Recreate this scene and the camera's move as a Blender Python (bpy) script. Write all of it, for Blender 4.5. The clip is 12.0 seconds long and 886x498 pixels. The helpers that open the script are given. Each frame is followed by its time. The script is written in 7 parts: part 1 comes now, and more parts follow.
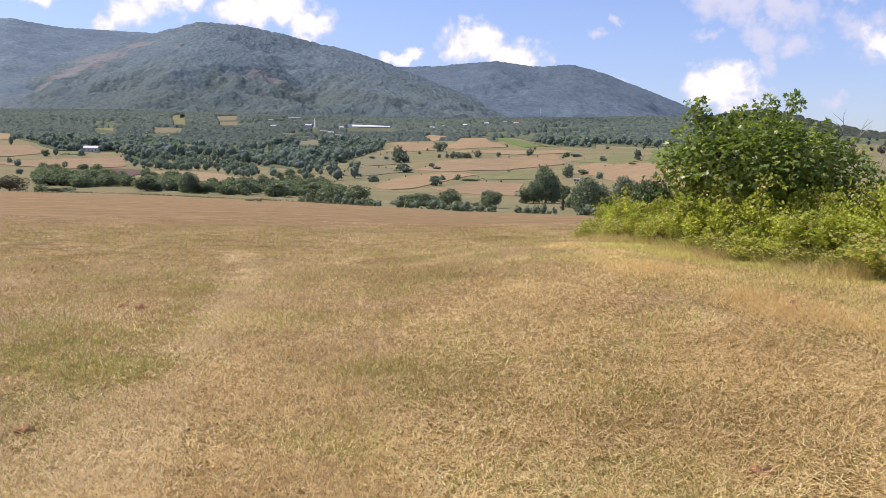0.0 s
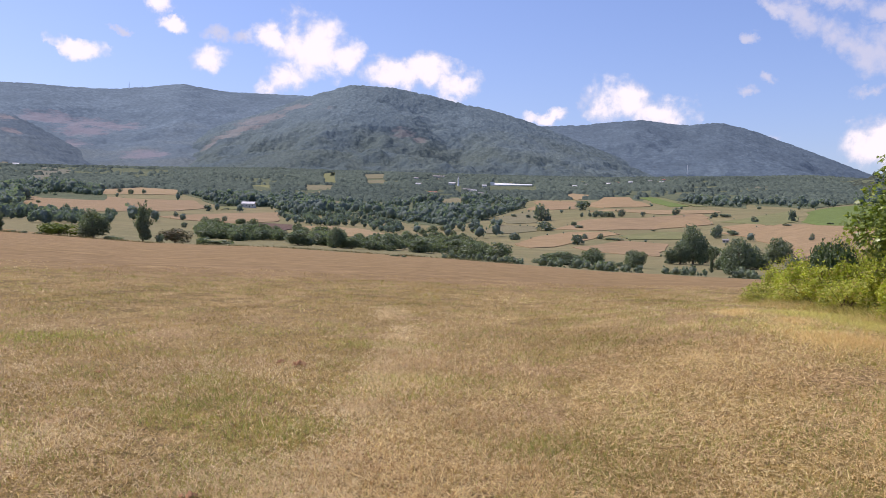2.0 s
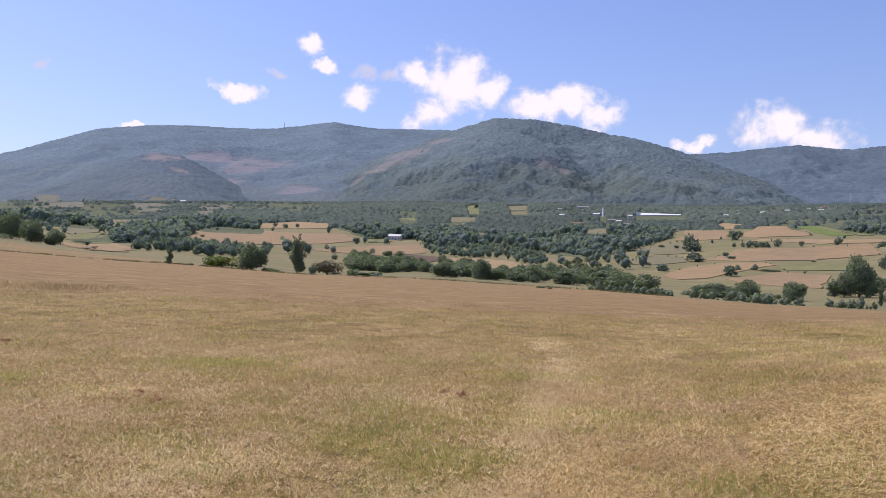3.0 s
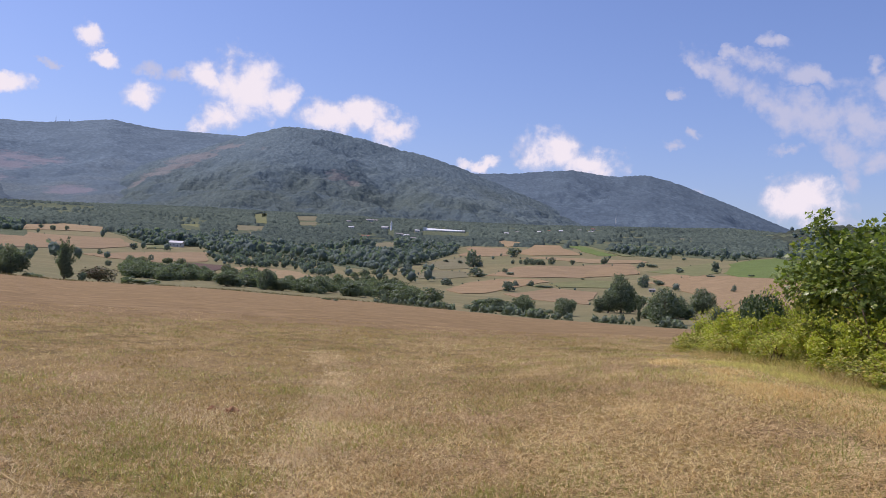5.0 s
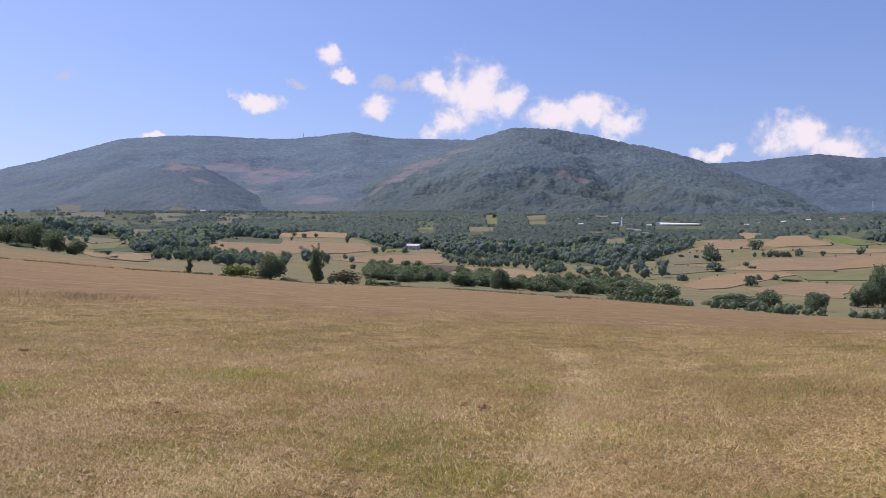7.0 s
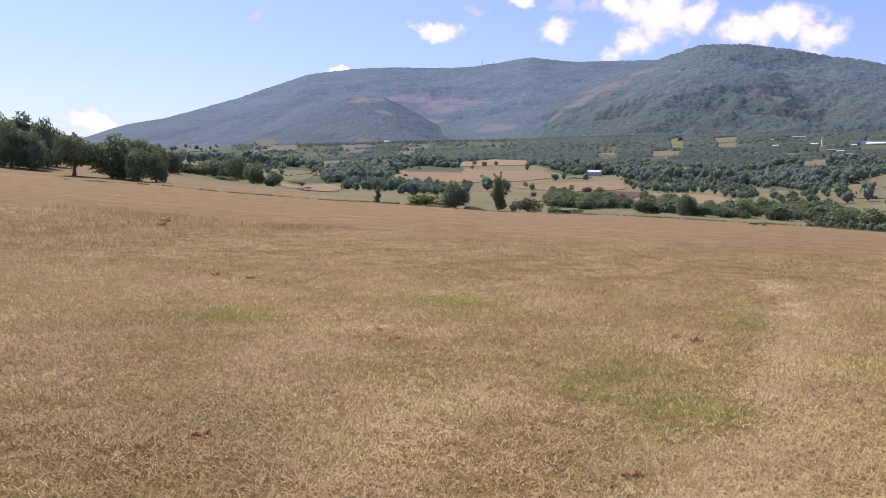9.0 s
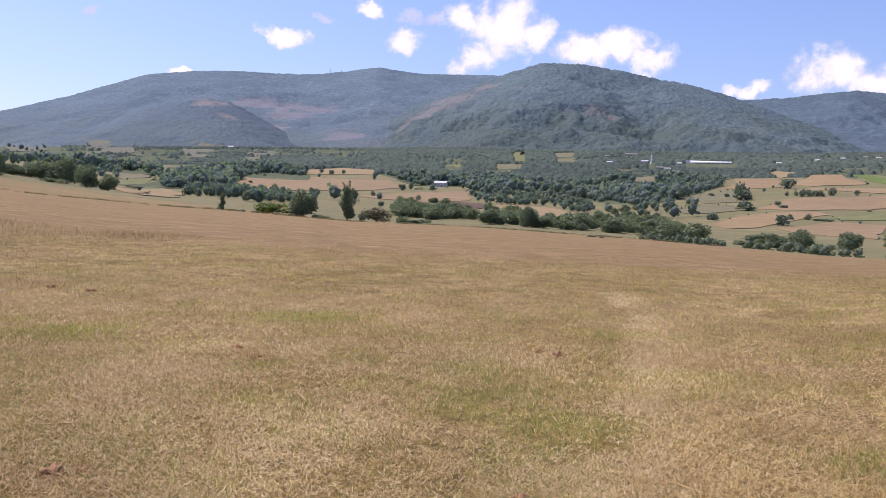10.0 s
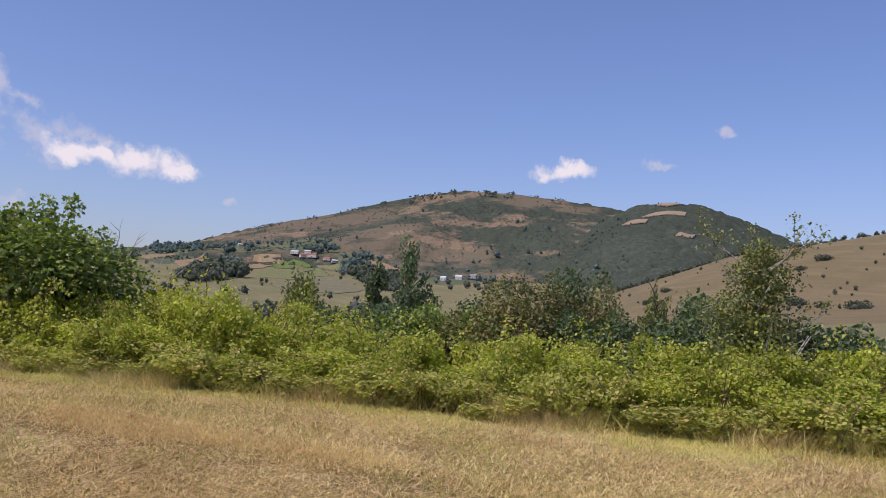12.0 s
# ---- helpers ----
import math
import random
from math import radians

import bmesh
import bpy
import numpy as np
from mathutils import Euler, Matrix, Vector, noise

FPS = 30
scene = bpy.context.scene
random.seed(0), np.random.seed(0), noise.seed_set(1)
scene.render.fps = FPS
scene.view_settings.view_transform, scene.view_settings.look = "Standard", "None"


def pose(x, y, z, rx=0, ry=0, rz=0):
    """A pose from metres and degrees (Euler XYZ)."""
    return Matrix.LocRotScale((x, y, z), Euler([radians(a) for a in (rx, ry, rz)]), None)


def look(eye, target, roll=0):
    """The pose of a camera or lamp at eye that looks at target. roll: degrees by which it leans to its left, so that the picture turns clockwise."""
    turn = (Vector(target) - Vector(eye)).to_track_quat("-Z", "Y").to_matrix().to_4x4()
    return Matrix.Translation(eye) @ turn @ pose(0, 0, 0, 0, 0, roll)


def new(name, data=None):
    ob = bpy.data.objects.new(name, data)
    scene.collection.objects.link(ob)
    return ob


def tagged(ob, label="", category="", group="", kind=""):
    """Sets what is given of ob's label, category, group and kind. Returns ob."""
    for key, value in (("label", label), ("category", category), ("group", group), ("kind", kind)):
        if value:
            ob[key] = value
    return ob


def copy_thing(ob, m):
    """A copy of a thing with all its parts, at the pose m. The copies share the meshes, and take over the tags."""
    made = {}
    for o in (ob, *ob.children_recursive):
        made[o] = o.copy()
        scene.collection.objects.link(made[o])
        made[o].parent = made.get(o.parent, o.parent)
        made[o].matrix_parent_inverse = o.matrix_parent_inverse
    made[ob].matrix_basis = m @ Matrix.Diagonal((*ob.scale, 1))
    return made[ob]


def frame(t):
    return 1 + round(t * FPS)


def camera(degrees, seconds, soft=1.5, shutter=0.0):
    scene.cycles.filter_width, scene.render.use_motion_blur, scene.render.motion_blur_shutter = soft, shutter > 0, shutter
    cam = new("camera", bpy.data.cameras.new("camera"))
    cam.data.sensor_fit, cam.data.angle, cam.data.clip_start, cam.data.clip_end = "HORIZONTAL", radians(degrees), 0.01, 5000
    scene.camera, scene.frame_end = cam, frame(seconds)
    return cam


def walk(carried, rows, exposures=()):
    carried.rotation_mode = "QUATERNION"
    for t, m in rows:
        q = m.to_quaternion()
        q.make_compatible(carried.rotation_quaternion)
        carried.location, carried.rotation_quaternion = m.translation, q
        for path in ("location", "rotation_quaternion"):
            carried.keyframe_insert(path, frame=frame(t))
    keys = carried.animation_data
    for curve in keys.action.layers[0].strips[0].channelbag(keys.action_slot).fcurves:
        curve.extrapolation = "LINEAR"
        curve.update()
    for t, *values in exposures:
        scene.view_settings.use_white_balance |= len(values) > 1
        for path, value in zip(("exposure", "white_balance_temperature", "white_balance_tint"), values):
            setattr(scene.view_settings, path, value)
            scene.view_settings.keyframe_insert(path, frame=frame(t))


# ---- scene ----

# ---- the camera and its walk ----
cam = camera(54.7, 12.0, soft=0.8)
# seconds, metres east / north / above the standing point, yaw, pitch and roll in degrees
PATH = [
    (0.0, 0.605, -0.693, 0.008, -0.323, -4.273, 0.477),
    (0.5, 0.428, -0.661, 0.013, 8.177, -2.383, 2.553),
    (1.0, 0.230, -0.532, 0.002, 11.513, -2.032, 2.792),
    (1.5, 0.213, -0.360, -0.026, 10.816, -1.247, 2.163),
    (2.0, 0.270, -0.159, 0.008, 9.088, -0.565, 1.391),
    (2.5, 0.135, -0.124, 0.010, 12.297, 0.300, 1.660),
    (2.7, 0.056, -0.153, -0.010, 15.915, 0.823, 1.379),
    (3.0, 0.034, -0.163, -0.014, 18.704, 1.321, 1.301),
    (3.3, 0.028, -0.171, -0.012, 18.434, 1.567, 1.651),
    (3.6, 0.034, -0.174, -0.005, 15.982, 1.690, 2.225),
    (3.9, 0.049, -0.174, 0.003, 12.230, 1.819, 2.824),
    (4.3, 0.078, -0.164, 0.012, 6.725, 2.225, 3.311),
    (4.5, 0.139, -0.136, 0.025, 3.675, 2.595, 3.411),
    (4.7, 0.160, -0.124, 0.061, 2.257, 2.588, 3.485),
    (5.0, 0.139, -0.055, 0.016, 4.637, 2.574, 2.558),
    (5.5, 0.005, 0.029, -0.021, 13.329, 1.770, 1.937),
    (6.0, -0.011, 0.026, -0.021, 16.202, 1.683, 1.789),
    (6.5, 0.003, 0.003, -0.007, 17.008, 2.004, 1.801),
    (7.0, -0.059, 0.011, -0.005, 19.935, 1.932, 1.346),
    (7.5, -0.201, 0.015, -0.023, 28.688, 0.539, 1.535),
    (7.7, -0.249, 0.005, -0.027, 32.614, 0.268, 0.979),
    (8.0, -0.263, -0.025, -0.020, 36.005, -0.311, 0.450),
    (8.3, -0.274, -0.092, -0.001, 36.666, -1.199, 0.246),
    (8.6, -0.287, -0.172, 0.024, 35.342, -2.158, 0.318),
    (8.9, -0.306, -0.243, 0.047, 32.779, -2.947, 0.617),
    (9.3, -0.349, -0.284, 0.064, 28.726, -3.324, 1.283),
    (9.5, -0.463, -0.272, 0.073, 26.432, -3.222, 1.745),
    (10.0, -0.614, -0.199, 0.103, 21.605, -2.309, 1.708),
    (10.5, -0.676, 0.123, 0.117, 17.467, 0.050, 1.967),
    (11.0, -0.714, 0.177, 0.116, 7.847, 0.921, 3.508),
    (11.2, -0.708, 0.274, 0.065, -0.639, 1.158, 3.859),
    (11.4, -0.656, 0.328, 0.067, -13.717, 1.523, 4.709),
    (11.5, -0.661, 0.280, 0.054, -21.418, 2.076, 5.023),
    (11.6, -0.676, 0.198, 0.082, -29.221, 2.654, 5.034),
    (11.8, -0.674, 0.183, 0.051, -42.210, 3.954, 4.623),
    (12.0, -0.573, 0.226, 0.057, -51.594, 4.208, 3.331),
]
walk(cam, [(t, pose(x, y, 1.6 + z, 90 + pitch, 0, yaw) @ pose(0, 0, 0, 0, 0, roll)) for t, x, y, z, yaw, pitch, roll in PATH],
     exposures=[(0.0, 0.45, 6720, 20), (1.0, 0.4, 6620, 21), (2.0, 0.27, 6540, 22), (2.5, 0.27, 6500, 22), (4.5, 0.08, 6370, 23), (5.2, 0.02, 6350, 23), (5.5, 0.06, 6370, 23), (6.0, 0.12, 6400, 23), (6.5, 0.05, 6360, 23), (7.7, 0.12, 6350, 24), (9.5, 0.36, 6430, 24), (10.5, 0.27, 6420, 23), (11.0, 0.14, 6420, 23), (11.5, 0.03, 6420, 23), (12.0, -0.04, 6330, 22)])

# ---- sky and sun ----
SUN_AZ, SUN_EL = 76.0, 58.0          # degrees left of the way ahead, and up


def toward(az, el):
    """The unit vector at az degrees to the left of +y and el degrees up."""
    a, e = radians(az), radians(el)
    return Vector((-math.sin(a) * math.cos(e), math.cos(a) * math.cos(e), math.sin(e)))


sun = new("sun", bpy.data.lights.new("sun", "SUN"))
sun.data.energy, sun.data.angle, sun.data.color = 3.5, radians(0.53), (1.0, 0.95, 0.86)
sun.matrix_world = look(toward(SUN_AZ, SUN_EL) * 100, (0, 0, 0))

world = bpy.data.worlds.new("sky")
scene.world = world
world.use_nodes = True
wt = world.node_tree
wt.nodes.clear()


def wnode(kind, **values):
    n = wt.nodes.new(kind)
    for key, value in values.items():
        n.inputs[key.replace("_", " ")].default_value = value
    return n


def wmath(op, a, b):
    n = wt.nodes.new("ShaderNodeMath")
    n.operation = op
    for i, v in enumerate((a, b)):
        if isinstance(v, (int, float)):
            n.inputs[i].default_value = v
        else:
            wt.links.new(v, n.inputs[i])
    return n.outputs[0]


sky = wt.nodes.new("ShaderNodeTexSky")
sky.sky_type, sky.sun_disc = "NISHITA", False
sky.sun_elevation, sky.sun_rotation = radians(SUN_EL), radians(-SUN_AZ)
sky.air_density, sky.dust_density, sky.ozone_density, sky.altitude = 1.2, 1.4, 3.0, 400
coords = wt.nodes.new("ShaderNodeTexCoord")
# fair-weather clouds: middle (az, el), half width and half height in degrees, lean
CLOUDS_A = [
    (27.7, 14.42, 1.48, 0.96, -15),
    (26.8, 12.98, 1.56, 0.74, -15),
    (32.6, 11.32, 2.15, 0.89, -8),
    (24.6, 11.27, 1.85, 1.41, 0),
    (20.6, 13.11, 1.85, 1.41, 0),
    (18.1, 12.3, 4.07, 2.96, 0),
    (19.9, 10.39, 2.22, 1.85, 0),
    (16.0, 12.0, 2.04, 2.04, 0),
    (12.9, 10.77, 2.59, 1.78, 0),
    (10.2, 10.99, 2.59, 1.78, 0),
    (8.4, 10.16, 2.22, 1.48, 0),
]
CLOUDS_A += [
    (2.5, 8.33, 2.04, 0.74, 0),
    (-2.4, 9.27, 3.52, 2.15, 0),
    (-5.0, 8.5, 3.33, 1.63, 0),
    (53.7, 4.42, 2.78, 1.11, 0),
    (38.8, 8.51, 1.33, 0.33, 0),
    (-59.7, 9.71, 3.04, 0.89, 0),
    (-31.8, 8.5, 4.00, 1.69, -6),
    (-28.7, 8.5, 3.76, 1.22, -18),
    (-34.2, 7.85, 1.69, 0.75, -10),
    (-17.9, 6.28, 3.48, 2.26, 0),

]
CLOUDS_B = [
    (23.9, 12.65, 1.48, 0.59, 0),
    (22.3, 12.67, 1.26, 0.74, 0),
    (30.0, 12.63, 0.74, 0.37, 0),
    (46.0, 9.26, 0.59, 0.44, 0),
    (44.0, 11.67, 0.67, 0.44, 0),
]
CLOUDS_B += [
    (-69.4, 12.5, 0.81, 0.67, 0),
    (-65.4, 10.15, 1.33, 0.44, 0),
    (-25.3, 9.47, 3.53, 1.69, -30),
    (-21.9, 10.7, 3.29, 2.07, -35),
    (-19.5, 5.65, 2.59, 1.69, 0),
    (-20.2, 9.72, 2.82, 1.41, -35),
    (-18.7, 11.23, 4.00, 1.60, -40),
    (-15.8, 12.42, 4.23, 1.51, -38),
    (-13.4, 13.92, 4.23, 1.13, -38),
    (-11.6, 14.82, 2.82, 0.66, -38),
    (-18.8, 13.84, 4.00, 0.85, -22),
    (-15.6, 14.65, 3.29, 0.85, -15),
    (-16.0, 15.97, 1.41, 0.56, 0),
    (-22.8, 12.57, 1.79, 1.32, -50),
    (-21.8, 13.95, 0.66, 1.22, 0),
    (-25.1, 11.21, 2.35, 0.66, -20),
    (-28.9, 9.73, 3.53, 1.13, -20),
    (-17.5, 9.37, 1.69, 0.56, 0),
    (-21.0, 7.63, 1.13, 0.94, 0),
    (-10.4, 9.85, 1.13, 0.47, -15),
    (-11.5, 10.57, 1.03, 0.42, -15),
    (-10.3, 13.31, 0.94, 0.42, 0),
    (-22.6, 8.77, 2.12, 1.18, -25),
    (-24.6, 5.25, 1.03, 0.94, 0),
    (-37.2, 5.89, 0.66, 0.33, 0),
    (-13.5, 15.37, 0.56, 0.94, 30),
    (-12.0, 6.75, 0.94, 0.38, 0),

]


# the outlines are pulled about, so that the clouds are ragged
tear = wnode("ShaderNodeTexNoise", Scale=20.0, Detail=7.0, Roughness=0.62)
wt.links.new(coords.outputs["Generated"], tear.inputs["Vector"])
centred = wt.nodes.new("ShaderNodeVectorMath")
centred.operation = "SUBTRACT"
centred.inputs[1].default_value = (0.5, 0.5, 0.5)
wt.links.new(tear.outputs["Color"], centred.inputs[0])
ragged = wt.nodes.new("ShaderNodeVectorMath")
ragged.operation = "MULTIPLY_ADD"
ragged.inputs[1].default_value = (0.055, 0.055, 0.055)
wt.links.new(centred.outputs[0], ragged.inputs[0])
wt.links.new(coords.outputs["Generated"], ragged.inputs[2])


def cloud_field(rows):
    field = None
    for az, el, w, h, lean in rows:
        m = wt.nodes.new("ShaderNodeMapping")
        m.vector_type = "TEXTURE"
        m.inputs["Location"].default_value = toward(az, el)
        turn = look((0, 0, 0), toward(az, el), lean).to_euler()
        m.inputs["Rotation"].default_value = turn
        m.inputs["Scale"].default_value = (math.tan(radians(w)), math.tan(radians(h)), 0.4)
        g = wt.nodes.new("ShaderNodeTexGradient")
        g.gradient_type = "SPHERICAL"
        wt.links.new(ragged.outputs[0], m.inputs["Vector"])
        wt.links.new(m.outputs[0], g.inputs[0])
        field = g.outputs["Fac"] if field is None else wmath("MAXIMUM", field, g.outputs["Fac"])
    return field


puff = wnode("ShaderNodeTexNoise", Scale=34.0, Detail=9.0, Roughness=0.58, Distortion=0.15)
wt.links.new(coords.outputs["Generated"], puff.inputs["Vector"])
shade_noise = wnode("ShaderNodeTexNoise", Scale=22.0, Detail=4.0)
wt.links.new(coords.outputs["Generated"], shade_noise.inputs["Vector"])


def cloud_cover(rows, reach, low, high):
    field = cloud_field(rows)
    wild = wmath("MULTIPLY", wmath("SUBTRACT", puff.outputs["Fac"], 0.5), reach)
    inside = wmath("MINIMUM", wmath("MULTIPLY", field, 6.0), 1.0)
    total = wmath("MULTIPLY", wmath("ADD", field, wild), inside)
    r = wt.nodes.new("ShaderNodeMapRange")
    r.interpolation_type = "SMOOTHSTEP"
    r.inputs["From Min"].default_value, r.inputs["From Max"].default_value = low, high
    wt.links.new(total, r.inputs["Value"])
    return r.outputs[0], total


thick, body = cloud_cover(CLOUDS_A, 1.5, 0.12, 0.80)
thin, _ = cloud_cover(CLOUDS_B, 2.6, 0.12, 1.05)
cover = wmath("MAXIMUM", thick, wmath("MULTIPLY", thin, 0.85))
tone = wt.nodes.new("ShaderNodeValToRGB")
tone.color_ramp.elements[0].position, tone.color_ramp.elements[0].color = 0.12, (0.62, 0.66, 0.80, 1)
tone.color_ramp.elements[1].position, tone.color_ramp.elements[1].color = 0.55, (1.0, 0.965, 0.975, 1)
wt.links.new(wmath("ADD", body, wmath("MULTIPLY", wmath("SUBTRACT", shade_noise.outputs["Fac"], 0.5), 0.8)), tone.inputs[0])
blue = wnode("ShaderNodeBackground", Strength=0.115)
tint = wt.nodes.new("ShaderNodeMix")
tint.data_type, tint.blend_type = "RGBA", "MULTIPLY"
tint.inputs["Factor"].default_value = 1.0
tint.inputs["B"].default_value = (0.875, 0.91, 1.12, 1)
wt.links.new(sky.outputs[0], tint.inputs["A"])
wt.links.new(tint.outputs["Result"], blue.inputs["Color"])
white = wnode("ShaderNodeBackground", Strength=0.84)
wt.links.new(tone.outputs[0], white.inputs["Color"])
mixed = wt.nodes.new("ShaderNodeMixShader")
wt.links.new(cover, mixed.inputs[0])
wt.links.new(blue.outputs[0], mixed.inputs[1])
wt.links.new(white.outputs[0], mixed.inputs[2])
wout = wt.nodes.new("ShaderNodeOutputWorld")
wt.links.new(mixed.outputs[0], wout.inputs["Surface"])

# ---- the lie of the land ----
AZ = [180, 100, 75, 60, 50, 43, 36, 28, 20, 12, 5, -2, -8, -14, -20, -30, -40, -55, -63, -70, -80, -100, -180]
FIELD_R = [150, 150, 150, 145, 130, 122, 120, 120, 115, 110, 105, 95, 85, 80, 70, 60, 55, 50, 50, 50, 50, 60, 150]
# how high the ground stands as seen from the eye, in degrees, at growing distances
EL_FIELD = [0, 1.0, 1.7, 1.33, .79, .23, -.13, -.58, -.72, -1.05, -1.4, -1.77, -1.9, -2.0, -1.9, -1.9, -1.9, -1.9, -1.9, -1.5, -1.0, -.5, 0]
EL_220 = [0, 1.8, 2.8, 2.4, 1.55, .75, .2, -.5, -.6, -.9, -1.25, -1.6, -1.75, -1.8, -1.7, -1.5, -1.4, -1.2, -.5, 1.0, 1.9, 1, 0]
EL_450 = [0, 2.2, 3.4, 3.2, 2.2, 1.15, .9, .45, .35, .2, -.25, -.4, -.45, -.2, 0, 0, 0, .3, 1.9, 4.5, 6.3, 3, 0]
EL_900 = [0, 2.4, 3.4, 3.2, 2.4, 2.0, 1.9, 2.0, 1.7, 1.5, 1.9, 2.3, 2.0, 2.1, 2.0, 1.6, 1.5, 1.2, 1.6, 3.0, 4.0, 2, 0]
EL_1400 = [0, 2.4, 3.4, 3.2, 2.7, 2.5, 2.7, 2.8, 2.8, 2.8, 3.1, 3.2, 3.1, 3.1, 3.0, 2.4, 2.3, 2.2, 2.4, 3.0, 3.6, 2, 0]
EL_2400 = [0, 2.4, 3.4, 3.2, 3.1, 3.5, 3.8, 4.1, 4.35, 4.35, 4.3, 4.25, 4.35, 4.4, 3.9, 2.6, 2.5, 2.4, 2.4, 2.6, 2.6, 2, 0]
EYE = 1.6
AZ_UP = np.array(AZ[::-1], float)
HEDGE_X, HEDGE_Y = [8.9, 8.2, 7.7, 7.0, 5.9, 4.9, 4.6, 4.8, 6.5], [-6.0, 1.9, 3.7, 5.9, 8.5, 11.5, 15.3, 22.6, 27.0]


def _smooth(p):
    p = np.clip(p, 0, 1)
    return p * p * (3 - 2 * p)


def _chance(i, j, seed):
    """A fixed random number for each cell of a grid."""
    v = np.sin(i * 127.1 + j * 311.7 + seed * 74.7) * 43758.5453
    return v - np.floor(v)


def drift(x, y, size, seed=0.0, octaves=4, rough=0.55):
    """Soft uneven values about nought to one, with features of that size in metres."""
    total, weight, gain = 0.0, 0.0, 1.0
    for k in range(octaves):
        u, v = x / size * 2**k + 31.7 * k, y / size * 2**k + 17.3 * k
        i, j = np.floor(u), np.floor(v)
        a, b = _smooth(u - i), _smooth(v - j)
        low = _chance(i, j, seed + k) * (1 - a) + _chance(i + 1, j, seed + k) * a
        high = _chance(i, j + 1, seed + k) * (1 - a) + _chance(i + 1, j + 1, seed + k) * a
        total, weight, gain = total + gain * (low * (1 - b) + high * b), weight + gain, gain * rough
    return total / weight


def canopy(x, y, cell, tall, present, seed=0.0):
    """The height of the treetops over the ground: rounded crowns of uneven size, with gaps where trees are missing."""
    gi, gj = np.floor(x / cell), np.floor(y / cell)
    top = np.zeros_like(x)
    for di in (-1, 0, 1):
        for dj in (-1, 0, 1):
            i, j = gi + di, gj + dj
            px, py = (i + 0.1 + 0.8 * _chance(i, j, seed + 1)) * cell, (j + 0.1 + 0.8 * _chance(i, j, seed + 2)) * cell
            h = tall * (0.5 + 0.6 * _chance(i, j, seed + 3))
            q = ((x - px) ** 2 + (y - py) ** 2) / (cell * (0.5 + 0.3 * _chance(i, j, seed + 4))) ** 2
            grown = _chance(i, j, seed + 5) < present
            top = np.maximum(top, np.where(grown, h * np.sqrt(np.maximum(0, 1 - q)), 0))
    return top


def field_edge(az):
    return np.interp(az, AZ_UP, FIELD_R[::-1])


def hedge_front(y):
    return np.interp(y, HEDGE_Y, HEDGE_X)


def height(x, y):
    """The ground's height, for arrays of places."""
    x, y = np.asarray(x, float), np.asarray(y, float)
    r = np.hypot(x, y) + 1e-6
    az = np.degrees(np.arctan2(-x, y))
    edge = field_edge(az)
    zs = [0 * r, 0 * r + 0.08]
    rs = [0 * r + 1.0, 0 * r + 14.0]
    e0 = np.interp(az, AZ_UP, EL_FIELD[::-1])
    z_edge = EYE + edge * np.tan(np.radians(e0))
    zs += [0.55 * z_edge * 0.45 + 0.28, z_edge]
    rs += [0 * r + 40.0, edge]
    for dist, els in ((220, EL_220), (450, EL_450), (900, EL_900), (1400, EL_1400), (2400, EL_2400), (4950, EL_2400)):
        e = np.interp(az, AZ_UP, els[::-1])
        zs.append(EYE + dist * np.tan(np.radians(e if dist < 4000 else e - 1.2)))
        rs.append(0 * r + dist)
    lr, ls = np.log(np.clip(r, 1.0, 4950.0)), [np.log(q) for q in rs]
    # slopes at the knots, for a curve without kinks
    sl = [0 * r]
    for i in range(1, len(ls) - 1):
        a, b = (zs[i] - zs[i - 1]) / (ls[i] - ls[i - 1]), (zs[i + 1] - zs[i]) / (ls[i + 1] - ls[i])
        both = np.where(a * b > 0, a + b, 1.0)
        sl.append(np.where(a * b > 0, 2 * a * b / both, 0))
    sl.append((zs[-1] - zs[-2]) / (ls[-1] - ls[-2]))
    z = 0 * r
    for i in range(len(ls) - 1):
        h = ls[i + 1] - ls[i]
        t = np.clip((lr - ls[i]) / h, 0, 1)
        c = (2 * t**3 - 3 * t**2 + 1) * zs[i] + (t**3 - 2 * t**2 + t) * h * sl[i] + (3 * t**2 - 2 * t**3) * zs[i + 1] + (t**3 - t**2) * h * sl[i + 1]
        z = np.where((lr >= ls[i]) & (lr <= ls[i + 1] + 1e-9), c, z)
    # the bank along the hedge
    d = hedge_front(y) - x
    bank = 0.5 * _smooth((6.5 - d) / 5.5) * (1 - 0.75 * _smooth((y - 13) / 12)) * _smooth((y + 12) / 8) * (1 - _smooth((r - 28) / 20))
    # soft swells
    swell = 0.05 * np.sin(x * 0.31 + 1.3) * np.cos(y * 0.23) * _smooth((r - 8) / 30)
    return z + bank + swell


def ground(x, y):
    return float(height(x, y))



# ---- materials ----
def material(name):
    m = bpy.data.materials.new(name)
    m.use_nodes = True
    return m, m.node_tree, m.node_tree.nodes["Principled BSDF"]


def put(tree, kind, links=(), **values):
    """A node with its values set and its inputs linked."""
    n = tree.nodes.new(kind)
    for key, value in values.items():
        n.inputs[key.replace("_", " ")].default_value = value
    for key, source in dict(links).items():
        tree.links.new(source, n.inputs[key])
    return n


def calc(tree, op, a, b=0.0, c=0.0):
    n = tree.nodes.new("ShaderNodeMath")
    n.operation = op
    for i, v in enumerate((a, b, c)):
        if isinstance(v, (int, float)):
            n.inputs[i].default_value = v
        else:
            tree.links.new(v, n.inputs[i])
    return n.outputs[0]


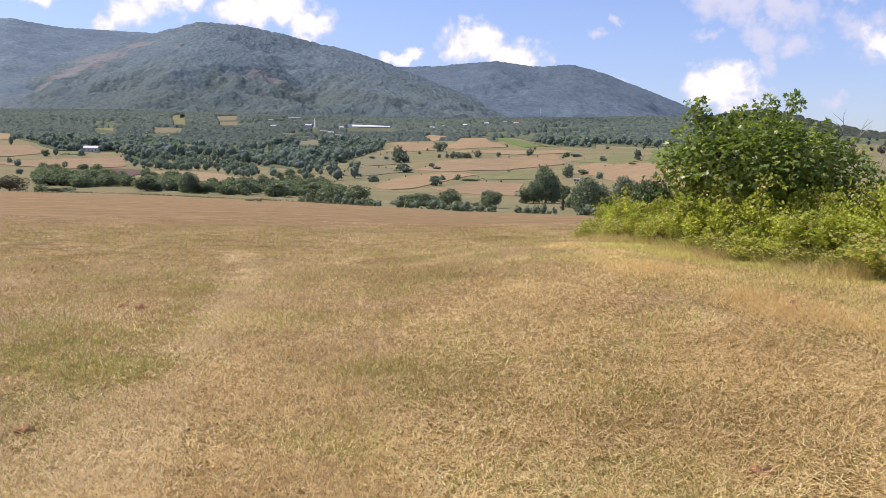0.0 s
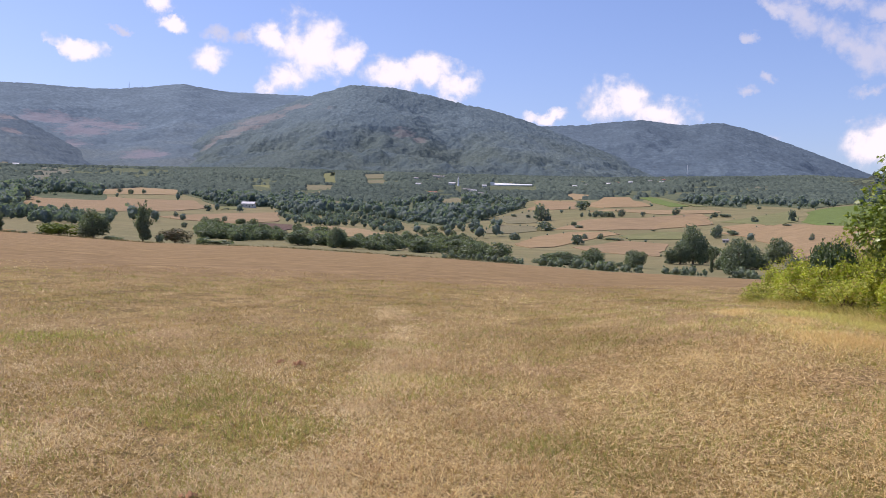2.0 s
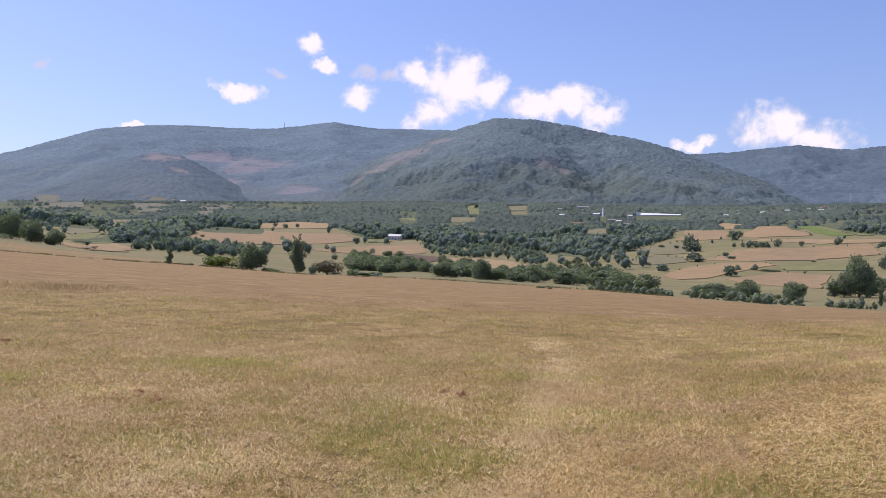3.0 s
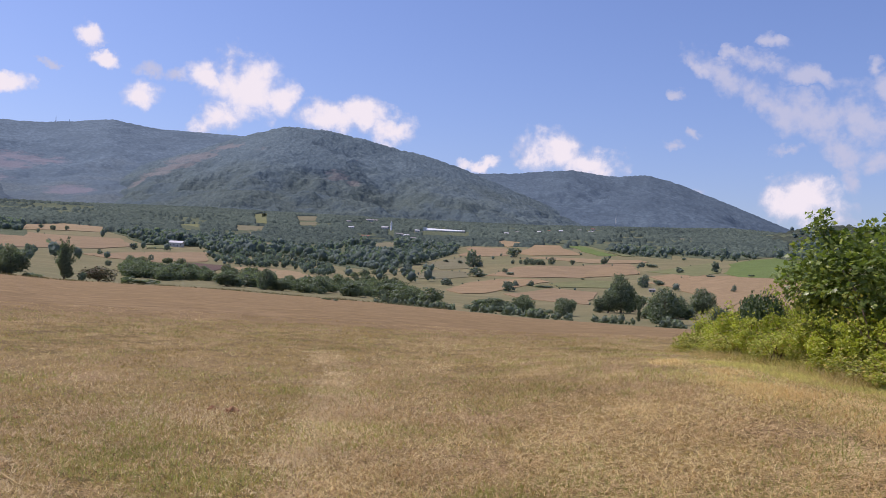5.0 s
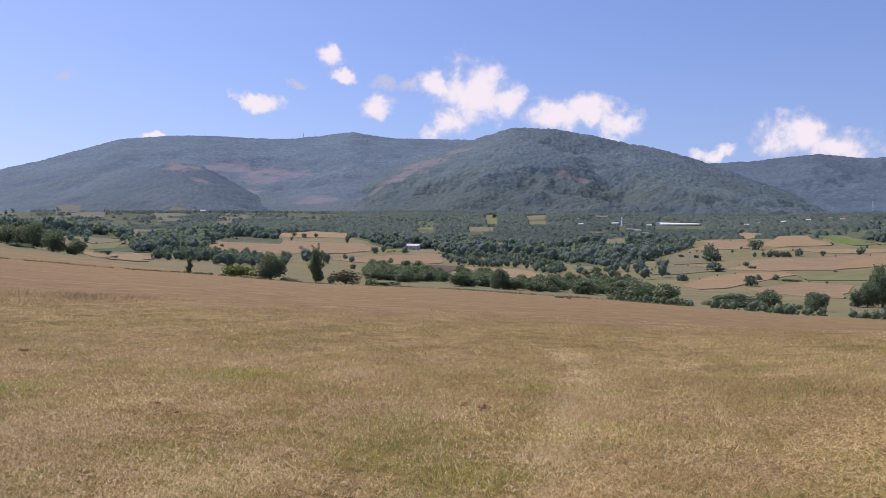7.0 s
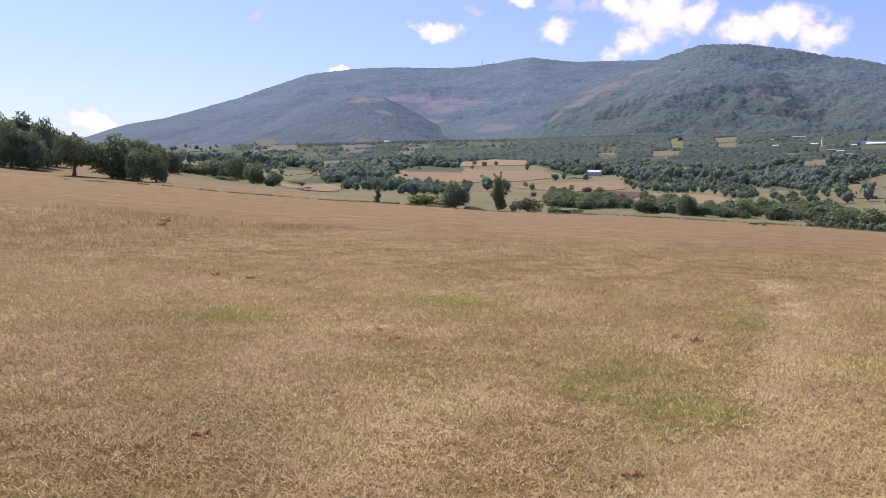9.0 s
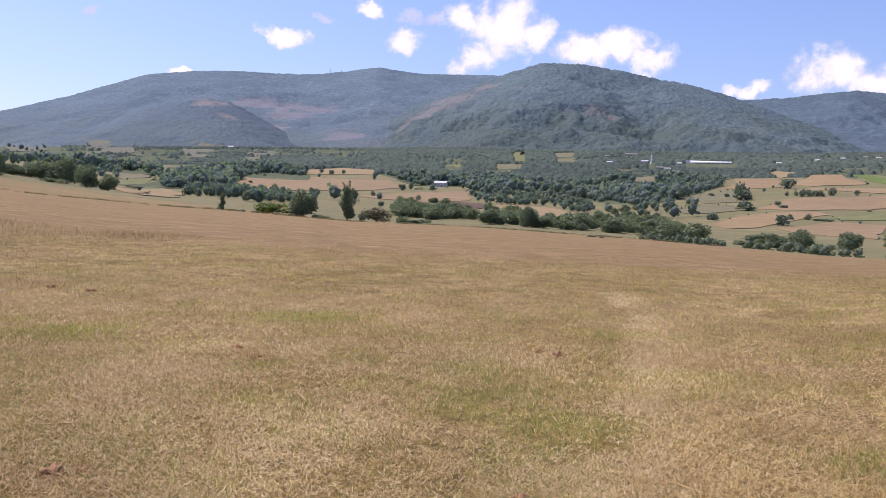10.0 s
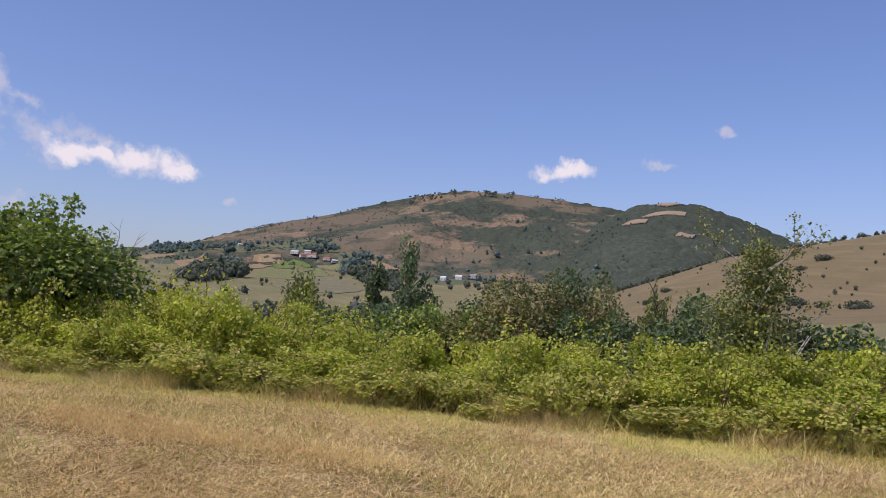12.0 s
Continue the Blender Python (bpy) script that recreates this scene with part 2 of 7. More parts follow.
def blend(tree, fac, a, b, mode="MIX"):
    n = tree.nodes.new("ShaderNodeMix")
    n.data_type, n.blend_type = "RGBA", mode
    for key, v in (("Factor", fac), ("A", a), ("B", b)):
        if isinstance(v, (int, float)):
            n.inputs[key].default_value = v
        elif isinstance(v, tuple):
            n.inputs[key].default_value = (*v, 1)
        else:
            tree.links.new(v, n.inputs[key])
    return n.outputs["Result"]


def ramp(tree, source, *stops):
    n = tree.nodes.new("ShaderNodeValToRGB")
    e = n.color_ramp.elements
    while len(e) < len(stops):
        e.new(0.5)
    for i, (pos, col) in enumerate(stops):
        e[i].position, e[i].color = pos, (*col, 1) if isinstance(col, tuple) else (col, col, col, 1)
    tree.links.new(source, n.inputs[0])
    return n.outputs[0]


def noise_at(tree, where, scale, detail=5.0, rough=0.6, stretch=None, turn=0.0):
    if turn:
        where = put(tree, "ShaderNodeMapping", {"Vector": where}, Rotation=(0, 0, radians(turn))).outputs[0]
    if stretch:
        where = put(tree, "ShaderNodeMapping", {"Vector": where}, Scale=stretch).outputs[0]
    return put(tree, "ShaderNodeTexNoise", {"Vector": where}, Scale=scale, Detail=detail, Roughness=rough).outputs["Fac"]


def places(tree):
    return tree.nodes.new("ShaderNodeNewGeometry").outputs["Position"]


def rough_surface(tree, shader, source, strength, distance):
    b = put(tree, "ShaderNodeBump", {"Height": source}, Strength=strength, Distance=distance)
    tree.links.new(b.outputs[0], shader.inputs["Normal"])


def field_material():
    """Mown dry hay field: straw litter, green regrowth, mowing swathes, bare soil."""
    m, t, s = material("mown_hay_field")
    p = places(t)
    fine = noise_at(t, p, 30.0, 6, 0.85)
    mesh_straw = noise_at(t, p, 9.0, 7, 0.82)
    tuft = noise_at(t, p, 2.6, 6, 0.72)
    patch = noise_at(t, p, 0.55, 6, 0.65)
    broad = noise_at(t, p, 0.055, 5, 0.6)
    swath = noise_at(t, p, 1.0, 5, 0.6, (0.62, 0.05, 0.0), -8.0)
    straw = ramp(t, fine, (0.40, (0.075, 0.050, 0.020)), (0.50, (0.262, 0.170, 0.072)), (0.60, (0.76, 0.525, 0.270)))
    green = ramp(t, mesh_straw, (0.42, (0.070, 0.056, 0.017)), (0.50, (0.212, 0.152, 0.049)), (0.58, (0.455, 0.325, 0.115)))
    litter = ramp(t, fine, (0.38, (0.190, 0.128, 0.074)), (0.50, (0.445, 0.296, 0.148)), (0.62, (0.82, 0.575, 0.305)))
    soil = (0.17, 0.105, 0.062)
    c = blend(t, ramp(t, patch, (0.44, 0.0), (0.60, 0.6)), straw, green)
    c = blend(t, ramp(t, tuft, (0.50, 0.0), (0.62, 0.55)), c, green)
    c = blend(t, ramp(t, tuft, (0.34, 0.6), (0.45, 0.0)), c, litter)
    c = blend(t, ramp(t, swath, (0.30, 0.55), (0.46, 0.0)), c, litter)
    c = blend(t, ramp(t, swath, (0.54, 0.0), (0.66, 0.55)), c, green)
    c = blend(t, ramp(t, broad, (0.45, 0.0), (0.62, 0.35)), c, (0.27, 0.190, 0.075))
    c = blend(t, ramp(t, calc(t, "MULTIPLY", mesh_straw, patch), (0.11, 0.75), (0.17, 0.0)), c, soil)
    # straw lies thicker and more golden beside the hedge
    side = t.nodes.new("ShaderNodeVectorMath")
    side.operation = "DOT_PRODUCT"
    side.inputs[1].default_value = (0.98, 0.10, 0.0)
    t.links.new(p, side.inputs[0])
    golden = calc(t, "ADD", calc(t, "MULTIPLY", side.outputs["Value"], 0.06), calc(t, "MULTIPLY", calc(t, "SUBTRACT", patch, 0.5), 1.6))
    north = put(t, "ShaderNodeSeparateXYZ", {"Vector": p}).outputs["Y"]
    gold = ramp(t, fine, (0.38, (0.36, 0.255, 0.105)), (0.50, (0.72, 0.52, 0.23)), (0.60, (0.98, 0.77, 0.42)))
    c = blend(t, calc(t, "MULTIPLY", ramp(t, golden, (0.20, 0.0), (0.50, 0.75)), ramp(t, calc(t, "MULTIPLY", north, 0.02), (0.34, 1.0), (0.56, 0.0))), c, gold)
    # further out the regrowth closes to an olive sward, and the strip beyond was cut earlier and has dried to an even tan
    along = t.nodes.new("ShaderNodeVectorMath")
    along.operation = "DOT_PRODUCT"
    along.inputs[1].default_value = (-0.26, 0.966, 0.0)
    t.links.new(p, along.inputs[0])
    line = calc(t, "ADD", along.outputs["Value"], calc(t, "MULTIPLY", calc(t, "SUBTRACT", noise_at(t, p, 0.12, 4, 0.6), 0.5), 11.0))
    line = calc(t, "MULTIPLY", line, 0.01)
    rows = calc(t, "ADD", calc(t, "MULTIPLY", noise_at(t, p, 5.0, 6, 0.8), 0.5), calc(t, "MULTIPLY", noise_at(t, p, 1.1, 5, 0.8), 0.5))
    olive = ramp(t, rows, (0.42, (0.090, 0.066, 0.022)), (0.50, (0.230, 0.160, 0.056)), (0.58, (0.450, 0.318, 0.135)))
    c = blend(t, calc(t, "MULTIPLY", ramp(t, line, (0.10, 0.0), (0.19, 0.75)), ramp(t, swath, (0.34, 0.35), (0.50, 1.0))), c, olive)
    stubble = ramp(t, noise_at(t, p, 0.8, 7, 0.8), (0.40, (0.190, 0.122, 0.054)), (0.60, (0.335, 0.224, 0.104)))
    stubble = blend(t, ramp(t, noise_at(t, p, 1.0, 5, 0.6, (0.05, 0.4, 0.0), -14.0), (0.44, 0.0), (0.60, 0.6)), stubble, (0.225, 0.150, 0.066))
    stubble = blend(t, ramp(t, noise_at(t, p, 1.0, 6, 0.7, (0.12, 0.9, 0.0), -14.0), (0.56, 0.0), (0.66, 0.5)), stubble, (0.36, 0.250, 0.130))
    c = blend(t, ramp(t, line, (0.245, 0.0), (0.315, 0.9)), c, stubble)
    t.links.new(c, s.inputs["Base Color"])
    s.inputs["Roughness"].default_value = 0.95
    s.inputs["Specular IOR Level"].default_value = 0.15
    rough_surface(t, s, calc(t, "ADD", calc(t, "ADD", fine, calc(t, "MULTIPLY", mesh_straw, 2.0)), calc(t, "MULTIPLY", tuft, 3.0)), 0.6, 0.03)
    return m


def pasture_material(name, dry, lush, scale=0.02):
    m, t, s = material(name)
    p = places(t)
    a, b, c = noise_at(t, p, scale, 6, 0.6), noise_at(t, p, scale * 14, 5, 0.7), noise_at(t, p, scale * 90, 4, 0.7)
    col = blend(t, ramp(t, a, (0.40, 0.0), (0.60, 1.0)), dry, lush)
    col = blend(t, ramp(t, b, (0.3, 0.0), (0.7, 0.55)), col, tuple(v * 0.62 for v in dry))
    col = blend(t, ramp(t, c, (0.35, 0.0), (0.75, 0.4)), col, tuple(min(v * 1.45, 0.7) for v in dry))
    streak = noise_at(t, p, scale * 1.6, 5, 0.65, (5.0, 0.7, 1.0), 35.0)
    col = blend(t, ramp(t, streak, (0.46, 0.0), (0.60, 0.5)), col, tuple(0.68 * v + 0.1 * w for v, w in zip(dry, lush)))
    col = blend(t, ramp(t, streak, (0.34, 0.4), (0.44, 0.0)), col, tuple(min(v * 1.3, 0.7) for v in dry))
    t.links.new(col, s.inputs["Base Color"])
    s.inputs["Roughness"].default_value = 0.95
    s.inputs["Specular IOR Level"].default_value = 0.15
    rough_surface(t, s, calc(t, "ADD", b, c), 0.5, 0.6)
    return m


def forest_material(name, dark, light, bare, bare_at, crown=0.09, bare_scale=0.004, spots=(), bump=0.4, low=None, ledges=(1.6, 0.28), torn_to=0.38):
    """Wooded mountainside seen from far: crowns with painted shade between, stands of different trees, bare rocky
    clearings.
    """
    m, t, s = material(name)
    p = places(t)
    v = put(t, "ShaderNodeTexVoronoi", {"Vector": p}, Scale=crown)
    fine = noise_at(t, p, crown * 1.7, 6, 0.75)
    # shade between neighbouring crowns, darkened into the colour
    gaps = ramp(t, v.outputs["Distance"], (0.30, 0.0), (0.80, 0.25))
    stand = noise_at(t, p, 0.0045, 7, 0.62)
    big = noise_at(t, p, 0.0016, 5, 0.6)
    col = blend(t, ramp(t, fine, (0.30, 0.0), (0.68, 1.0)), dark, light)
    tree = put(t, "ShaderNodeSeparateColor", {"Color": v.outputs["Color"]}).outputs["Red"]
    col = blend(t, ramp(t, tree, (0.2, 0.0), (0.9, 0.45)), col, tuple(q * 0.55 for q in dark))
    if low:
        # the lower slopes take another colour than the top, near the valley woods' tone
        z = put(t, "ShaderNodeSeparateXYZ", {"Vector": p}).outputs["Z"]
        belt = calc(t, "ADD", calc(t, "MULTIPLY", z, 0.001), calc(t, "MULTIPLY", calc(t, "SUBTRACT", stand, 0.5), 0.5))
        leafy = blend(t, ramp(t, fine, (0.32, 0.0), (0.66, 1.0)), tuple(q * 0.55 for q in low), low)
        col = blend(t, ramp(t, belt, (0.24, 0.95), (0.46, 0.0)), col, leafy)
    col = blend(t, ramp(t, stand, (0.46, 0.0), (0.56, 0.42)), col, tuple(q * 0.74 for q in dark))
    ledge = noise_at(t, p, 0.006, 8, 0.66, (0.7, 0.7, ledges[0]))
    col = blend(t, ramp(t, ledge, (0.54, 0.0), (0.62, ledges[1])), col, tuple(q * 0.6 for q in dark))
    col = blend(t, ramp(t, big, (0.45, 0.0), (0.62, 0.25)), col, light)
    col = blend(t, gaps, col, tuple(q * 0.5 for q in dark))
    clearing = noise_at(t, p, bare_scale, 8, 0.7, (1.0, 1.0, 2.2))
    col = blend(t, ramp(t, clearing, (bare_at, 0.0), (bare_at + 0.07, 0.8)), col, blend(t, ramp(t, fine, (0.35, 0.0), (0.6, 1.0)), bare, tuple(q * 0.55 for q in bare)))
    if spots:
        near = None
        for x, y, z, size in spots:
            m_ = put(t, "ShaderNodeMapping", {"Vector": p}, Location=(x, y, z), Scale=(size, size, size * 0.55))
            m_.vector_type = "TEXTURE"
            g_ = put(t, "ShaderNodeTexGradient", {"Vector": m_.outputs[0]})
            g_.gradient_type = "SPHERICAL"
            near = g_.outputs["Fac"] if near is None else calc(t, "MAXIMUM", near, g_.outputs["Fac"])
        torn = calc(t, "ADD", near, calc(t, "MULTIPLY", calc(t, "SUBTRACT", noise_at(t, p, 0.016, 8, 0.72, (1, 1, 2.5)), 0.5), 3.0))
        torn = calc(t, "MULTIPLY", torn, calc(t, "MINIMUM", calc(t, "MULTIPLY", near, 8.0), 1.0))
        col = blend(t, ramp(t, torn, (0.18, 0.0), (0.60, torn_to)), col, blend(t, ramp(t, fine, (0.35, 0.0), (0.65, 1.0)), bare, tuple(q * 0.75 for q in bare)))
    t.links.new(col, s.inputs["Base Color"])
    s.inputs["Roughness"].default_value = 1.0
    s.inputs["Specular IOR Level"].default_value = 0.05
    rough_surface(t, s, calc(t, "ADD", calc(t, "MULTIPLY", v.outputs["Distance"], -1.0), calc(t, "MULTIPLY", fine, 1.2)), bump, 0.7 / crown)
    return m


def leaf_material(name, young, old, withered=None, share=0.12, gloss=0.42, through_light=0.35, clump=1.1, mottle=0.7):
    m, t, s = material(name)
    g = t.nodes.new("ShaderNodeNewGeometry")
    info = t.nodes.new("ShaderNodeObjectInfo")
    col = blend(t, g.outputs["Random Per Island"], old, young)
    broad = noise_at(t, g.outputs["Position"], clump, 3, 0.6)
    col = blend(t, ramp(t, broad, (0.38, 0.0), (0.60, mottle)), col, tuple(v * 0.6 for v in old))
    if withered:
        far = calc(t, "FRACT", calc(t, "MULTIPLY", g.outputs["Random Per Island"], 37.7))
        col = blend(t, ramp(t, far, (1 - share - 0.02, 0.0), (1 - share, 1.0)), col, withered)
    col = blend(t, calc(t, "MULTIPLY", info.outputs["Random"], 0.35), col, tuple(v * 0.75 for v in young))
    t.links.new(col, s.inputs["Base Color"])
    s.inputs["Roughness"].default_value = gloss
    s.inputs["Specular IOR Level"].default_value = 0.35
    tr = put(t, "ShaderNodeBsdfTranslucent", {"Color": blend(t, 1.0, col, (1.0, 1.15, 0.55), "MULTIPLY")})
    mix = put(t, "ShaderNodeMixShader", {1: s.outputs[0], 2: tr.outputs[0]})
    mix.inputs[0].default_value = through_light
    t.links.new(mix.outputs[0], t.nodes["Material Output"].inputs["Surface"])
    return m


def plain_material(name, colour, roughness=0.8, grain=8.0, wear=0.35, metallic=0.0):
    m, t, s = material(name)
    p = t.nodes.new("ShaderNodeTexCoord").outputs["Object"]
    a, b = noise_at(t, p, grain, 6, 0.65), noise_at(t, p, grain * 0.12, 4, 0.6)
    col = blend(t, calc(t, "MULTIPLY", a, wear), colour, tuple(v * 0.45 for v in colour))
    col = blend(t, ramp(t, b, (0.4, 0.0), (0.65, wear)), col, tuple(min(1, v * 1.3) for v in colour))
    t.links.new(col, s.inputs["Base Color"])
    s.inputs["Roughness"].default_value, s.inputs["Metallic"].default_value = roughness, metallic
    rough_surface(t, s, a, 0.3, 0.02)
    return m


FIELD = field_material()
PASTURE = pasture_material("valley_pasture", (0.235, 0.200, 0.096), (0.158, 0.158, 0.070), 0.012)
UNDERGROWTH = pasture_material("wood_undergrowth", (0.13, 0.155, 0.065), (0.10, 0.13, 0.05), 0.06)
SCARS_ROUND = [(1388, 1376, 205, 190), (1343, 1475, 188, 170), (1209, 1432, 147, 150), (1156, 1234, 122, 150), (1186, 1111, 114, 140), (1280, 1155, 157, 130), (1256, 1015, 110, 110), (1286, 958, 113, 90), (1718, 1119, 280, 110), (1756, 1016, 264, 100), (1206, 836, 72, 90), (1131, 1002, 79, 90), (1103, 1392, 118, 120)]
HILL_SCRUB = forest_material("hill_scrub", (0.062, 0.074, 0.054), (0.104, 0.114, 0.078), (0.36, 0.252, 0.160), 0.53, 0.16, 0.006,
                             spots=SCARS_ROUND)
# the blue haze of distance is mixed into the mountain woods' base colours
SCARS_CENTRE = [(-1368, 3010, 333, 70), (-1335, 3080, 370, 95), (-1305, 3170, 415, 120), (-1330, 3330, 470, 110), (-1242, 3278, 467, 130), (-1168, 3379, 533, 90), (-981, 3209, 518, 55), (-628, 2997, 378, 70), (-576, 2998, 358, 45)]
WOODS_CENTRE = forest_material("central_mountain_hazed_woods", (0.123, 0.171, 0.193), (0.189, 0.240, 0.246), (0.34, 0.285, 0.26), 0.68, 0.075, torn_to=0.45, low=(0.142, 0.176, 0.150),
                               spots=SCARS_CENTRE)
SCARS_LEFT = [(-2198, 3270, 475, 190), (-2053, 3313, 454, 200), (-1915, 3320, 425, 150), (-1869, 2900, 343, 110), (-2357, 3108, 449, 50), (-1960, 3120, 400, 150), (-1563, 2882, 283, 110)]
WOODS_FAR = forest_material("far_mountain_hazed_woods", (0.156, 0.210, 0.246), (0.190, 0.248, 0.280), (0.30, 0.265, 0.28), 0.68, 0.07,
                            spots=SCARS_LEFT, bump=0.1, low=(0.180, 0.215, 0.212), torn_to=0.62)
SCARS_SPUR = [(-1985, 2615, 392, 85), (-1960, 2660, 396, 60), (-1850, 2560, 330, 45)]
WOODS_SPUR = forest_material("spur_hazed_woods", (0.140, 0.186, 0.220), (0.180, 0.230, 0.258), (0.30, 0.27, 0.26), 0.64, 0.075, spots=SCARS_SPUR, bump=0.15, low=(0.160, 0.198, 0.202), ledges=(4.0, 0.5), torn_to=0.8)
WOODS_RIGHT = forest_material("right_mountain_hazed_woods", (0.111, 0.151, 0.184), (0.143, 0.190, 0.216), (0.25, 0.23, 0.22), 0.74, 0.07, bump=0.2)
WOODS_DARK = forest_material("dark_hill_woods", (0.062, 0.075, 0.056), (0.104, 0.118, 0.082), (0.28, 0.22, 0.12), 0.70, 0.12)
# a little haze blue is put into this forest's colour as well
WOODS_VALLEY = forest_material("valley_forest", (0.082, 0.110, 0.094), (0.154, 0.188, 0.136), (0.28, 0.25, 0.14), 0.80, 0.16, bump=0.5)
WOOD_FLOOR = forest_material("valley_woodland", (0.120, 0.142, 0.085), (0.190, 0.205, 0.115), (0.28, 0.25, 0.14), 0.62, 0.15, 0.01)

GOLD_SLOPE = pasture_material("golden_upper_field", (0.300, 0.212, 0.098), (0.240, 0.176, 0.078), 0.03)
DRY_SLOPE = pasture_material("dry_tan_slope", (0.228, 0.172, 0.090), (0.168, 0.138, 0.066), 0.03)

# ---- the ground ----
rng = np.random.default_rng(7)


def mesh_object(name, verts, faces, mats, parent=None, smooth=True, slots=None):
    me = bpy.data.meshes.new(name)
    me.from_pydata([tuple(v) for v in verts] if not isinstance(verts, np.ndarray) else verts.tolist(), [], faces if isinstance(faces, list) else faces.tolist())
    for m in mats if isinstance(mats, (list, tuple)) else [mats]:
        me.materials.append(m)
    if slots is not None:
        me.polygons.foreach_set("material_index", np.asarray(slots, dtype=np.int32))
    if smooth:
        me.polygons.foreach_set("use_smooth", np.ones(len(me.polygons), dtype=bool))
    me.update()
    ob = new(name, me)
    if parent:
        ob.parent = parent
    return ob


def grid_faces(rows, cols, closed=False):
    i, j = np.meshgrid(np.arange(rows - 1), np.arange(cols if closed else cols - 1), indexing="ij")
    k = (j + 1) % cols
    return np.stack([i * cols + j, i * cols + k, (i + 1) * cols + k, (i + 1) * cols + j], -1).reshape(-1, 4)


az_cols = np.radians(np.concatenate([np.arange(-100, 80, 0.5), np.arange(80, 260, 2.5)]))
r_rows = np.geomspace(0.6, 4900, 235)
rr, aa = np.meshgrid(r_rows, az_cols, indexing="ij")
gx, gy = -np.sin(aa) * rr, np.cos(aa) * rr
gz = height(gx, gy)
quads = grid_faces(*gx.shape, closed=True)[:, ::-1]
mid = np.stack([gx.ravel()[quads].mean(1), gy.ravel()[quads].mean(1)], 1)
beyond = np.hypot(mid[:, 0], mid[:, 1]) > field_edge(np.degrees(np.arctan2(-mid[:, 0], mid[:, 1])))
far_off = np.hypot(mid[:, 0], mid[:, 1])
wooded = far_off > 1350 + 160 * np.sin(np.arctan2(-mid[:, 0], mid[:, 1]) * 23) + 90 * np.sin(np.arctan2(-mid[:, 0], mid[:, 1]) * 57)
kinds = beyond.astype(int) + (beyond & wooded).astype(int)
bearing = np.degrees(np.arctan2(-mid[:, 0], mid[:, 1]))
kinds[beyond & (bearing > 24) & (bearing < 80) & (far_off < field_edge(bearing) + np.interp(bearing, [24, 36, 50, 80], [2, 45, 90, 120]))] = 4
kinds[beyond & (np.degrees(np.arctan2(-mid[:, 0], mid[:, 1])) < -61) & (far_off > 110) & (far_off < 900)] = 3
verts = np.stack([gx.ravel(), gy.ravel(), gz.ravel()], 1)
centre = np.array([[0, 0, float(height(0.0, 0.01))]])
n_az = len(az_cols)
hub = [[len(verts), (j + 1) % n_az, j] for j in range(n_az)]
faces = quads.tolist() + [h[::-1] for h in hub]
tagged(mesh_object("ground", np.vstack([verts, centre]), faces, [FIELD, PASTURE, WOOD_FLOOR, DRY_SLOPE, GOLD_SLOPE], slots=list(kinds) + [0] * n_az),
       "dry mown hay field running into a green and tan valley", "ground", kind="structure")


from mathutils.bvhtree import BVHTree


def fast_mesh(name, verts, faces, mat, smooth=False):
    """A mesh from arrays; all faces have the same number of corners."""
    verts, faces = np.asarray(verts, np.float32), np.asarray(faces, np.int32)
    me = bpy.data.meshes.new(name)
    n, k = faces.shape
    me.vertices.add(len(verts))
    me.vertices.foreach_set("co", verts.ravel())
    me.loops.add(n * k)
    me.loops.foreach_set("vertex_index", faces.ravel())
    me.polygons.add(n)
    me.polygons.foreach_set("loop_start", np.arange(0, n * k, k, dtype=np.int32))
    if smooth:
        me.polygons.foreach_set("use_smooth", np.ones(n, dtype=bool))
    me.materials.append(mat)
    me.update(calc_edges=True)
    me.validate()
    return me


COARSE = []          # the bare lie of the mountains, without their trees


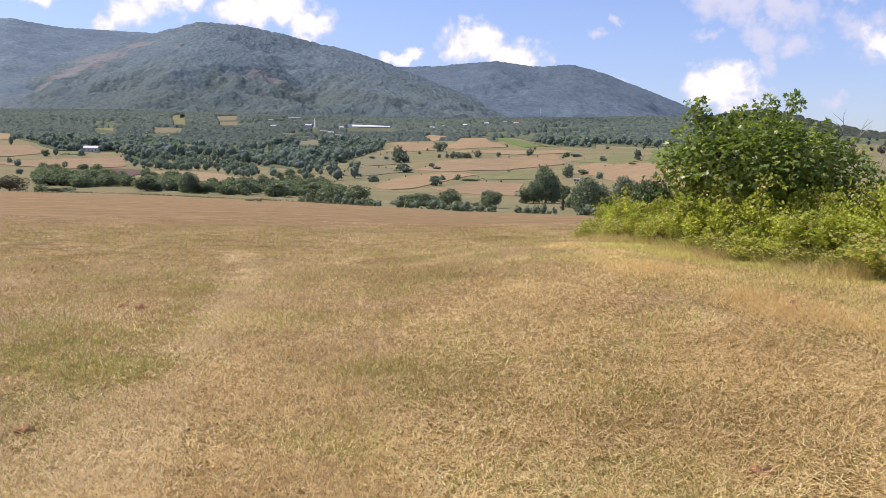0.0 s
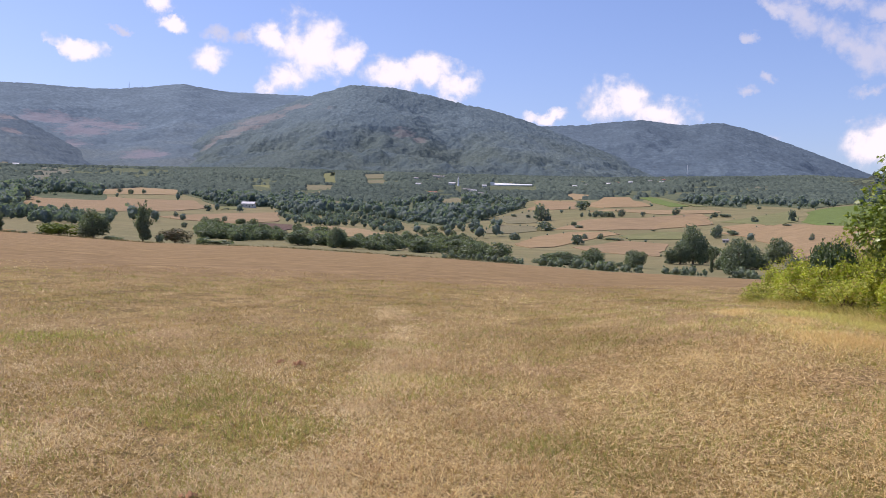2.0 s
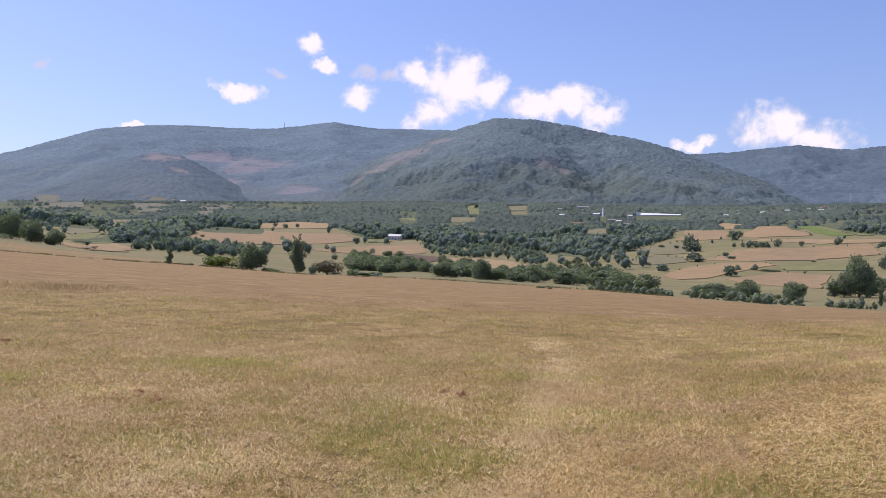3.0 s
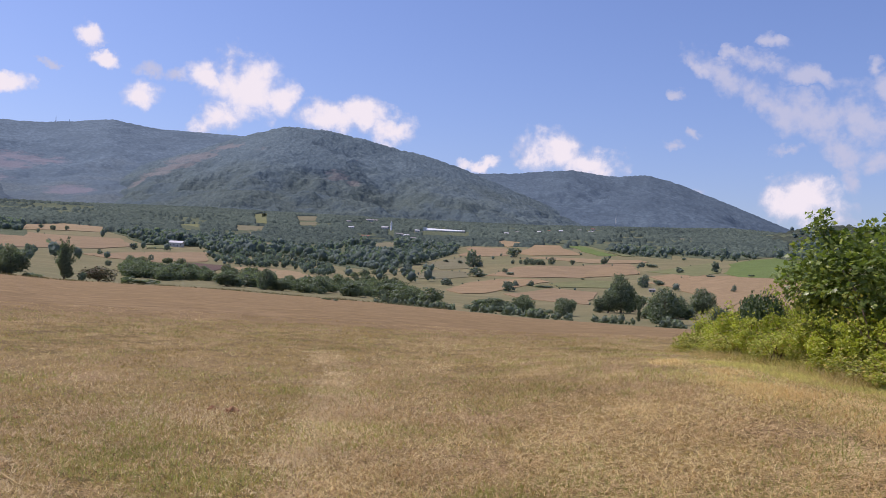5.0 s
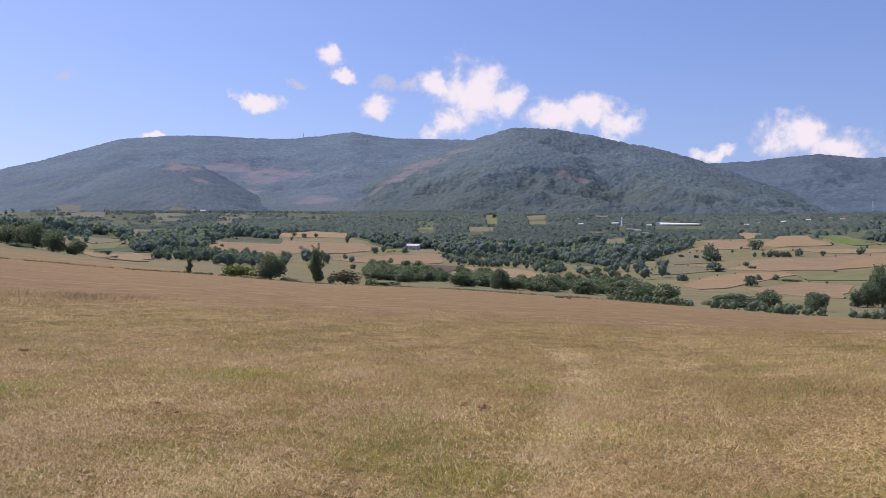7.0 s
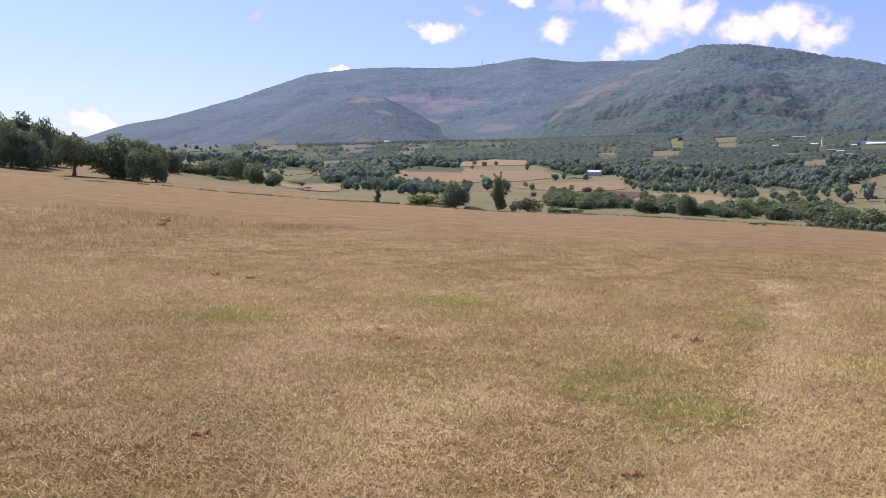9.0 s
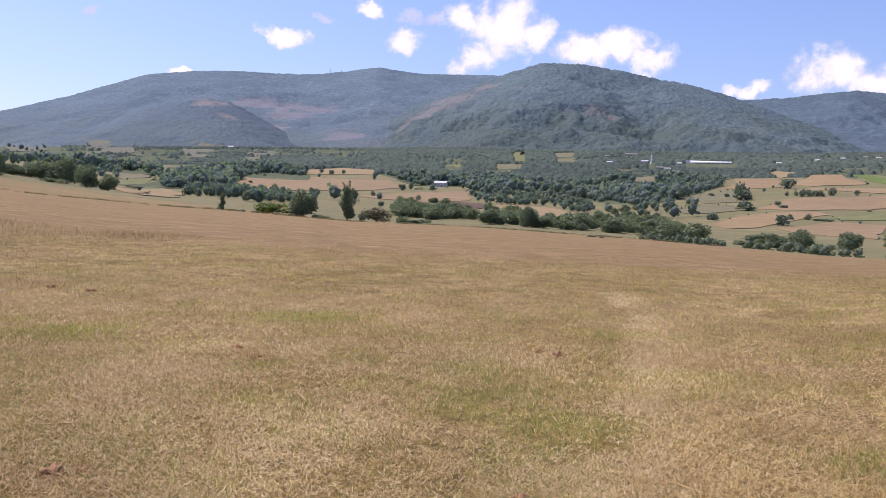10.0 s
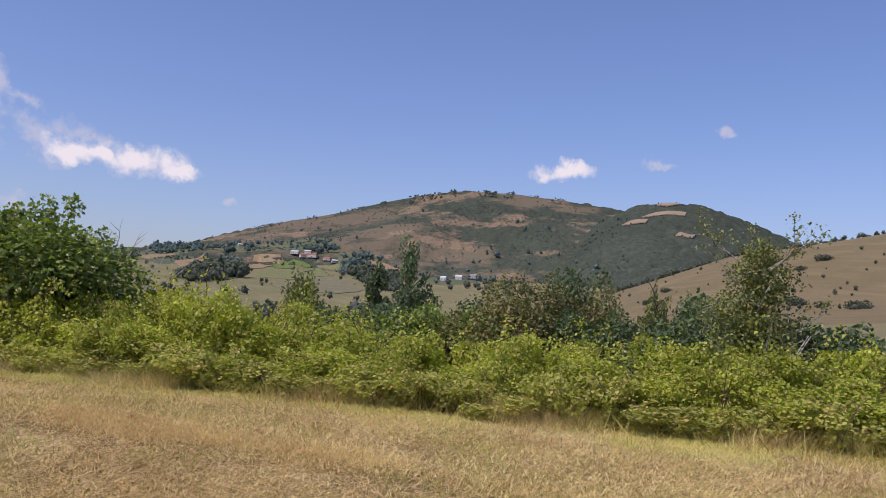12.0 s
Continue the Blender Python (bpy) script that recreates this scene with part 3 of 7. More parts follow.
def ridge(name, crest, r_foot, r_crest, mat, label, category, foot_drop=60.0, relief=40.0, step=0.2, seed=0.0, belly=1.15, back=900.0, spots=(), cell=15.0, tall=8.0, cover=0.92):
    """A mountain: a crest at given directions and heights, a gullied front slope and a back slope, under a coat of trees."""
    crest = sorted(crest)
    caz, cel = np.array([c[0] for c in crest], float), np.array([c[1] for c in crest], float)
    az = np.arange(caz[0], caz[-1] + step, step)
    el = np.interp(az, caz, cel)
    kernel = np.array([1, 2, 3, 2, 1]) / 9
    el = np.convolve(np.pad(el, 2, mode="edge"), kernel, "valid")
    s = np.concatenate([np.linspace(0, 1, 90), 1 + np.linspace(0.04, 1, 8)])
    a = np.radians(az)
    rows = []
    for si in s:
        front = min(si, 1.0)
        r = r_foot + (r_crest - r_foot) * front + max(si - 1, 0) * back
        x, y = -np.sin(a) * r, np.cos(a) * r
        z_foot = height(-np.sin(a) * r_foot, np.cos(a) * r_foot) - foot_drop
        z_top = EYE + r_crest * np.tan(np.radians(el))
        z = z_foot + (z_top - z_foot) * front**belly
        gully = np.array([noise.fractal((px / 420.0 + seed, py / 420.0, 0.3), 0.9, 2.1, 6) for px, py in zip(x, y)])
        rough_ = np.array([noise.fractal((px / 95.0 + seed, py / 95.0, 1.3), 0.8, 2.1, 4) for px, py in zip(x, y)])
        gully = 0.75 * gully + 0.9 * (0.25 - np.abs(gully))
        z = z + (relief * gully + relief * 0.16 * rough_) * math.sin(math.pi * front) + (4.5 * gully if si <= 1 else 0)
        z = z - max(si - 1, 0) ** 1.3 * np.maximum(z_top - z_foot, 30) * 0.9
        rows.append(np.stack([x, y, z], 1))
    grid = np.stack(rows)
    COARSE.append((grid.reshape(-1, 3), grid_faces(len(s), len(az))))
    # the same slope in finer steps, with its treetops
    n_front = int((r_crest - r_foot) / (cell * 0.55))
    si = np.concatenate([np.linspace(0, 89, n_front), np.arange(90, len(s), 2), [len(s) - 1]])
    sj = np.linspace(0, len(az) - 1, 2 * len(az))
    for k, at in ((0, si), (1, sj)):
        lo = np.minimum(at.astype(int), grid.shape[k] - 2)
        f = (at - lo).reshape((-1, 1, 1) if k == 0 else (1, -1, 1))
        grid = np.take(grid, lo, k) * (1 - f) + np.take(grid, lo + 1, k) * f
    x, y, z = grid[..., 0], grid[..., 1], grid[..., 2]
    grown = cover + 0.5 * (drift(x, y, 260, seed) - 0.55)
    for sx, sy, sz, size in spots:
        near = 1 - np.sqrt((x - sx) ** 2 + (y - sy) ** 2 + (((z - sz) / 0.55) ** 2 if sz else 0)) / size
        grown = grown - 0.9 * _smooth(near * 2.2 + 1.4 * (drift(x, y, 70, seed + 3) - 0.5))
    z = z + canopy(x, y, cell, tall, grown, seed) + 1.6 * (drift(x, y, 9, seed + 8, 2) - 0.5) - 0.45 * tall
    v, q = np.stack([x, y, z], -1).reshape(-1, 3), grid_faces(*x.shape)
    return tagged(new(name, fast_mesh(name, v, q, mat, True)), label, category, kind="structure")


LEFT_CREST = [(62, 2.2), (57, 2.9), (54.9, 3.5), (52.4, 4.5), (49.8, 5.05), (45.5, 6.45), (40.9, 8.15), (38, 8.6), (35.1, 8.8), (31.4, 8.8), (30, 8.9), (28.4, 9.15), (26.2, 9.55), (23.2, 9.2), (18.4, 9.3), (14, 8.6)]
SPUR_CREST = [(50, 2.6), (46, 3.4), (44.5, 3.9), (42.1, 4.85), (40.5, 5.7), (39.2, 6.4), (38.2, 6.85), (37, 7.0), (36, 6.9), (34.9, 6.5), (33.6, 5.8), (32.2, 5.05), (30.8, 4.45), (29.2, 3.8), (27, 3.0)]
CENTRE_CREST = [(34, 2.4), (30, 4.1), (28.5, 4.9), (25.6, 6.0), (24.1, 6.95), (22.3, 7.6), (20.4, 8.3), (18.7, 9.0), (17, 9.6), (15.4, 10.05), (12.9, 10.02), (10.4, 9.6), (8.1, 9.1), (5.9, 8.65), (3.7, 8.05), (2.2, 7.5), (-.8, 6.3), (-4, 5.0), (-8, 3.8), (-12, 3.0)]
RIGHT_CREST = [(8, 7.2), (2.3, 7.75), (0, 7.8), (-3.9, 8.13), (-6.5, 7.75), (-8.7, 7.95), (-10.6, 7.35), (-12.7, 6.5), (-14.3, 5.85), (-17.3, 4.55), (-20, 3.6), (-24, 2.6)]
DARK_CREST = [(-6, 3.2), (-10.4, 3.45), (-14.1, 3.8), (-17.5, 4.45), (-19.2, 4.82), (-20.9, 4.82), (-22.5, 4.4), (-26, 3.5), (-30, 2.8), (-33, 2.3)]
ROUND_CREST = [(-27, 2.2), (-31.2, 2.9), (-33.9, 3.1), (-35.2, 3.5), (-37.3, 4.3), (-40.1, 5.15), (-43.8, 6.0), (-47.5, 7.1), (-49.7, 7.7), (-52.4, 8.15), (-55.8, 8.22), (-58.1, 8.0), (-61.4, 7.6), (-63.3, 7.3), (-68, 6), (-74, 4)]
SECOND_CREST = [(-54, 1.0), (-57, 2.2), (-59.8, 4.4), (-62, 6.6), (-64.4, 7.7), (-66.5, 7.95), (-68.6, 7.7), (-71.1, 6.8), (-73.8, 5.7), (-78, 4), (-84, 3)]
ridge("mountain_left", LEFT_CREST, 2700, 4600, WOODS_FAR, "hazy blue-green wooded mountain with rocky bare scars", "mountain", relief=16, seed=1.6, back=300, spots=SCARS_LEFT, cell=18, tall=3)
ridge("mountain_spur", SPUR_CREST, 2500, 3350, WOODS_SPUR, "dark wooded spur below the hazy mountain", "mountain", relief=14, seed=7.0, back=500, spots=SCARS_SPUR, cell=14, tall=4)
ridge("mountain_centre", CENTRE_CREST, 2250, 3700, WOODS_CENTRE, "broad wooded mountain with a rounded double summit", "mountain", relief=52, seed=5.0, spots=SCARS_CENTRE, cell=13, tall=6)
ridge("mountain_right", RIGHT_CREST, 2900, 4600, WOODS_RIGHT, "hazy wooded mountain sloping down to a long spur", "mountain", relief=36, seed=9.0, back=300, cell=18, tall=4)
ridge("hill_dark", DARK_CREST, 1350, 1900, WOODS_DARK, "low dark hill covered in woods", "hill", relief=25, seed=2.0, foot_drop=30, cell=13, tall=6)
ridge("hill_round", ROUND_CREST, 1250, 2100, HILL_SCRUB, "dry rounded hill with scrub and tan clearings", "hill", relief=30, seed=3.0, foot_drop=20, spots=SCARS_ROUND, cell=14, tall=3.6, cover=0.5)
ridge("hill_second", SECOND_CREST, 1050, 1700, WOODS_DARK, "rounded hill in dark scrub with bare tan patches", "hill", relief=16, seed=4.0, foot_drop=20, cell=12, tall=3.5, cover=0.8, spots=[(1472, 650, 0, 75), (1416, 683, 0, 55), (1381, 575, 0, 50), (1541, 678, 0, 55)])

# ---- helpers for things ----
def child(name, me, parent, label=""):
    ob = new(name, me)
    ob.parent = parent
    if label:
        ob["label"] = label
    return ob


def part(name, bm, mat, parent, label=""):
    me = bpy.data.meshes.new(name)
    bmesh.ops.recalc_face_normals(bm, faces=bm.faces)
    bm.to_mesh(me)
    bm.free()
    me.materials.append(mat)
    return child(name, me, parent, label)


LAND = [BVHTree.FromPolygons(np.vstack([verts, centre]).tolist(), faces)] + [BVHTree.FromPolygons(v.tolist(), q.tolist()) for v, q in COARSE]


def land(x, y):
    """The height of the ground or hillside at a place."""
    best = -100.0
    for tree in LAND:
        hit = tree.ray_cast(Vector((x, y, 4000)), Vector((0, 0, -1)))[0]
        if hit is not None and hit.z > best:
            best = hit.z
    return best


def unit(v):
    return v / np.maximum(np.linalg.norm(v, axis=-1, keepdims=True), 1e-9)


def leaf_cards(centres, size, r, up=0.35, slim=0.62, outward=None, facing=0.0):
    """Small pointed leaf blades, folded along the middle, at the given places: verts and triangles."""
    n = len(centres)
    axis = unit(r.normal(size=(n, 3)) + (0 if outward is None or facing else outward * 0.6) - np.array([0, 0, 0.15]))
    nor = unit(r.normal(size=(n, 3)) + np.array([0, 0, up * 3]) + (outward * facing if facing else 0))
    side = unit(np.cross(axis, nor))
    nor = unit(np.cross(side, axis))
    s = size * r.uniform(0.65, 1.25, (n, 1))
    base, tip = centres - axis * s * 0.5, centres + axis * s * 0.5
    belly = centres - axis * s * 0.06
    left, right = belly + side * s * slim * 0.5 + nor * s * 0.1, belly - side * s * slim * 0.5 + nor * s * 0.1
    v = np.stack([base, left, tip, right], 1).reshape(-1, 3)
    i = np.arange(n)[:, None] * 4
    f = np.concatenate([i + [0, 2, 1], i + [0, 3, 2]], 0)
    return v, f


def join_arrays(pieces):
    vs, fs, base = [], [], 0
    for v, f in pieces:
        vs.append(v)
        fs.append(np.asarray(f) + base)
        base += len(v)
    return np.concatenate(vs), np.concatenate(fs)


def limb(points, radii, sides=6):
    """A tapered, bent round limb along points: verts and triangles."""
    pts = np.asarray(points, float)
    ring = []
    for i, p in enumerate(pts):
        d = unit((pts[min(i + 1, len(pts) - 1)] - pts[max(i - 1, 0)])[None])[0]
        a = unit(np.cross(d, [0.3, 1.0, 0.2])[None])[0]
        b = np.cross(d, a)
        w = np.linspace(0, 2 * np.pi, sides, endpoint=False)
        ring.append(p + radii[i] * (np.cos(w)[:, None] * a + np.sin(w)[:, None] * b))
    q = grid_faces(len(pts), sides, closed=True)
    f = np.concatenate([q[:, [0, 1, 2]], q[:, [0, 2, 3]]])
    return np.concatenate(ring), f


def limbs(r, height_m, spread, count, thick, start=0.25, droop=0.1, trunk_to=0.75):
    """A trunk with boughs, for a tree of that height; also gives the tips of the boughs."""
    out, tips = [], []
    h = np.linspace(0, trunk_to, 6)
    line = np.stack([np.cumsum(r.normal(0, 0.02, 6)) * height_m, np.cumsum(r.normal(0, 0.02, 6)) * height_m, h * height_m], 1)
    line[0, :2] = 0
    out.append(limb(line, thick * (1 - 0.75 * h / trunk_to) * np.array([1.35, 1, 1, 1, 1, 1])))
    for k in range(count):
        p = r.uniform(start, trunk_to)
        o = np.array([np.interp(p, h, line[:, c]) for c in range(3)])
        a = k * 2.4 + r.uniform(-0.4, 0.4)
        ln = spread * r.uniform(0.6, 1.0) * (1.15 - 0.5 * p)
        s = np.linspace(0, 1, 5)
        path = o + np.stack([np.cos(a) * ln * s, np.sin(a) * ln * s, ln * (0.75 * s - droop * s**2)], 1) + r.normal(0, 0.03 * ln, (5, 3)) * s[:, None]
        out.append(limb(path, thick * 0.42 * (1 - 0.85 * s), 5))
        tips.append(path[2:])
    return join_arrays(out), np.concatenate(tips)


def crown_points(r, n, lobes, shell=0.45):
    """Places in a crown made of rounded lobes (x, y, z, rx, rz), thicker near their skins."""
    lobes = np.asarray(lobes, float)
    w = lobes[:, 3] ** 2 * lobes[:, 4]
    pick = r.choice(len(lobes), n, p=w / w.sum())
    d = unit(r.normal(size=(n, 3)))
    rad = 1 - shell * r.uniform(0, 1, (n, 1)) ** 1.6
    lump = 1 + 0.16 * np.sin(d[:, :1] * 7 + pick[:, None]) * np.cos(d[:, 1:2] * 6 + 2 * d[:, 2:] * 5)
    c = lobes[pick]
    return c[:, :3] + d * rad * lump * c[:, [3, 3, 4]], d


BARK = plain_material("tree_bark", (0.16, 0.12, 0.085), 0.9, 14.0, 0.6)
# LEAF_WOOD, LEAF_BLUE, LEAF_HAZE and LEAF_FAR have air haze mixed into their colour
LEAF_WOOD = leaf_material("hazed_woodland_leaves", (0.285, 0.328, 0.198), (0.165, 0.202, 0.140), None, gloss=0.55, through_light=0.38, clump=0.4)
LEAF_BRIGHT = leaf_material("bright_bush_leaves", (0.26, 0.31, 0.06), (0.12, 0.16, 0.035), None, gloss=0.5, through_light=0.35)
LEAF_BLUE = leaf_material("hazed_tree_leaves", (0.275, 0.325, 0.255), (0.145, 0.185, 0.165), None, gloss=0.6, through_light=0.38, clump=0.2)
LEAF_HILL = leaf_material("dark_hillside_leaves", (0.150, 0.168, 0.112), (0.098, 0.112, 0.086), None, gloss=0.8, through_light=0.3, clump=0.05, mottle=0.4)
LEAF_HAZE = leaf_material("hazed_distant_leaves", (0.235, 0.300, 0.285), (0.150, 0.200, 0.200), None, gloss=0.8, through_light=0.4, clump=0.02)
LEAF_FAR = leaf_material("hazed_far_leaves", (0.250, 0.300, 0.245), (0.180, 0.225, 0.196), None, gloss=0.9, through_light=0.42, clump=0.03, mottle=0.35)
LEAF_RED = leaf_material("reddish_shrub_leaves", (0.18, 0.165, 0.10), (0.11, 0.11, 0.07), (0.2, 0.12, 0.075), 0.2, gloss=0.6, through_light=0.2)


def make_tree(name, kind, leaves, card, leaf_mat, seed, label, category="tree", facing=1.4):
    """A tree of unit height and width: a tapered trunk with boughs, and a crown of many small leaf blades."""
    r = np.random.default_rng(seed)
    base = new(name)
    if kind == "round":
        lobes = [(0, 0, 0.46, 0.42, 0.40)] + [(0.29 * math.cos(a + seed), 0.29 * math.sin(a + seed), z, r.uniform(0.2, 0.28), r.uniform(0.17, 0.25)) for a, z in zip(np.arange(7) * 2.1, r.uniform(0.16, 0.72, 7))]
        lobes.append((r.uniform(-0.1, 0.1), r.uniform(-0.1, 0.1), 0.80, 0.22, 0.18))
        wood = limbs(r, 1.0, 0.42, 7, 0.035)
    elif kind == "clear":
        lobes = [(0, 0, 0.58, 0.42, 0.34)] + [(0.3 * math.cos(a), 0.3 * math.sin(a), z, r.uniform(0.18, 0.26), r.uniform(0.14, 0.2)) for a, z in zip(np.arange(8) * 2.1, r.uniform(0.36, 0.8, 8))]
        wood = limbs(r, 1.0, 0.42, 7, 0.045)
    elif kind == "column":
        lobes = [(r.uniform(-0.3, 0.3) * (1.15 - z), r.uniform(-0.3, 0.3) * (1.15 - z), z, r.uniform(0.14, 0.26) * (1.3 - z), r.uniform(0.08, 0.14)) for z in np.linspace(0.12, 0.93, 18)]
        wood = limbs(r, 0.9, 0.26, 9, 0.022, trunk_to=0.9)
    elif kind == "airy":
        # uneven boughs that end in pointed leafy shoots
        lobes = [(0.08 * math.sin(9 * z), 0.08 * math.cos(7 * z), z, 0.22 * (1.05 - z), 0.09) for z in np.linspace(0.14, 0.9, 9)]
        for k in range(13):
            a, z0, out, rise_ = k * 2.4 + r.uniform(-0.5, 0.5), r.uniform(0.1, 0.62), r.uniform(0.22, 0.46), r.uniform(0.10, 0.34)
            for u in (0.35, 0.7, 1.0):
                q = out * u * (1.15 - 0.6 * z0)
                lobes.append((math.cos(a) * q, math.sin(a) * q, min(z0 + rise_ * u, 0.97), 0.125 * (1.25 - u), 0.10 * (1.3 - 0.8 * u)))
        wood = limbs(r, 0.9, 0.3, 11, 0.022, trunk_to=0.9)
    else:
        lobes = [(r.uniform(-0.3, 0.3), r.uniform(-0.3, 0.3), r.uniform(0.3, 0.6), r.uniform(0.16, 0.3), r.uniform(0.22, 0.36)) for _ in range(8)]
        wood = limbs(r, 0.7, 0.4, 8, 0.02, start=0.05)
    (wv, wf), _ = wood
    child("trunk", fast_mesh("trunk", wv, wf, BARK, True), base)
    pts, out = crown_points(r, leaves, lobes)
    v, f = leaf_cards(pts, card, r, outward=out, facing=facing)
    child("crown", fast_mesh("crown", v, f, leaf_mat), base)
    return tagged(base, label, category)


def stand(model, x, y, h, w, group="", label="", sink=0.0):
    """A copy of a model tree, h metres high and w wide, on the ground."""
    ob = copy_thing(model, Matrix.Translation((x, y, land(x, y) - sink)) @ Matrix.Rotation(x * 7.3 + y * 3.1, 4, "Z") @ Matrix.Diagonal((w, w, h, 1)))
    return tagged(ob, label, "", group)




# ---- the valley: fields ----
# stubble and pale grass colours hold some extra blue for the valley haze
CROPS = {
    "undergrowth": WOOD_FLOOR,
    "bare": pasture_material("bare_dry_ground", (0.34, 0.255, 0.17), (0.28, 0.215, 0.14), 0.03),
    "tan": pasture_material("tan_stubble", (0.311, 0.218, 0.118), (0.263, 0.190, 0.101), 0.03),
    "gold": pasture_material("gold_stubble", (0.342, 0.248, 0.131), (0.286, 0.211, 0.107), 0.03),
    "orange": pasture_material("reddish_stubble", (0.330, 0.230, 0.120), (0.300, 0.215, 0.108), 0.03),
    "pale": pasture_material("pale_grass", (0.215, 0.190, 0.108), (0.172, 0.165, 0.084), 0.03),
    # far clearings, their colour dulled for haze
    "dim": pasture_material("hazed_clearing", (0.180, 0.172, 0.118), (0.140, 0.148, 0.100), 0.03),
    "meadow": pasture_material("green_meadow", (0.205, 0.202, 0.086), (0.160, 0.176, 0.070), 0.03),
    "crop": pasture_material("green_crop", (0.150, 0.198, 0.055), (0.125, 0.168, 0.045), 0.03),
    "soil": pasture_material("ploughed_soil", (0.15, 0.098, 0.07), (0.12, 0.08, 0.06), 0.05),
}
WORDS = {"dim": "pale haze-toned clearing at the mountain's foot", "bare": "bare dry clearing in the hill scrub", "undergrowth": "dark green undergrowth under the valley wood", "tan": "tan stubble field on the valley slope", "gold": "golden mown field on the valley slope", "orange": "reddish dry stubble field on the valley slope",
         "pale": "pale dry grass field among woods", "meadow": "yellow-green meadow on the valley slope", "crop": "bright green crop field on the valley slope",
         "soil": "dark ploughed field in the valley"}
FIELDS_LEFT = [
    ('tan', [(-363, 507), (-574, 828), (-635, 971), (-553, 911), (-466, 863), (-448, 942), (-348, 771), (-313, 637), (-325, 536), (-336, 511)]),
    ('gold', [(-584, 976), (-677, 1139), (-690, 1266), (-622, 1255), (-530, 1078)]),
    ('tan', [(-278, 532), (-284, 640), (-285, 775), (-212, 583), (-218, 510), (-251, 511)]),
    ('soil', [(-210, 523), (-204, 545), (-186, 543), (-137, 390), (-156, 418)]),
    ('gold', [(-181, 381), (-206, 466), (-199, 497), (-137, 375), (-150, 363)]),
    ('gold', [(-177, 535), (-163, 555), (-142, 543), (-96, 450), (-76, 378), (-97, 376), (-126, 399)]),
]
FIELDS_LEFT += [
    ('meadow', [(-600, 1944), (-621, 2114), (-488, 1666), (-510, 1667)]), ('pale', [(-518, 1571), (-470, 1591), (-445, 1479), (-476, 1452)]),
    ('pale', [(-489, 1422), (-446, 1442), (-422, 1347), (-455, 1330)]), ('pale', [(-518, 2007), (-490, 2109), (-435, 1852), (-465, 1829)]),
    ('pale', [(-451, 1772), (-421, 1815), (-400, 1710), (-427, 1691)]), ('pale', [(-340, 1153), (-335, 1241), (-301, 1108), (-315, 1070)]),
    ('pale', [(-223, 1006), (-228, 1164), (-214, 1086), (-209, 958)]), ('pale', [(-215, 1288), (-183, 1345), (-168, 1186), (-193, 1180)]),
    ('meadow', [(-595, 1488), (-573, 1524), (-503, 1345), (-532, 1355)]), ('meadow', [(-357, 804), (-366, 885), (-327, 808), (-314, 721)]),
]
FIELDS_FAR_LEFT = [
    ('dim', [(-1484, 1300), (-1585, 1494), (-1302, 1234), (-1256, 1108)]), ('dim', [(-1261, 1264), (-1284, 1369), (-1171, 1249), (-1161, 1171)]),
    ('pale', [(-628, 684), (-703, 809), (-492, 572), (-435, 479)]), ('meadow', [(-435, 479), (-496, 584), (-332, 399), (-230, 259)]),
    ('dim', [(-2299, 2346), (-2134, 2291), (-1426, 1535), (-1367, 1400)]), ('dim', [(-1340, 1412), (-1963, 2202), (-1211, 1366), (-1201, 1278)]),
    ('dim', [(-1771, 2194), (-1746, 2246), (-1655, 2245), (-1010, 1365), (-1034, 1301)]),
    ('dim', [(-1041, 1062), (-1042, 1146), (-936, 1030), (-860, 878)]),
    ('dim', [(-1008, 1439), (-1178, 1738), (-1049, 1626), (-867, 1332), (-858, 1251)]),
]
FIELDS_FAR_LEFT += [
    ('gold', [(-265, 286), (-350, 412), (-228, 288), (-156, 188), (-152, 169)]),
    ('dim', [(-345, 2006), (-415, 2580), (-318, 2149), (-284, 1884), (-309, 1849)]), ('pale', [(-892, 1048), (-839, 1095), (-690, 922), (-682, 820)]),
]
FIELDS_HILL = [
    ('tan', [(-57, 962), (-58, 1215), (-7, 1166), (-3, 949), (-33, 944)]), ('pale', [(-72, 585), (-62, 686), (-36, 673), (-30, 620), (-53, 585)]),
    ('orange', [(-36, 485), (-30, 562), (-8, 608), (20, 616), (26, 598), (-2, 530), (-24, 416)]),
    ('tan', [(-3, 474), (27, 548), (49, 535), (34, 372), (21, 382), (4, 419)]),
    ('tan', [(-18, 639), (4, 737), (51, 766), (124, 921), (107, 733), (51, 649), (13, 625)]),
    ('orange', [(51, 649), (66, 734), (122, 908), (107, 733)]), ('orange', [(5, 1021), (34, 1323), (74, 1346), (85, 1051), (24, 939)]),
]
FIELDS_HILL += [
    ('crop', [(85, 1334), (107, 1372), (133, 1102), (107, 1062)]), ('meadow', [(107, 1372), (122, 1361), (156, 1108), (134, 1103)]),
    ('gold', [(-24, 1417), (-16, 1478), (15, 1419), (-6, 1223)]), ('gold', [(8, 868), (29, 904), (149, 1024), (152, 968), (76, 850)]),
    ('meadow', [(26, 585), (57, 634), (83, 640), (72, 581), (31, 559)]), ('pale', [(-77, 787), (-55, 918), (-30, 872), (-36, 712), (-59, 701)]),
]
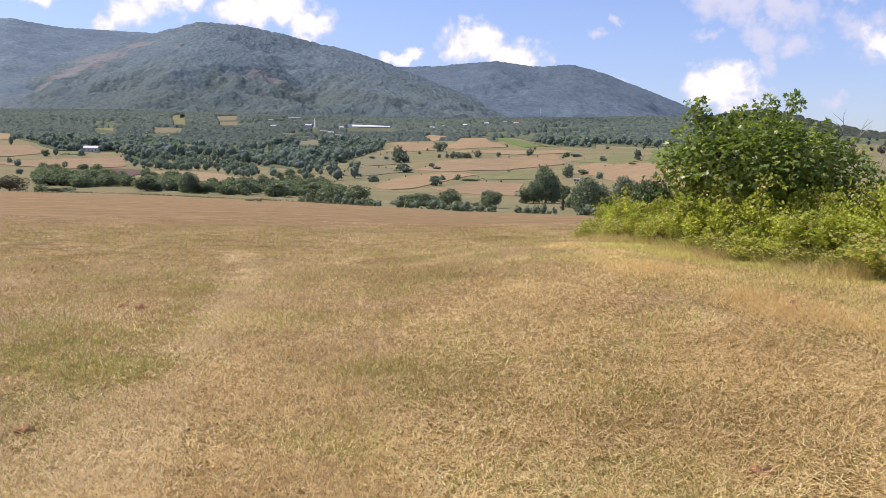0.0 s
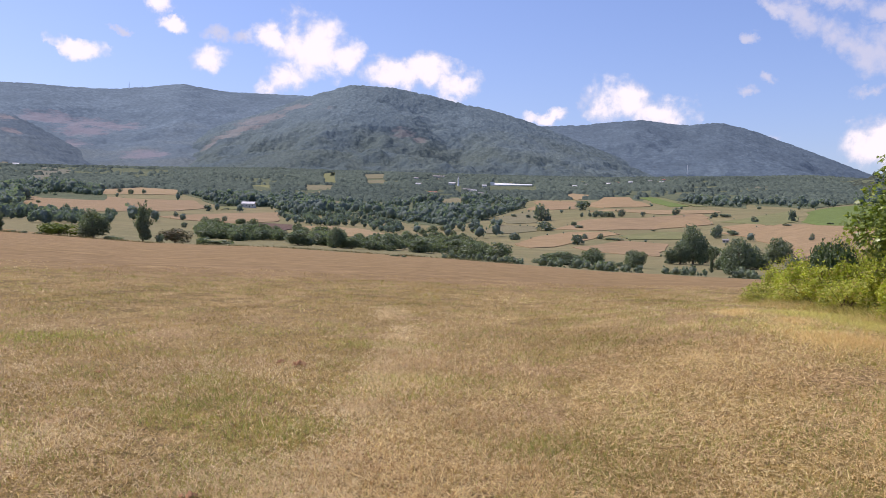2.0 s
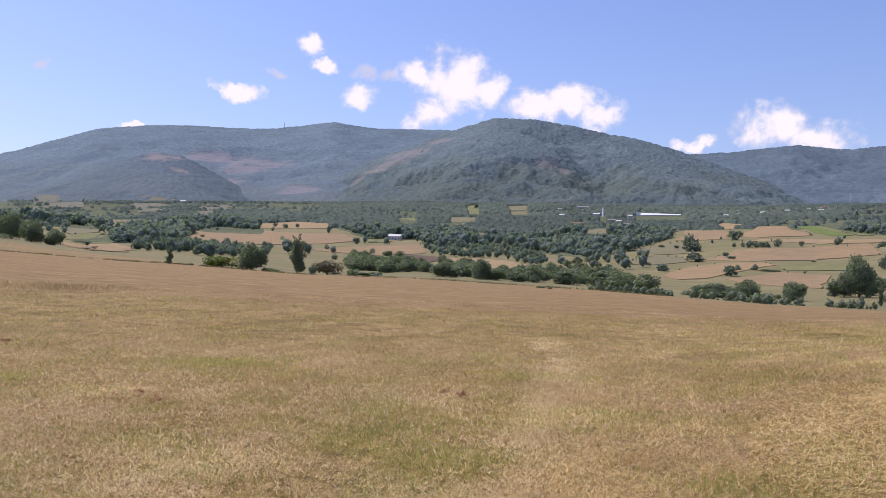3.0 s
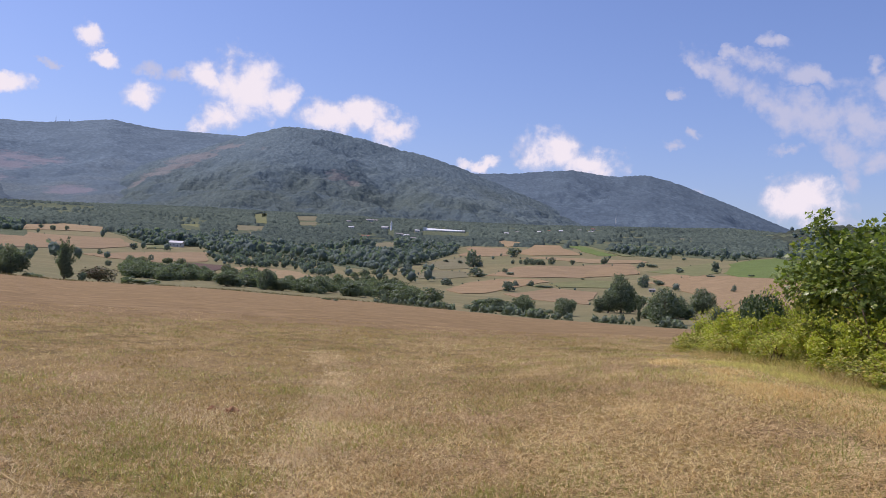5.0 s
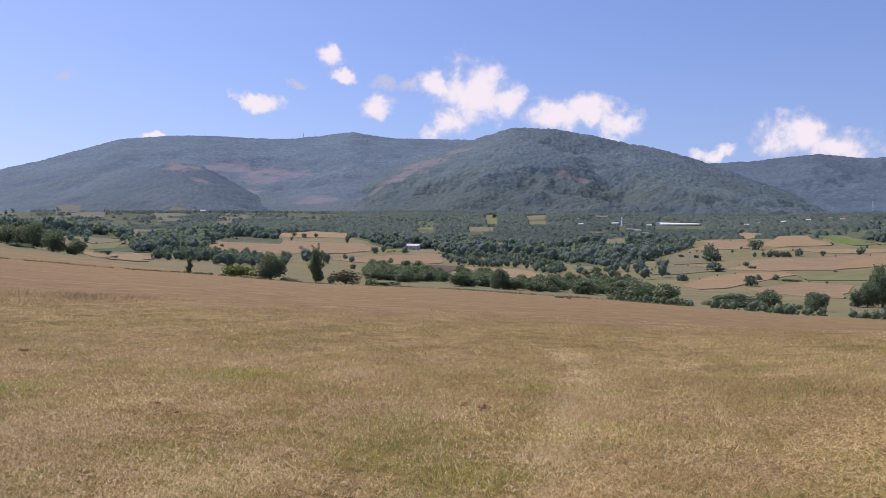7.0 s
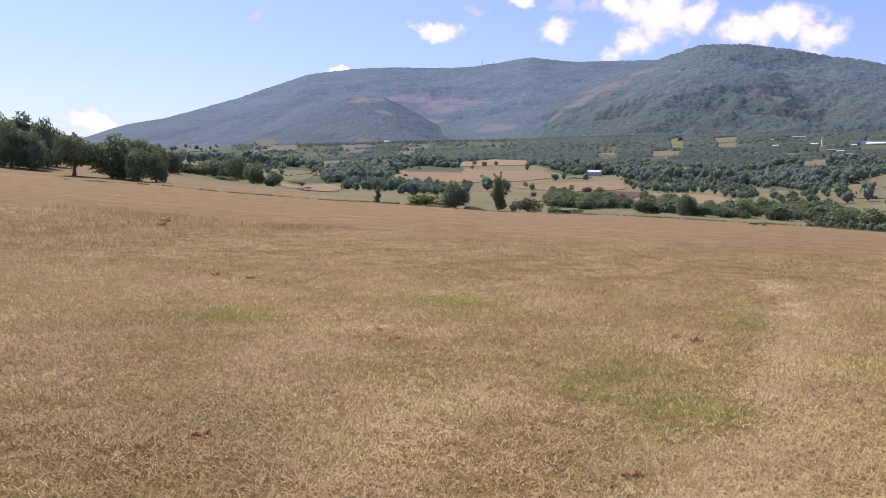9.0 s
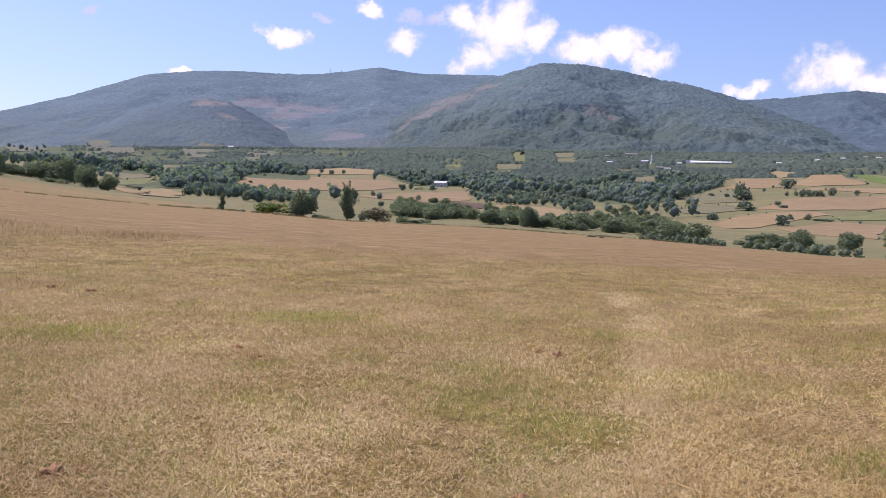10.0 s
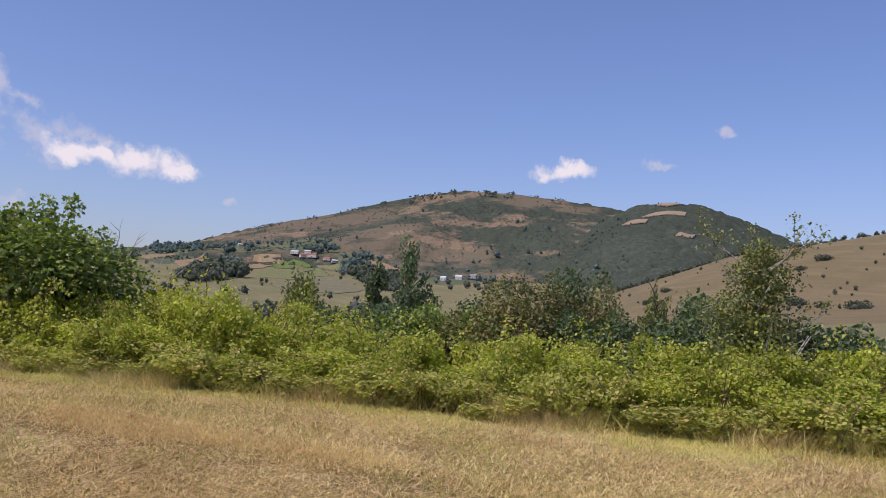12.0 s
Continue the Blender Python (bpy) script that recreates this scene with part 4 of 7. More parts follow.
FIELDS_RIGHT = [
    ('orange', [(99, 640), (157, 723), (223, 677), (269, 665), (193, 483), (75, 287), (68, 300), (106, 460), (112, 583)]),
    ('crop', [(182, 757), (245, 982), (349, 1169), (336, 1026), (296, 784), (221, 688), (180, 696)]),
    ('orange', [(111, 697), (157, 773), (140, 687), (112, 653)]), ('meadow', [(122, 764), (225, 980), (180, 755), (149, 705)]),
    ('dim', [(333, 1708), (755, 3420), (440, 1823), (337, 1578)]), ('dim', [(474, 1824), (513, 1818), (479, 1673), (431, 1637)]),
    ('tan', [(381, 1022), (416, 1084), (430, 1067), (379, 939), (337, 886)]),
]
FIELDS_FAR_RIGHT = [
    ('tan', [(781, 1256), (1020, 1500), (1006, 1457), (689, 1077)]), ('tan', [(696, 1037), (1010, 1388), (771, 1058), (593, 847)]),
    ('tan', [(672, 891), (1034, 1269), (1057, 1223), (1034, 1186), (770, 943)]), ('crop', [(1001, 1183), (1060, 1188), (1065, 1144), (850, 989)]),
    ('meadow', [(598, 724), (775, 926), (1056, 1108), (816, 843), (627, 701)]),
    ('pale', [(498, 586), (756, 803), (746, 732), (572, 538), (457, 460), (411, 471)]),
    ('tan', [(1105, 1059), (1125, 1010), (1109, 967), (1096, 1023)]), ('meadow', [(1071, 1140), (1095, 1106), (1060, 1060), (971, 1005)]),
    ('bare', [(1439, 685), (1475, 674), (1498, 623), (1478, 618)]),
]
FIELDS_FAR_RIGHT += [
    ('bare', [(1413, 710), (1428, 701), (1424, 664), (1399, 657)]), ('bare', [(1361, 585), (1382, 587), (1400, 564), (1381, 562)]),
    ('bare', [(1535, 700), (1550, 686), (1557, 656), (1523, 673)]),
]
WOODS = [
   
    ('near', [(-167, 489), (-145, 482), (-154, 565), (-82, 348), (-73, 361), (-110, 601), (-90, 606), (-61, 499), (-21, 239), (-32, 219), (-54, 227), (-76, 237), (-96, 263)]),
    ('mid', [(-234, 645), (-262, 811), (-224, 865), (-143, 694), (-96, 456), (-144, 556), (-191, 567)]),
    ('near', [(-127, 267), (-218, 467), (-230, 557), (-146, 398), (-103, 293), (-102, 248)]),
    ('far', [(-373, 841), (-638, 1542), (-631, 1945), (-484, 2146), (-225, 1809), (-84, 1556), (-68, 1036), (-83, 799), (-101, 650), (-141, 695), (-238, 919), (-249, 707), (-349, 949)]),
]
WOODS += [
    ('far', [(-309, 352), (-690, 880), (-822, 1154), (-776, 1278), (-562, 938), (-598, 862), (-362, 503)]),
    ('mid', [(-202, 236), (-355, 493), (-317, 475), (-300, 516), (-212, 371), (-179, 258), (-161, 205)]),
    ('far', [(-17, 1568), (101, 1677), (179, 1777), (239, 1307), (194, 1063), (139, 1179), (112, 1437), (11, 1460)]),
    ('far', [(-526, 1105), (-638, 1542), (-605, 1863), (-349, 949), (-390, 878)]),
    ('far', [(187, 1312), (372, 1867), (597, 2118), (569, 1533), (411, 1060), (347, 1058), (347, 1190), (262, 1049), (227, 1127)]),
]
WOODS += [
    ('far', [(585, 826), (1033, 1352), (823, 1022), (546, 685), (388, 539), (417, 611)]),
    ('far', [(1090, 1340), (1209, 1259), (1130, 1140), (1078, 1209)]), ('far', [(1129, 1142), (1127, 998), (558, 492), (728, 696)]),
    ('far', [(1035, 1428), (1092, 1377), (1061, 1254), (1033, 1352)]), ('far', [(1176, 1859), (1162, 1624), (1031, 1422), (973, 1507)]),
    ('far', [(-974, 885), (-1156, 1188), (-864, 1182), (-746, 1248), (-456, 763), (-575, 788), (-585, 649), (-796, 779)]),
    ('far', [(541, 2133), (595, 2118), (664, 2097), (569, 1792), (597, 2118)]),
]
TREES_EDGE = [
    ('round', -71.3, 108.9, 3.2, 5), ('round', -67.5, 108.9, 4, 4.2), ('airy', -60.4, 109.6, 5.5, 4.3), ('shrub', -57.4, 115.5, 3.2, 3.6),
    ('shrub', -58.1, 114.1, 1.4, 1.4), ('airy', -73.6, 102.3, 2.3, 1.8), ('shrub', -73.9, 106.9, 0.4, 3.4), ('shrub', -63.7, 109.9, 0.6, 4.2),
    ('shrub', -53.1, 112.1, 1.1, 2.5), ('shrub', -52.2, 118.0, 1.1, 3.4), ('shrub', -20.9, 98.4, 0.4, 0.9), ('shrub', -19.2, 96.8, 0.3, 0.7),
    ('shrub', -76.5, 103.9, 0.4, 3.4), ('round', -79, 233, 5.4, 6.8), ('round', -67, 228, 5.0, 6.3), ('round', -63, 231, 3.8, 5.4),
    ('round', -4, 228, 4.7, 8.4), ('round', 4, 239, 4.4, 7.3), ('round', 15, 240, 5.1, 5.7), ('shrub', -10, 224, 1.9, 4.4),
]
TREES_EDGE += [
    ('shrub', 10, 248, 1.6, 6.6), ('shrub', -17, 234, 1.2, 4.6), ('airy', 30, 289, 8.2, 5.8), ('round', 38, 301, 12.8, 9.2),
    ('round', 33, 295, 7.0, 7.0), ('round', 45, 320, 9.8, 7.3), ('round', 39, 220, 9.4, 8.8), ('airy', 34, 227, 4.8, 2.1),
    ('round', 50, 268, 8.8, 10.1), ('round', 69, 317, 10.1, 8.6), ('shrub', 60, 254, 5.2, 6.9), ('round', 43, 261, 6.3, 6.3),
]
TREES_LEFT = [
    ('clear', -132.5, 91.9, 7.2, 7), ('round', -128.9, 96.8, 7.9, 7.4), ('round', -129.3, 99.6, 6.8, 5.4), ('round', -122.4, 97, 5.6, 5.2),
    ('round', -122.1, 100.6, 5.5, 4.2), ('round', -183.4, 187.4, 6.6, 6.9), ('round', -196.1, 193, 7.7, 7.6), ('round', -179.2, 191.3, 4.8, 5.9),
    ('round', -208.1, 195, 5.8, 8.7), ('round', -209.6, 185.9, 3.5, 7.4), ('shrub', -184.4, 176.4, 1.8, 6.1), ('round', -203.5, 195.4, 6.1, 7.4),
    ('round', -214.1, 195.8, 4.6, 7.7), ('round', -161.2, 101, 10.6, 7.5), ('round', -155.4, 100.8, 10, 6.1), ('round', -162.2, 108.6, 8.1, 5.8),
]
TREES_LEFT += [
    ('round', -148.8, 94.3, 7, 7), ('round', -181.7, 141.3, 8.1, 7), ('round', -183, 147.7, 7.8, 6.2), ('round', -184.4, 153.9, 6.9, 5.7),
    ('round', -186, 159.8, 5.5, 4.5), ('round', -163.5, 97.2, 9.9, 7.5), ('round', -161.1, 91.4, 8.9, 7.3), ('round', -152.2, 92.6, 8.5, 7.1),
    ('round', -182, 144.2, 7.9, 6.1), ('round', -184.1, 151.1, 7.4, 6.3), ('round', -167.2, 110.1, 7.2, 5.3), ('round', -185, 157.8, 6.2, 4.8),
    ('round', -163.5, 88.8, 9.5, 8.0), ('round', -170.5, 88.4, 11.0, 7.5), ('round', -161.4, 79.4, 9.1, 6.6), ('round', -168.7, 78.7, 8.1, 6.0),
    ('round', -175.9, 76.9, 10.2, 6.3), ('round', -166.5, 68.0, 10.7, 7.3), ('round', -174.4, 65.2, 8.5, 8.0),
]
TREES_HILL = [
    ('round', -33, 741, 14.2, 13.7), ('round', -25, 627, 6.6, 11.6), ('round', 2, 914, 10.3, 13.3), ('round', 13, 769, 6.1, 5.6),
    ('round', 18, 767, 5.6, 6.1), ('round', 23, 765, 5.1, 5.6), ('round', 27, 764, 5.0, 5.0), ('round', 36, 780, 6.7, 6.2),
    ('round', 56, 801, 4.8, 4.2), ('round', 91, 857, 7.4, 7.4), ('round', -40, 533, 4.6, 7.1), ('round', -1, 506, 6.3, 7.3),
    ('round', 3, 555, 3.7, 3.7), ('round', 13, 559, 3.7, 4.1), ('shrub', -5, 671, 4.0, 4.0), ('shrub', -1, 650, 3.0, 6.0),
    ('round', 90, 595, 7.5, 6.7), ('shrub', 104, 616, 3.3, 7.4), ('shrub', -62, 812, 3.2, 5.4), ('shrub', -47, 786, 4.2, 4.2),
]
TREES_HILL += [
    ('shrub', 21, 553, 1.5, 10.9), ('shrub', 53, 640, 1.3, 3.4), ('round', 127, 852, 5.1, 6.8), ('shrub', 138, 851, 4.0, 11.4),
    ('round', 1, 783, 4.1, 3.1), ('round', 8, 780, 4.1, 3.1), ('round', 176, 759, 9.8, 6.2), ('round', 145, 755, 5.1, 6.1),
    ('round', 139, 548, 4.5, 3.0), ('shrub', 193, 709, 2.4, 4.8), ('round', 94, 617, 7.4, 6.2), ('shrub', 106, 634, 3.0, 6.8),
    ('shrub', 159, 699, 1.9, 6.6), ('round', 248, 660, 8.4, 6.5), ('round', -331, 512, 4.8, 4.8), ('round', -310, 681, 5.9, 5.9),
    ('round', -271, 545, 4.0, 3.2), ('round', -230, 531, 3.8, 3.4), ('shrub', -597, 1041, 7.1, 5.6), ('shrub', -569, 1019, 7.7, 6.2),
]
TREES_HILL += [
    ('shrub', -561, 1038, 7.0, 4.7), ('shrub', -198, 407, 3.6, 3.0), ('shrub', -424, 619, 3.0, 3.0), ('shrub', -580, 875, 3.5, 4.9),
]
HOUSES = [
    ('white', -350, 870, 6.2, 13.6), ('grey', -205, 1534, 5.1, 14.3), ('white', -185, 1644, 5.5, 8.8), ('grey', -166, 1415, 4.7, 11.3),
    ('grey', -326, 1949, 6.5, 26.1), ('grey', -367, 1871, 5.0, 17.7), ('red', -254, 1461, 4.9, 13.7), ('white', -190, 1518, 4.0, 10.1),
    ('grey', 90, 556, 1.9, 3.7), ('white', 1078, 1206, 6.4, 15.0), ('red', 1084, 1188, 7.4, 14.9), ('red', 1088, 1169, 7.4, 16.9),
    ('white', 1095, 1189, 5.3, 12.8), ('red', 1098, 1141, 6.3, 12.6), ('white', 1099, 1122, 5.2, 10.4), ('white', 1015, 801, 6.8, 8.5),
    ('white', 1124, 855, 7.5, 11.2), ('grey', 1161, 852, 6.7, 11.4), ('white', 1072, 1360, 4.6, 9.2), ('white', -323, 1692, 4.6, 11.4),
]
HOUSES += [
    ('white', -257, 1706, 5.7, 13.7), ('white', -13, 1678, 4.4, 8.9), ('white', 167, 1868, 3.7, 9.9), ('white', -1283, 1787, 7.3, 13.1),
    ('white', -981, 1022, 4.7, 9.4),
    ('grey', 146, 1895, 5.0, 8.5), ('red', 182, 1983, 5.0, 8.5), ('white', 54, 1771, 5.0, 8.5), ('grey', 8, 1721, 5.0, 8.5), ('red', 75, 1819, 5.0, 8.5), ('grey', 218, 2053, 5.0, 8.5), ('white', 102, 1845, 5.0, 8.5),
]
TOWERS = [
    ('minaret', -240, 1674, 22.4, 3.4), ('mast', 400, 3396, 36.2, 4.5), ('long', -134, 1703, 9.0, 88.1), ('summit', -2246, 3985, 30.0, 3.0), ('summit', -2193, 4014, 16.0, 3.0),
]


# a few shrubs and stones mark the borders between fields
border_spots = []


def lay_field(kind, corners, r):
    """A field that follows the lie of the land, with a slightly wavy outline."""
    pts = np.array(corners, float)
    mid = pts.mean(0)
    ring = []
    for a, b in zip(pts, np.roll(pts, -1, 0)):
        n = 5
        for k in range(n):
            p = a + (b - a) * k / n
            wave = 0.012 * np.linalg.norm(b - a)
            ring.append(p + r.normal(0, wave, 2))
            if r.random() < 0.34:
                border_spots.append(p + r.normal(0, wave, 2))
    ring = np.array(ring)
    n, rings = len(ring), 7
    vs = [mid]
    for k in range(1, rings + 1):
        vs += list(mid + (ring - mid) * k / rings)
    vs = np.array(vs)
    lift = (0.06 if kind == "undergrowth" else 0.12) + np.hypot(*mid) * 0.0004
    z = np.array([land(x, y) for x, y in vs]) + lift
    rim = vs[-n:] + (vs[-n:] - mid) * 0.004
    vs, z = np.vstack([vs, vs[-n:], rim]), np.concatenate([z, z[-n:], z[-n:] - lift - 0.8])
    tri = [[0, 1 + j, 1 + (j + 1) % n] for j in range(n)]
    quads_ = [[1 + k * n + j, 1 + (k + 1) * n + j, 1 + (k + 1) * n + (j + 1) % n, 1 + k * n + (j + 1) % n] for k in [*range(rings - 1), rings] for j in range(n)]
    ob = mesh_object("undergrowth" if kind == "undergrowth" else "field", np.column_stack([vs, z]), tri + quads_, CROPS[kind])
    # fields show their upper side
    if ob.data.polygons[0].normal.z < 0:
        ob.data.flip_normals()
    tagged(ob, WORDS[kind], "ground" if kind == "undergrowth" else "field", kind="structure")


field_rng = np.random.default_rng(21)
for rows in (FIELDS_LEFT, FIELDS_FAR_LEFT, FIELDS_HILL, FIELDS_RIGHT, FIELDS_FAR_RIGHT):
    for kind, corners in rows:
        if len(corners) > 2:
            lay_field(kind, corners, field_rng)


# ---- the valley: trees and woods ----
ROUND_NEAR = [make_tree("tree", "round", 4400, 0.066, LEAF_WOOD, s, "dark green broadleaf tree with a full rounded crown") for s in (1, 2, 3)]
CLEAR_NEAR = make_tree("tree", "clear", 4200, 0.066, LEAF_WOOD, 20, "dark round tree on a short bare trunk")
AIRY_NEAR = [make_tree("tree", "airy", 4200, 0.055, LEAF_WOOD, s, "slim airy green tree with an open crown") for s in (4, 5)]
SHRUB_NEAR = [make_tree("shrub", "shrub", 1600, 0.08, LEAF_WOOD, s, "low dark green shrub at the field's edge", "shrub") for s in (6, 7)]
BRIGHT_NEAR = make_tree("shrub", "shrub", 2600, 0.07, LEAF_BRIGHT, 8, "bright yellow-green sunlit bush at the field's edge", "shrub")
RED_NEAR = make_tree("shrub", "shrub", 1800, 0.08, LEAF_RED, 9, "greyish brown leafy shrub at the field's edge", "shrub")
ROUND_MID = [make_tree("tree", "round", 760, 0.125, LEAF_WOOD, s, "dark green tree in the valley wood") for s in (17, 18, 19)]
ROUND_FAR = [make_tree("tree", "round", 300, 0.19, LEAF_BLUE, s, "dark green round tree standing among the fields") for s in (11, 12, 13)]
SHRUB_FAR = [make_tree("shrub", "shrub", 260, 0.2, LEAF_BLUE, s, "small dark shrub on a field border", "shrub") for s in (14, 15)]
SHRUB_LOW = [make_tree("shrub", "shrub", 260, 0.2, LEAF_WOOD, s, "low green shrub on the field's verge", "shrub") for s in (16,)]
MODELS = [CLEAR_NEAR] + ROUND_NEAR + ROUND_MID + AIRY_NEAR + SHRUB_NEAR + [BRIGHT_NEAR, RED_NEAR] + ROUND_FAR + SHRUB_FAR + SHRUB_LOW

for i, (kind, x, y, h, w) in enumerate(TREES_EDGE):
    if kind == "shrub":
        m = RED_NEAR if h > 2.4 and x < 0 else (SHRUB_LOW[0] if h < 1.5 else SHRUB_NEAR[i % 2])
    else:
        m = BRIGHT_NEAR if i == 0 else (AIRY_NEAR[i % 2] if kind == "airy" else ROUND_NEAR[i % 3])
    row = max(1, round(w / (2.2 * h))) if kind == "shrub" else 1
    for k in range(row):
        off = (k - (row - 1) / 2) * w / row
        away = math.hypot(x, y)
        stand(m, x + y / away * off, y - x / away * off + 2.6 * math.sin(k * 2.3 + i), h * (0.75 + 0.5 * math.sin(k * 4.1 + i) ** 2), w / row * (0.9 + 0.5 * math.cos(k * 2.7 + i) ** 2), "trees along the field's edge", sink=0.1)
for i, (kind, x, y, h, w) in enumerate(TREES_LEFT):
    stand(CLEAR_NEAR if kind == "clear" else ROUND_NEAR[i % 3] if kind == "round" else SHRUB_NEAR[i % 2], x, y, h * 1.04, w * 0.98, "trees beside the upper field", sink=0.15)
for i, (kind, x, y, h, w) in enumerate(TREES_HILL):
    stand(ROUND_FAR[i % 3] if kind == "round" else SHRUB_FAR[i % 2], x, y, h * 1.08, w * 1.15, "trees among the valley fields", sink=0.2)


def inside(px, py, poly):
    """Which places lie within a polygon."""
    hit = np.zeros(len(px), bool)
    for (x0, y0), (x1, y1) in zip(poly, poly[1:] + poly[:1]):
        cross = ((y0 > py) != (y1 > py)) & (px < (x1 - x0) * (py - y0) / ((y1 - y0) or 1e-9) + x0)
        hit ^= cross
    return hit


ALL_FIELDS = [c for rows in (FIELDS_LEFT, FIELDS_FAR_LEFT, FIELDS_HILL, FIELDS_RIGHT, FIELDS_FAR_RIGHT) for kind, c in rows if len(c) > 2 and kind != "dim"]


def scatter(poly, count, r, clear=True):
    """Places spread over a polygon, thick in the near part, and none within a field."""
    p = np.array(poly, float)
    az, rad = np.arctan2(-p[:, 0], p[:, 1]), np.hypot(p[:, 0], p[:, 1])
    a = r.uniform(az.min(), az.max(), count * 8)
    q = np.exp(r.uniform(np.log(rad.min()), np.log(rad.max()), count * 8))
    x, y = -np.sin(a) * q, np.cos(a) * q
    ok = inside(x, y, [tuple(t) for t in poly])
    if clear:
        for f in ALL_FIELDS:
            ok &= ~inside(x, y, f)
    return x[ok][:count], y[ok][:count]


def lay_floor(corners, r):
    """Undergrowth under a wood, following the land."""
    before = len(border_spots)
    lay_field("undergrowth", corners, r)
    del border_spots[before:]


wood_rng = np.random.default_rng(33)
for kind, poly in WOODS:
    if kind == "far":
        lay_floor(poly, wood_rng)
far_spots, mid_spots = [], []
for kind, poly in WOODS:
    if kind == "near":
        xs, ys = scatter(poly, 96, wood_rng)
        for i, (x, y) in enumerate(zip(xs, ys)):
            s = wood_rng.uniform(2.6, 5.6)
            stand(ROUND_MID[i % 3], x, y, s, s * wood_rng.uniform(1.0, 1.7), "trees of the valley wood", "dark green tree in the valley wood", 0.3)
    elif kind == "mid":
        xs, ys = scatter(poly, 150, wood_rng)
        mid_spots += [(x, y, wood_rng.uniform(3.0, 6.2)) for x, y in zip(xs, ys) if math.hypot(x, y) > 325]
    else:
        p = np.array(poly, float)
        az, rad = np.degrees(np.arctan2(-p[:, 0], p[:, 1])), np.hypot(p[:, 0], p[:, 1])
        xs, ys = scatter(poly, int(80 + 62 * (az.max() - az.min()) * math.log(rad.max() / rad.min())), wood_rng)
        far_spots += [(x, y, wood_rng.uniform(5, 12)) for x, y in zip(xs, ys)]
# scattered trees on the valley slopes and at the mountains' feet
for a0, a1, r0, r1, count, lo, hi in ((46, 29, 900, 1300, 620, 4, 9), (62, 38, 700, 2600, 420, 6, 13), (-24, -64, 900, 1900, 420, 5, 10), (-28, -50, 160, 900, 170, 2.5, 6), (46, 4, 520, 1500, 300, 5, 10), (6, -16, 420, 1400, 60, 2.5, 5)):
    a, q = np.radians(wood_rng.uniform(min(a0, a1), max(a0, a1), count)), np.exp(wood_rng.uniform(math.log(r0), math.log(r1), count))
    xs, ys = -np.sin(a) * q, np.cos(a) * q
    # groves and openings on the left, thinning out up the mountainsides
    groves = np.array([noise.fractal((u / 170, w / 230, 4.4), 0.8, 2.0, 3) for u, w in zip(xs, ys)])
    ok = (groves > -0.05) | ((a < radians(27)) & (a > radians(-2))) | ((a <= radians(-2)) & (groves > -0.22)) | (wood_rng.random(count) < 0.2)
    for f in ALL_FIELDS:
        ok &= ~inside(xs, ys, f)
    far_spots += [(x, y, wood_rng.uniform(lo, hi)) for x, y in zip(xs[ok], ys[ok])]
far_spots += [(x, y, wood_rng.uniform(0.6, 1.8) * (1 + math.hypot(x, y) / 1500)) for x, y in border_spots if math.hypot(x, y) > 250]


def core_shape():
    """A small rounded lump of twelve corners."""
    bm = bmesh.new()
    bmesh.ops.create_icosphere(bm, subdivisions=1, radius=1.0)
    v, f = np.array([p.co[:] for p in bm.verts]), np.array([[c.index for c in p.verts] for p in bm.faces])
    bm.free()
    return v, f


CORE_V, CORE_F = core_shape()


def joined_trees(name, spots, r, label, cards=30, mat=LEAF_FAR, card=0.26):
    """Far woods: every tree a dense lump of leafy tufts of its own shape, all in one sheet of trees."""
    vs, fs, base = [], [], 0
    for x, y, h in spots:
        z = land(x, y)
        w = h * r.uniform(0.75, 1.25)
        lobes = [(0, 0, 0.5 * h, 0.36 * w, 0.42 * h)] + [(r.uniform(-0.3, 0.3) * w, r.uniform(-0.3, 0.3) * w, r.uniform(0.3, 0.75) * h, 0.26 * w, 0.24 * h) for _ in range(3)]
        pts, out = crown_points(r, cards, lobes, 0.25)
        v, f = leaf_cards(pts + [x, y, z], h * card, r, slim=0.85, outward=out, facing=2.2)
        core = CORE_V * r.uniform(0.75, 1.1, (len(CORE_V), 1)) * [0.36 * w, 0.36 * w, 0.42 * h] + [x, y, z + 0.45 * h]
        vs += [v, core]
        fs += [f + base, CORE_F + base + len(v)]
        base += len(v) + len(core)
    ob = new(name, fast_mesh(name, np.concatenate(vs), np.concatenate(fs), mat, True))
    return tagged(ob, label, "woods", kind="stuff")


def hides_a_building(x, y):
    """Whether a tree here would stand close before a building of the village."""
    a, q = math.degrees(math.atan2(-x, y)), math.hypot(x, y)
    for kind, hx, hy, _, w in HOUSES + TOWERS:
        if kind in ("grey", "red") and hy > 0:
            continue
        hq = math.hypot(hx, hy)
        if hq - 230 < q < hq + 12 and abs(a - math.degrees(math.atan2(-hx, hy))) < math.degrees(w / 2 / hq) + 0.1:
            return True
    return False


def hides_a_field(spots):
    """Which trees would stand in the line of sight to an open field behind them."""
    x, y, h = (np.array(c) for c in zip(*spots))
    aim = height(x, y) + 0.55 * h - EYE
    seen = np.ones(len(x), bool)
    hit = np.zeros(len(x), bool)
    for k in (1.01, 1.025, 1.045, 1.07, 1.1, 1.14, 1.19, 1.25, 1.33, 1.45):
        meets = seen & (height(x * k, y * k) - EYE >= aim * k)
        seen &= ~meets
        for f in ALL_FIELDS:
            hit |= meets & inside(x * k, y * k, f)
    return hit


covered = hides_a_field(far_spots)
far_spots = [s for s, c in zip(far_spots, covered) if not c or wood_rng.random() < 0.15]
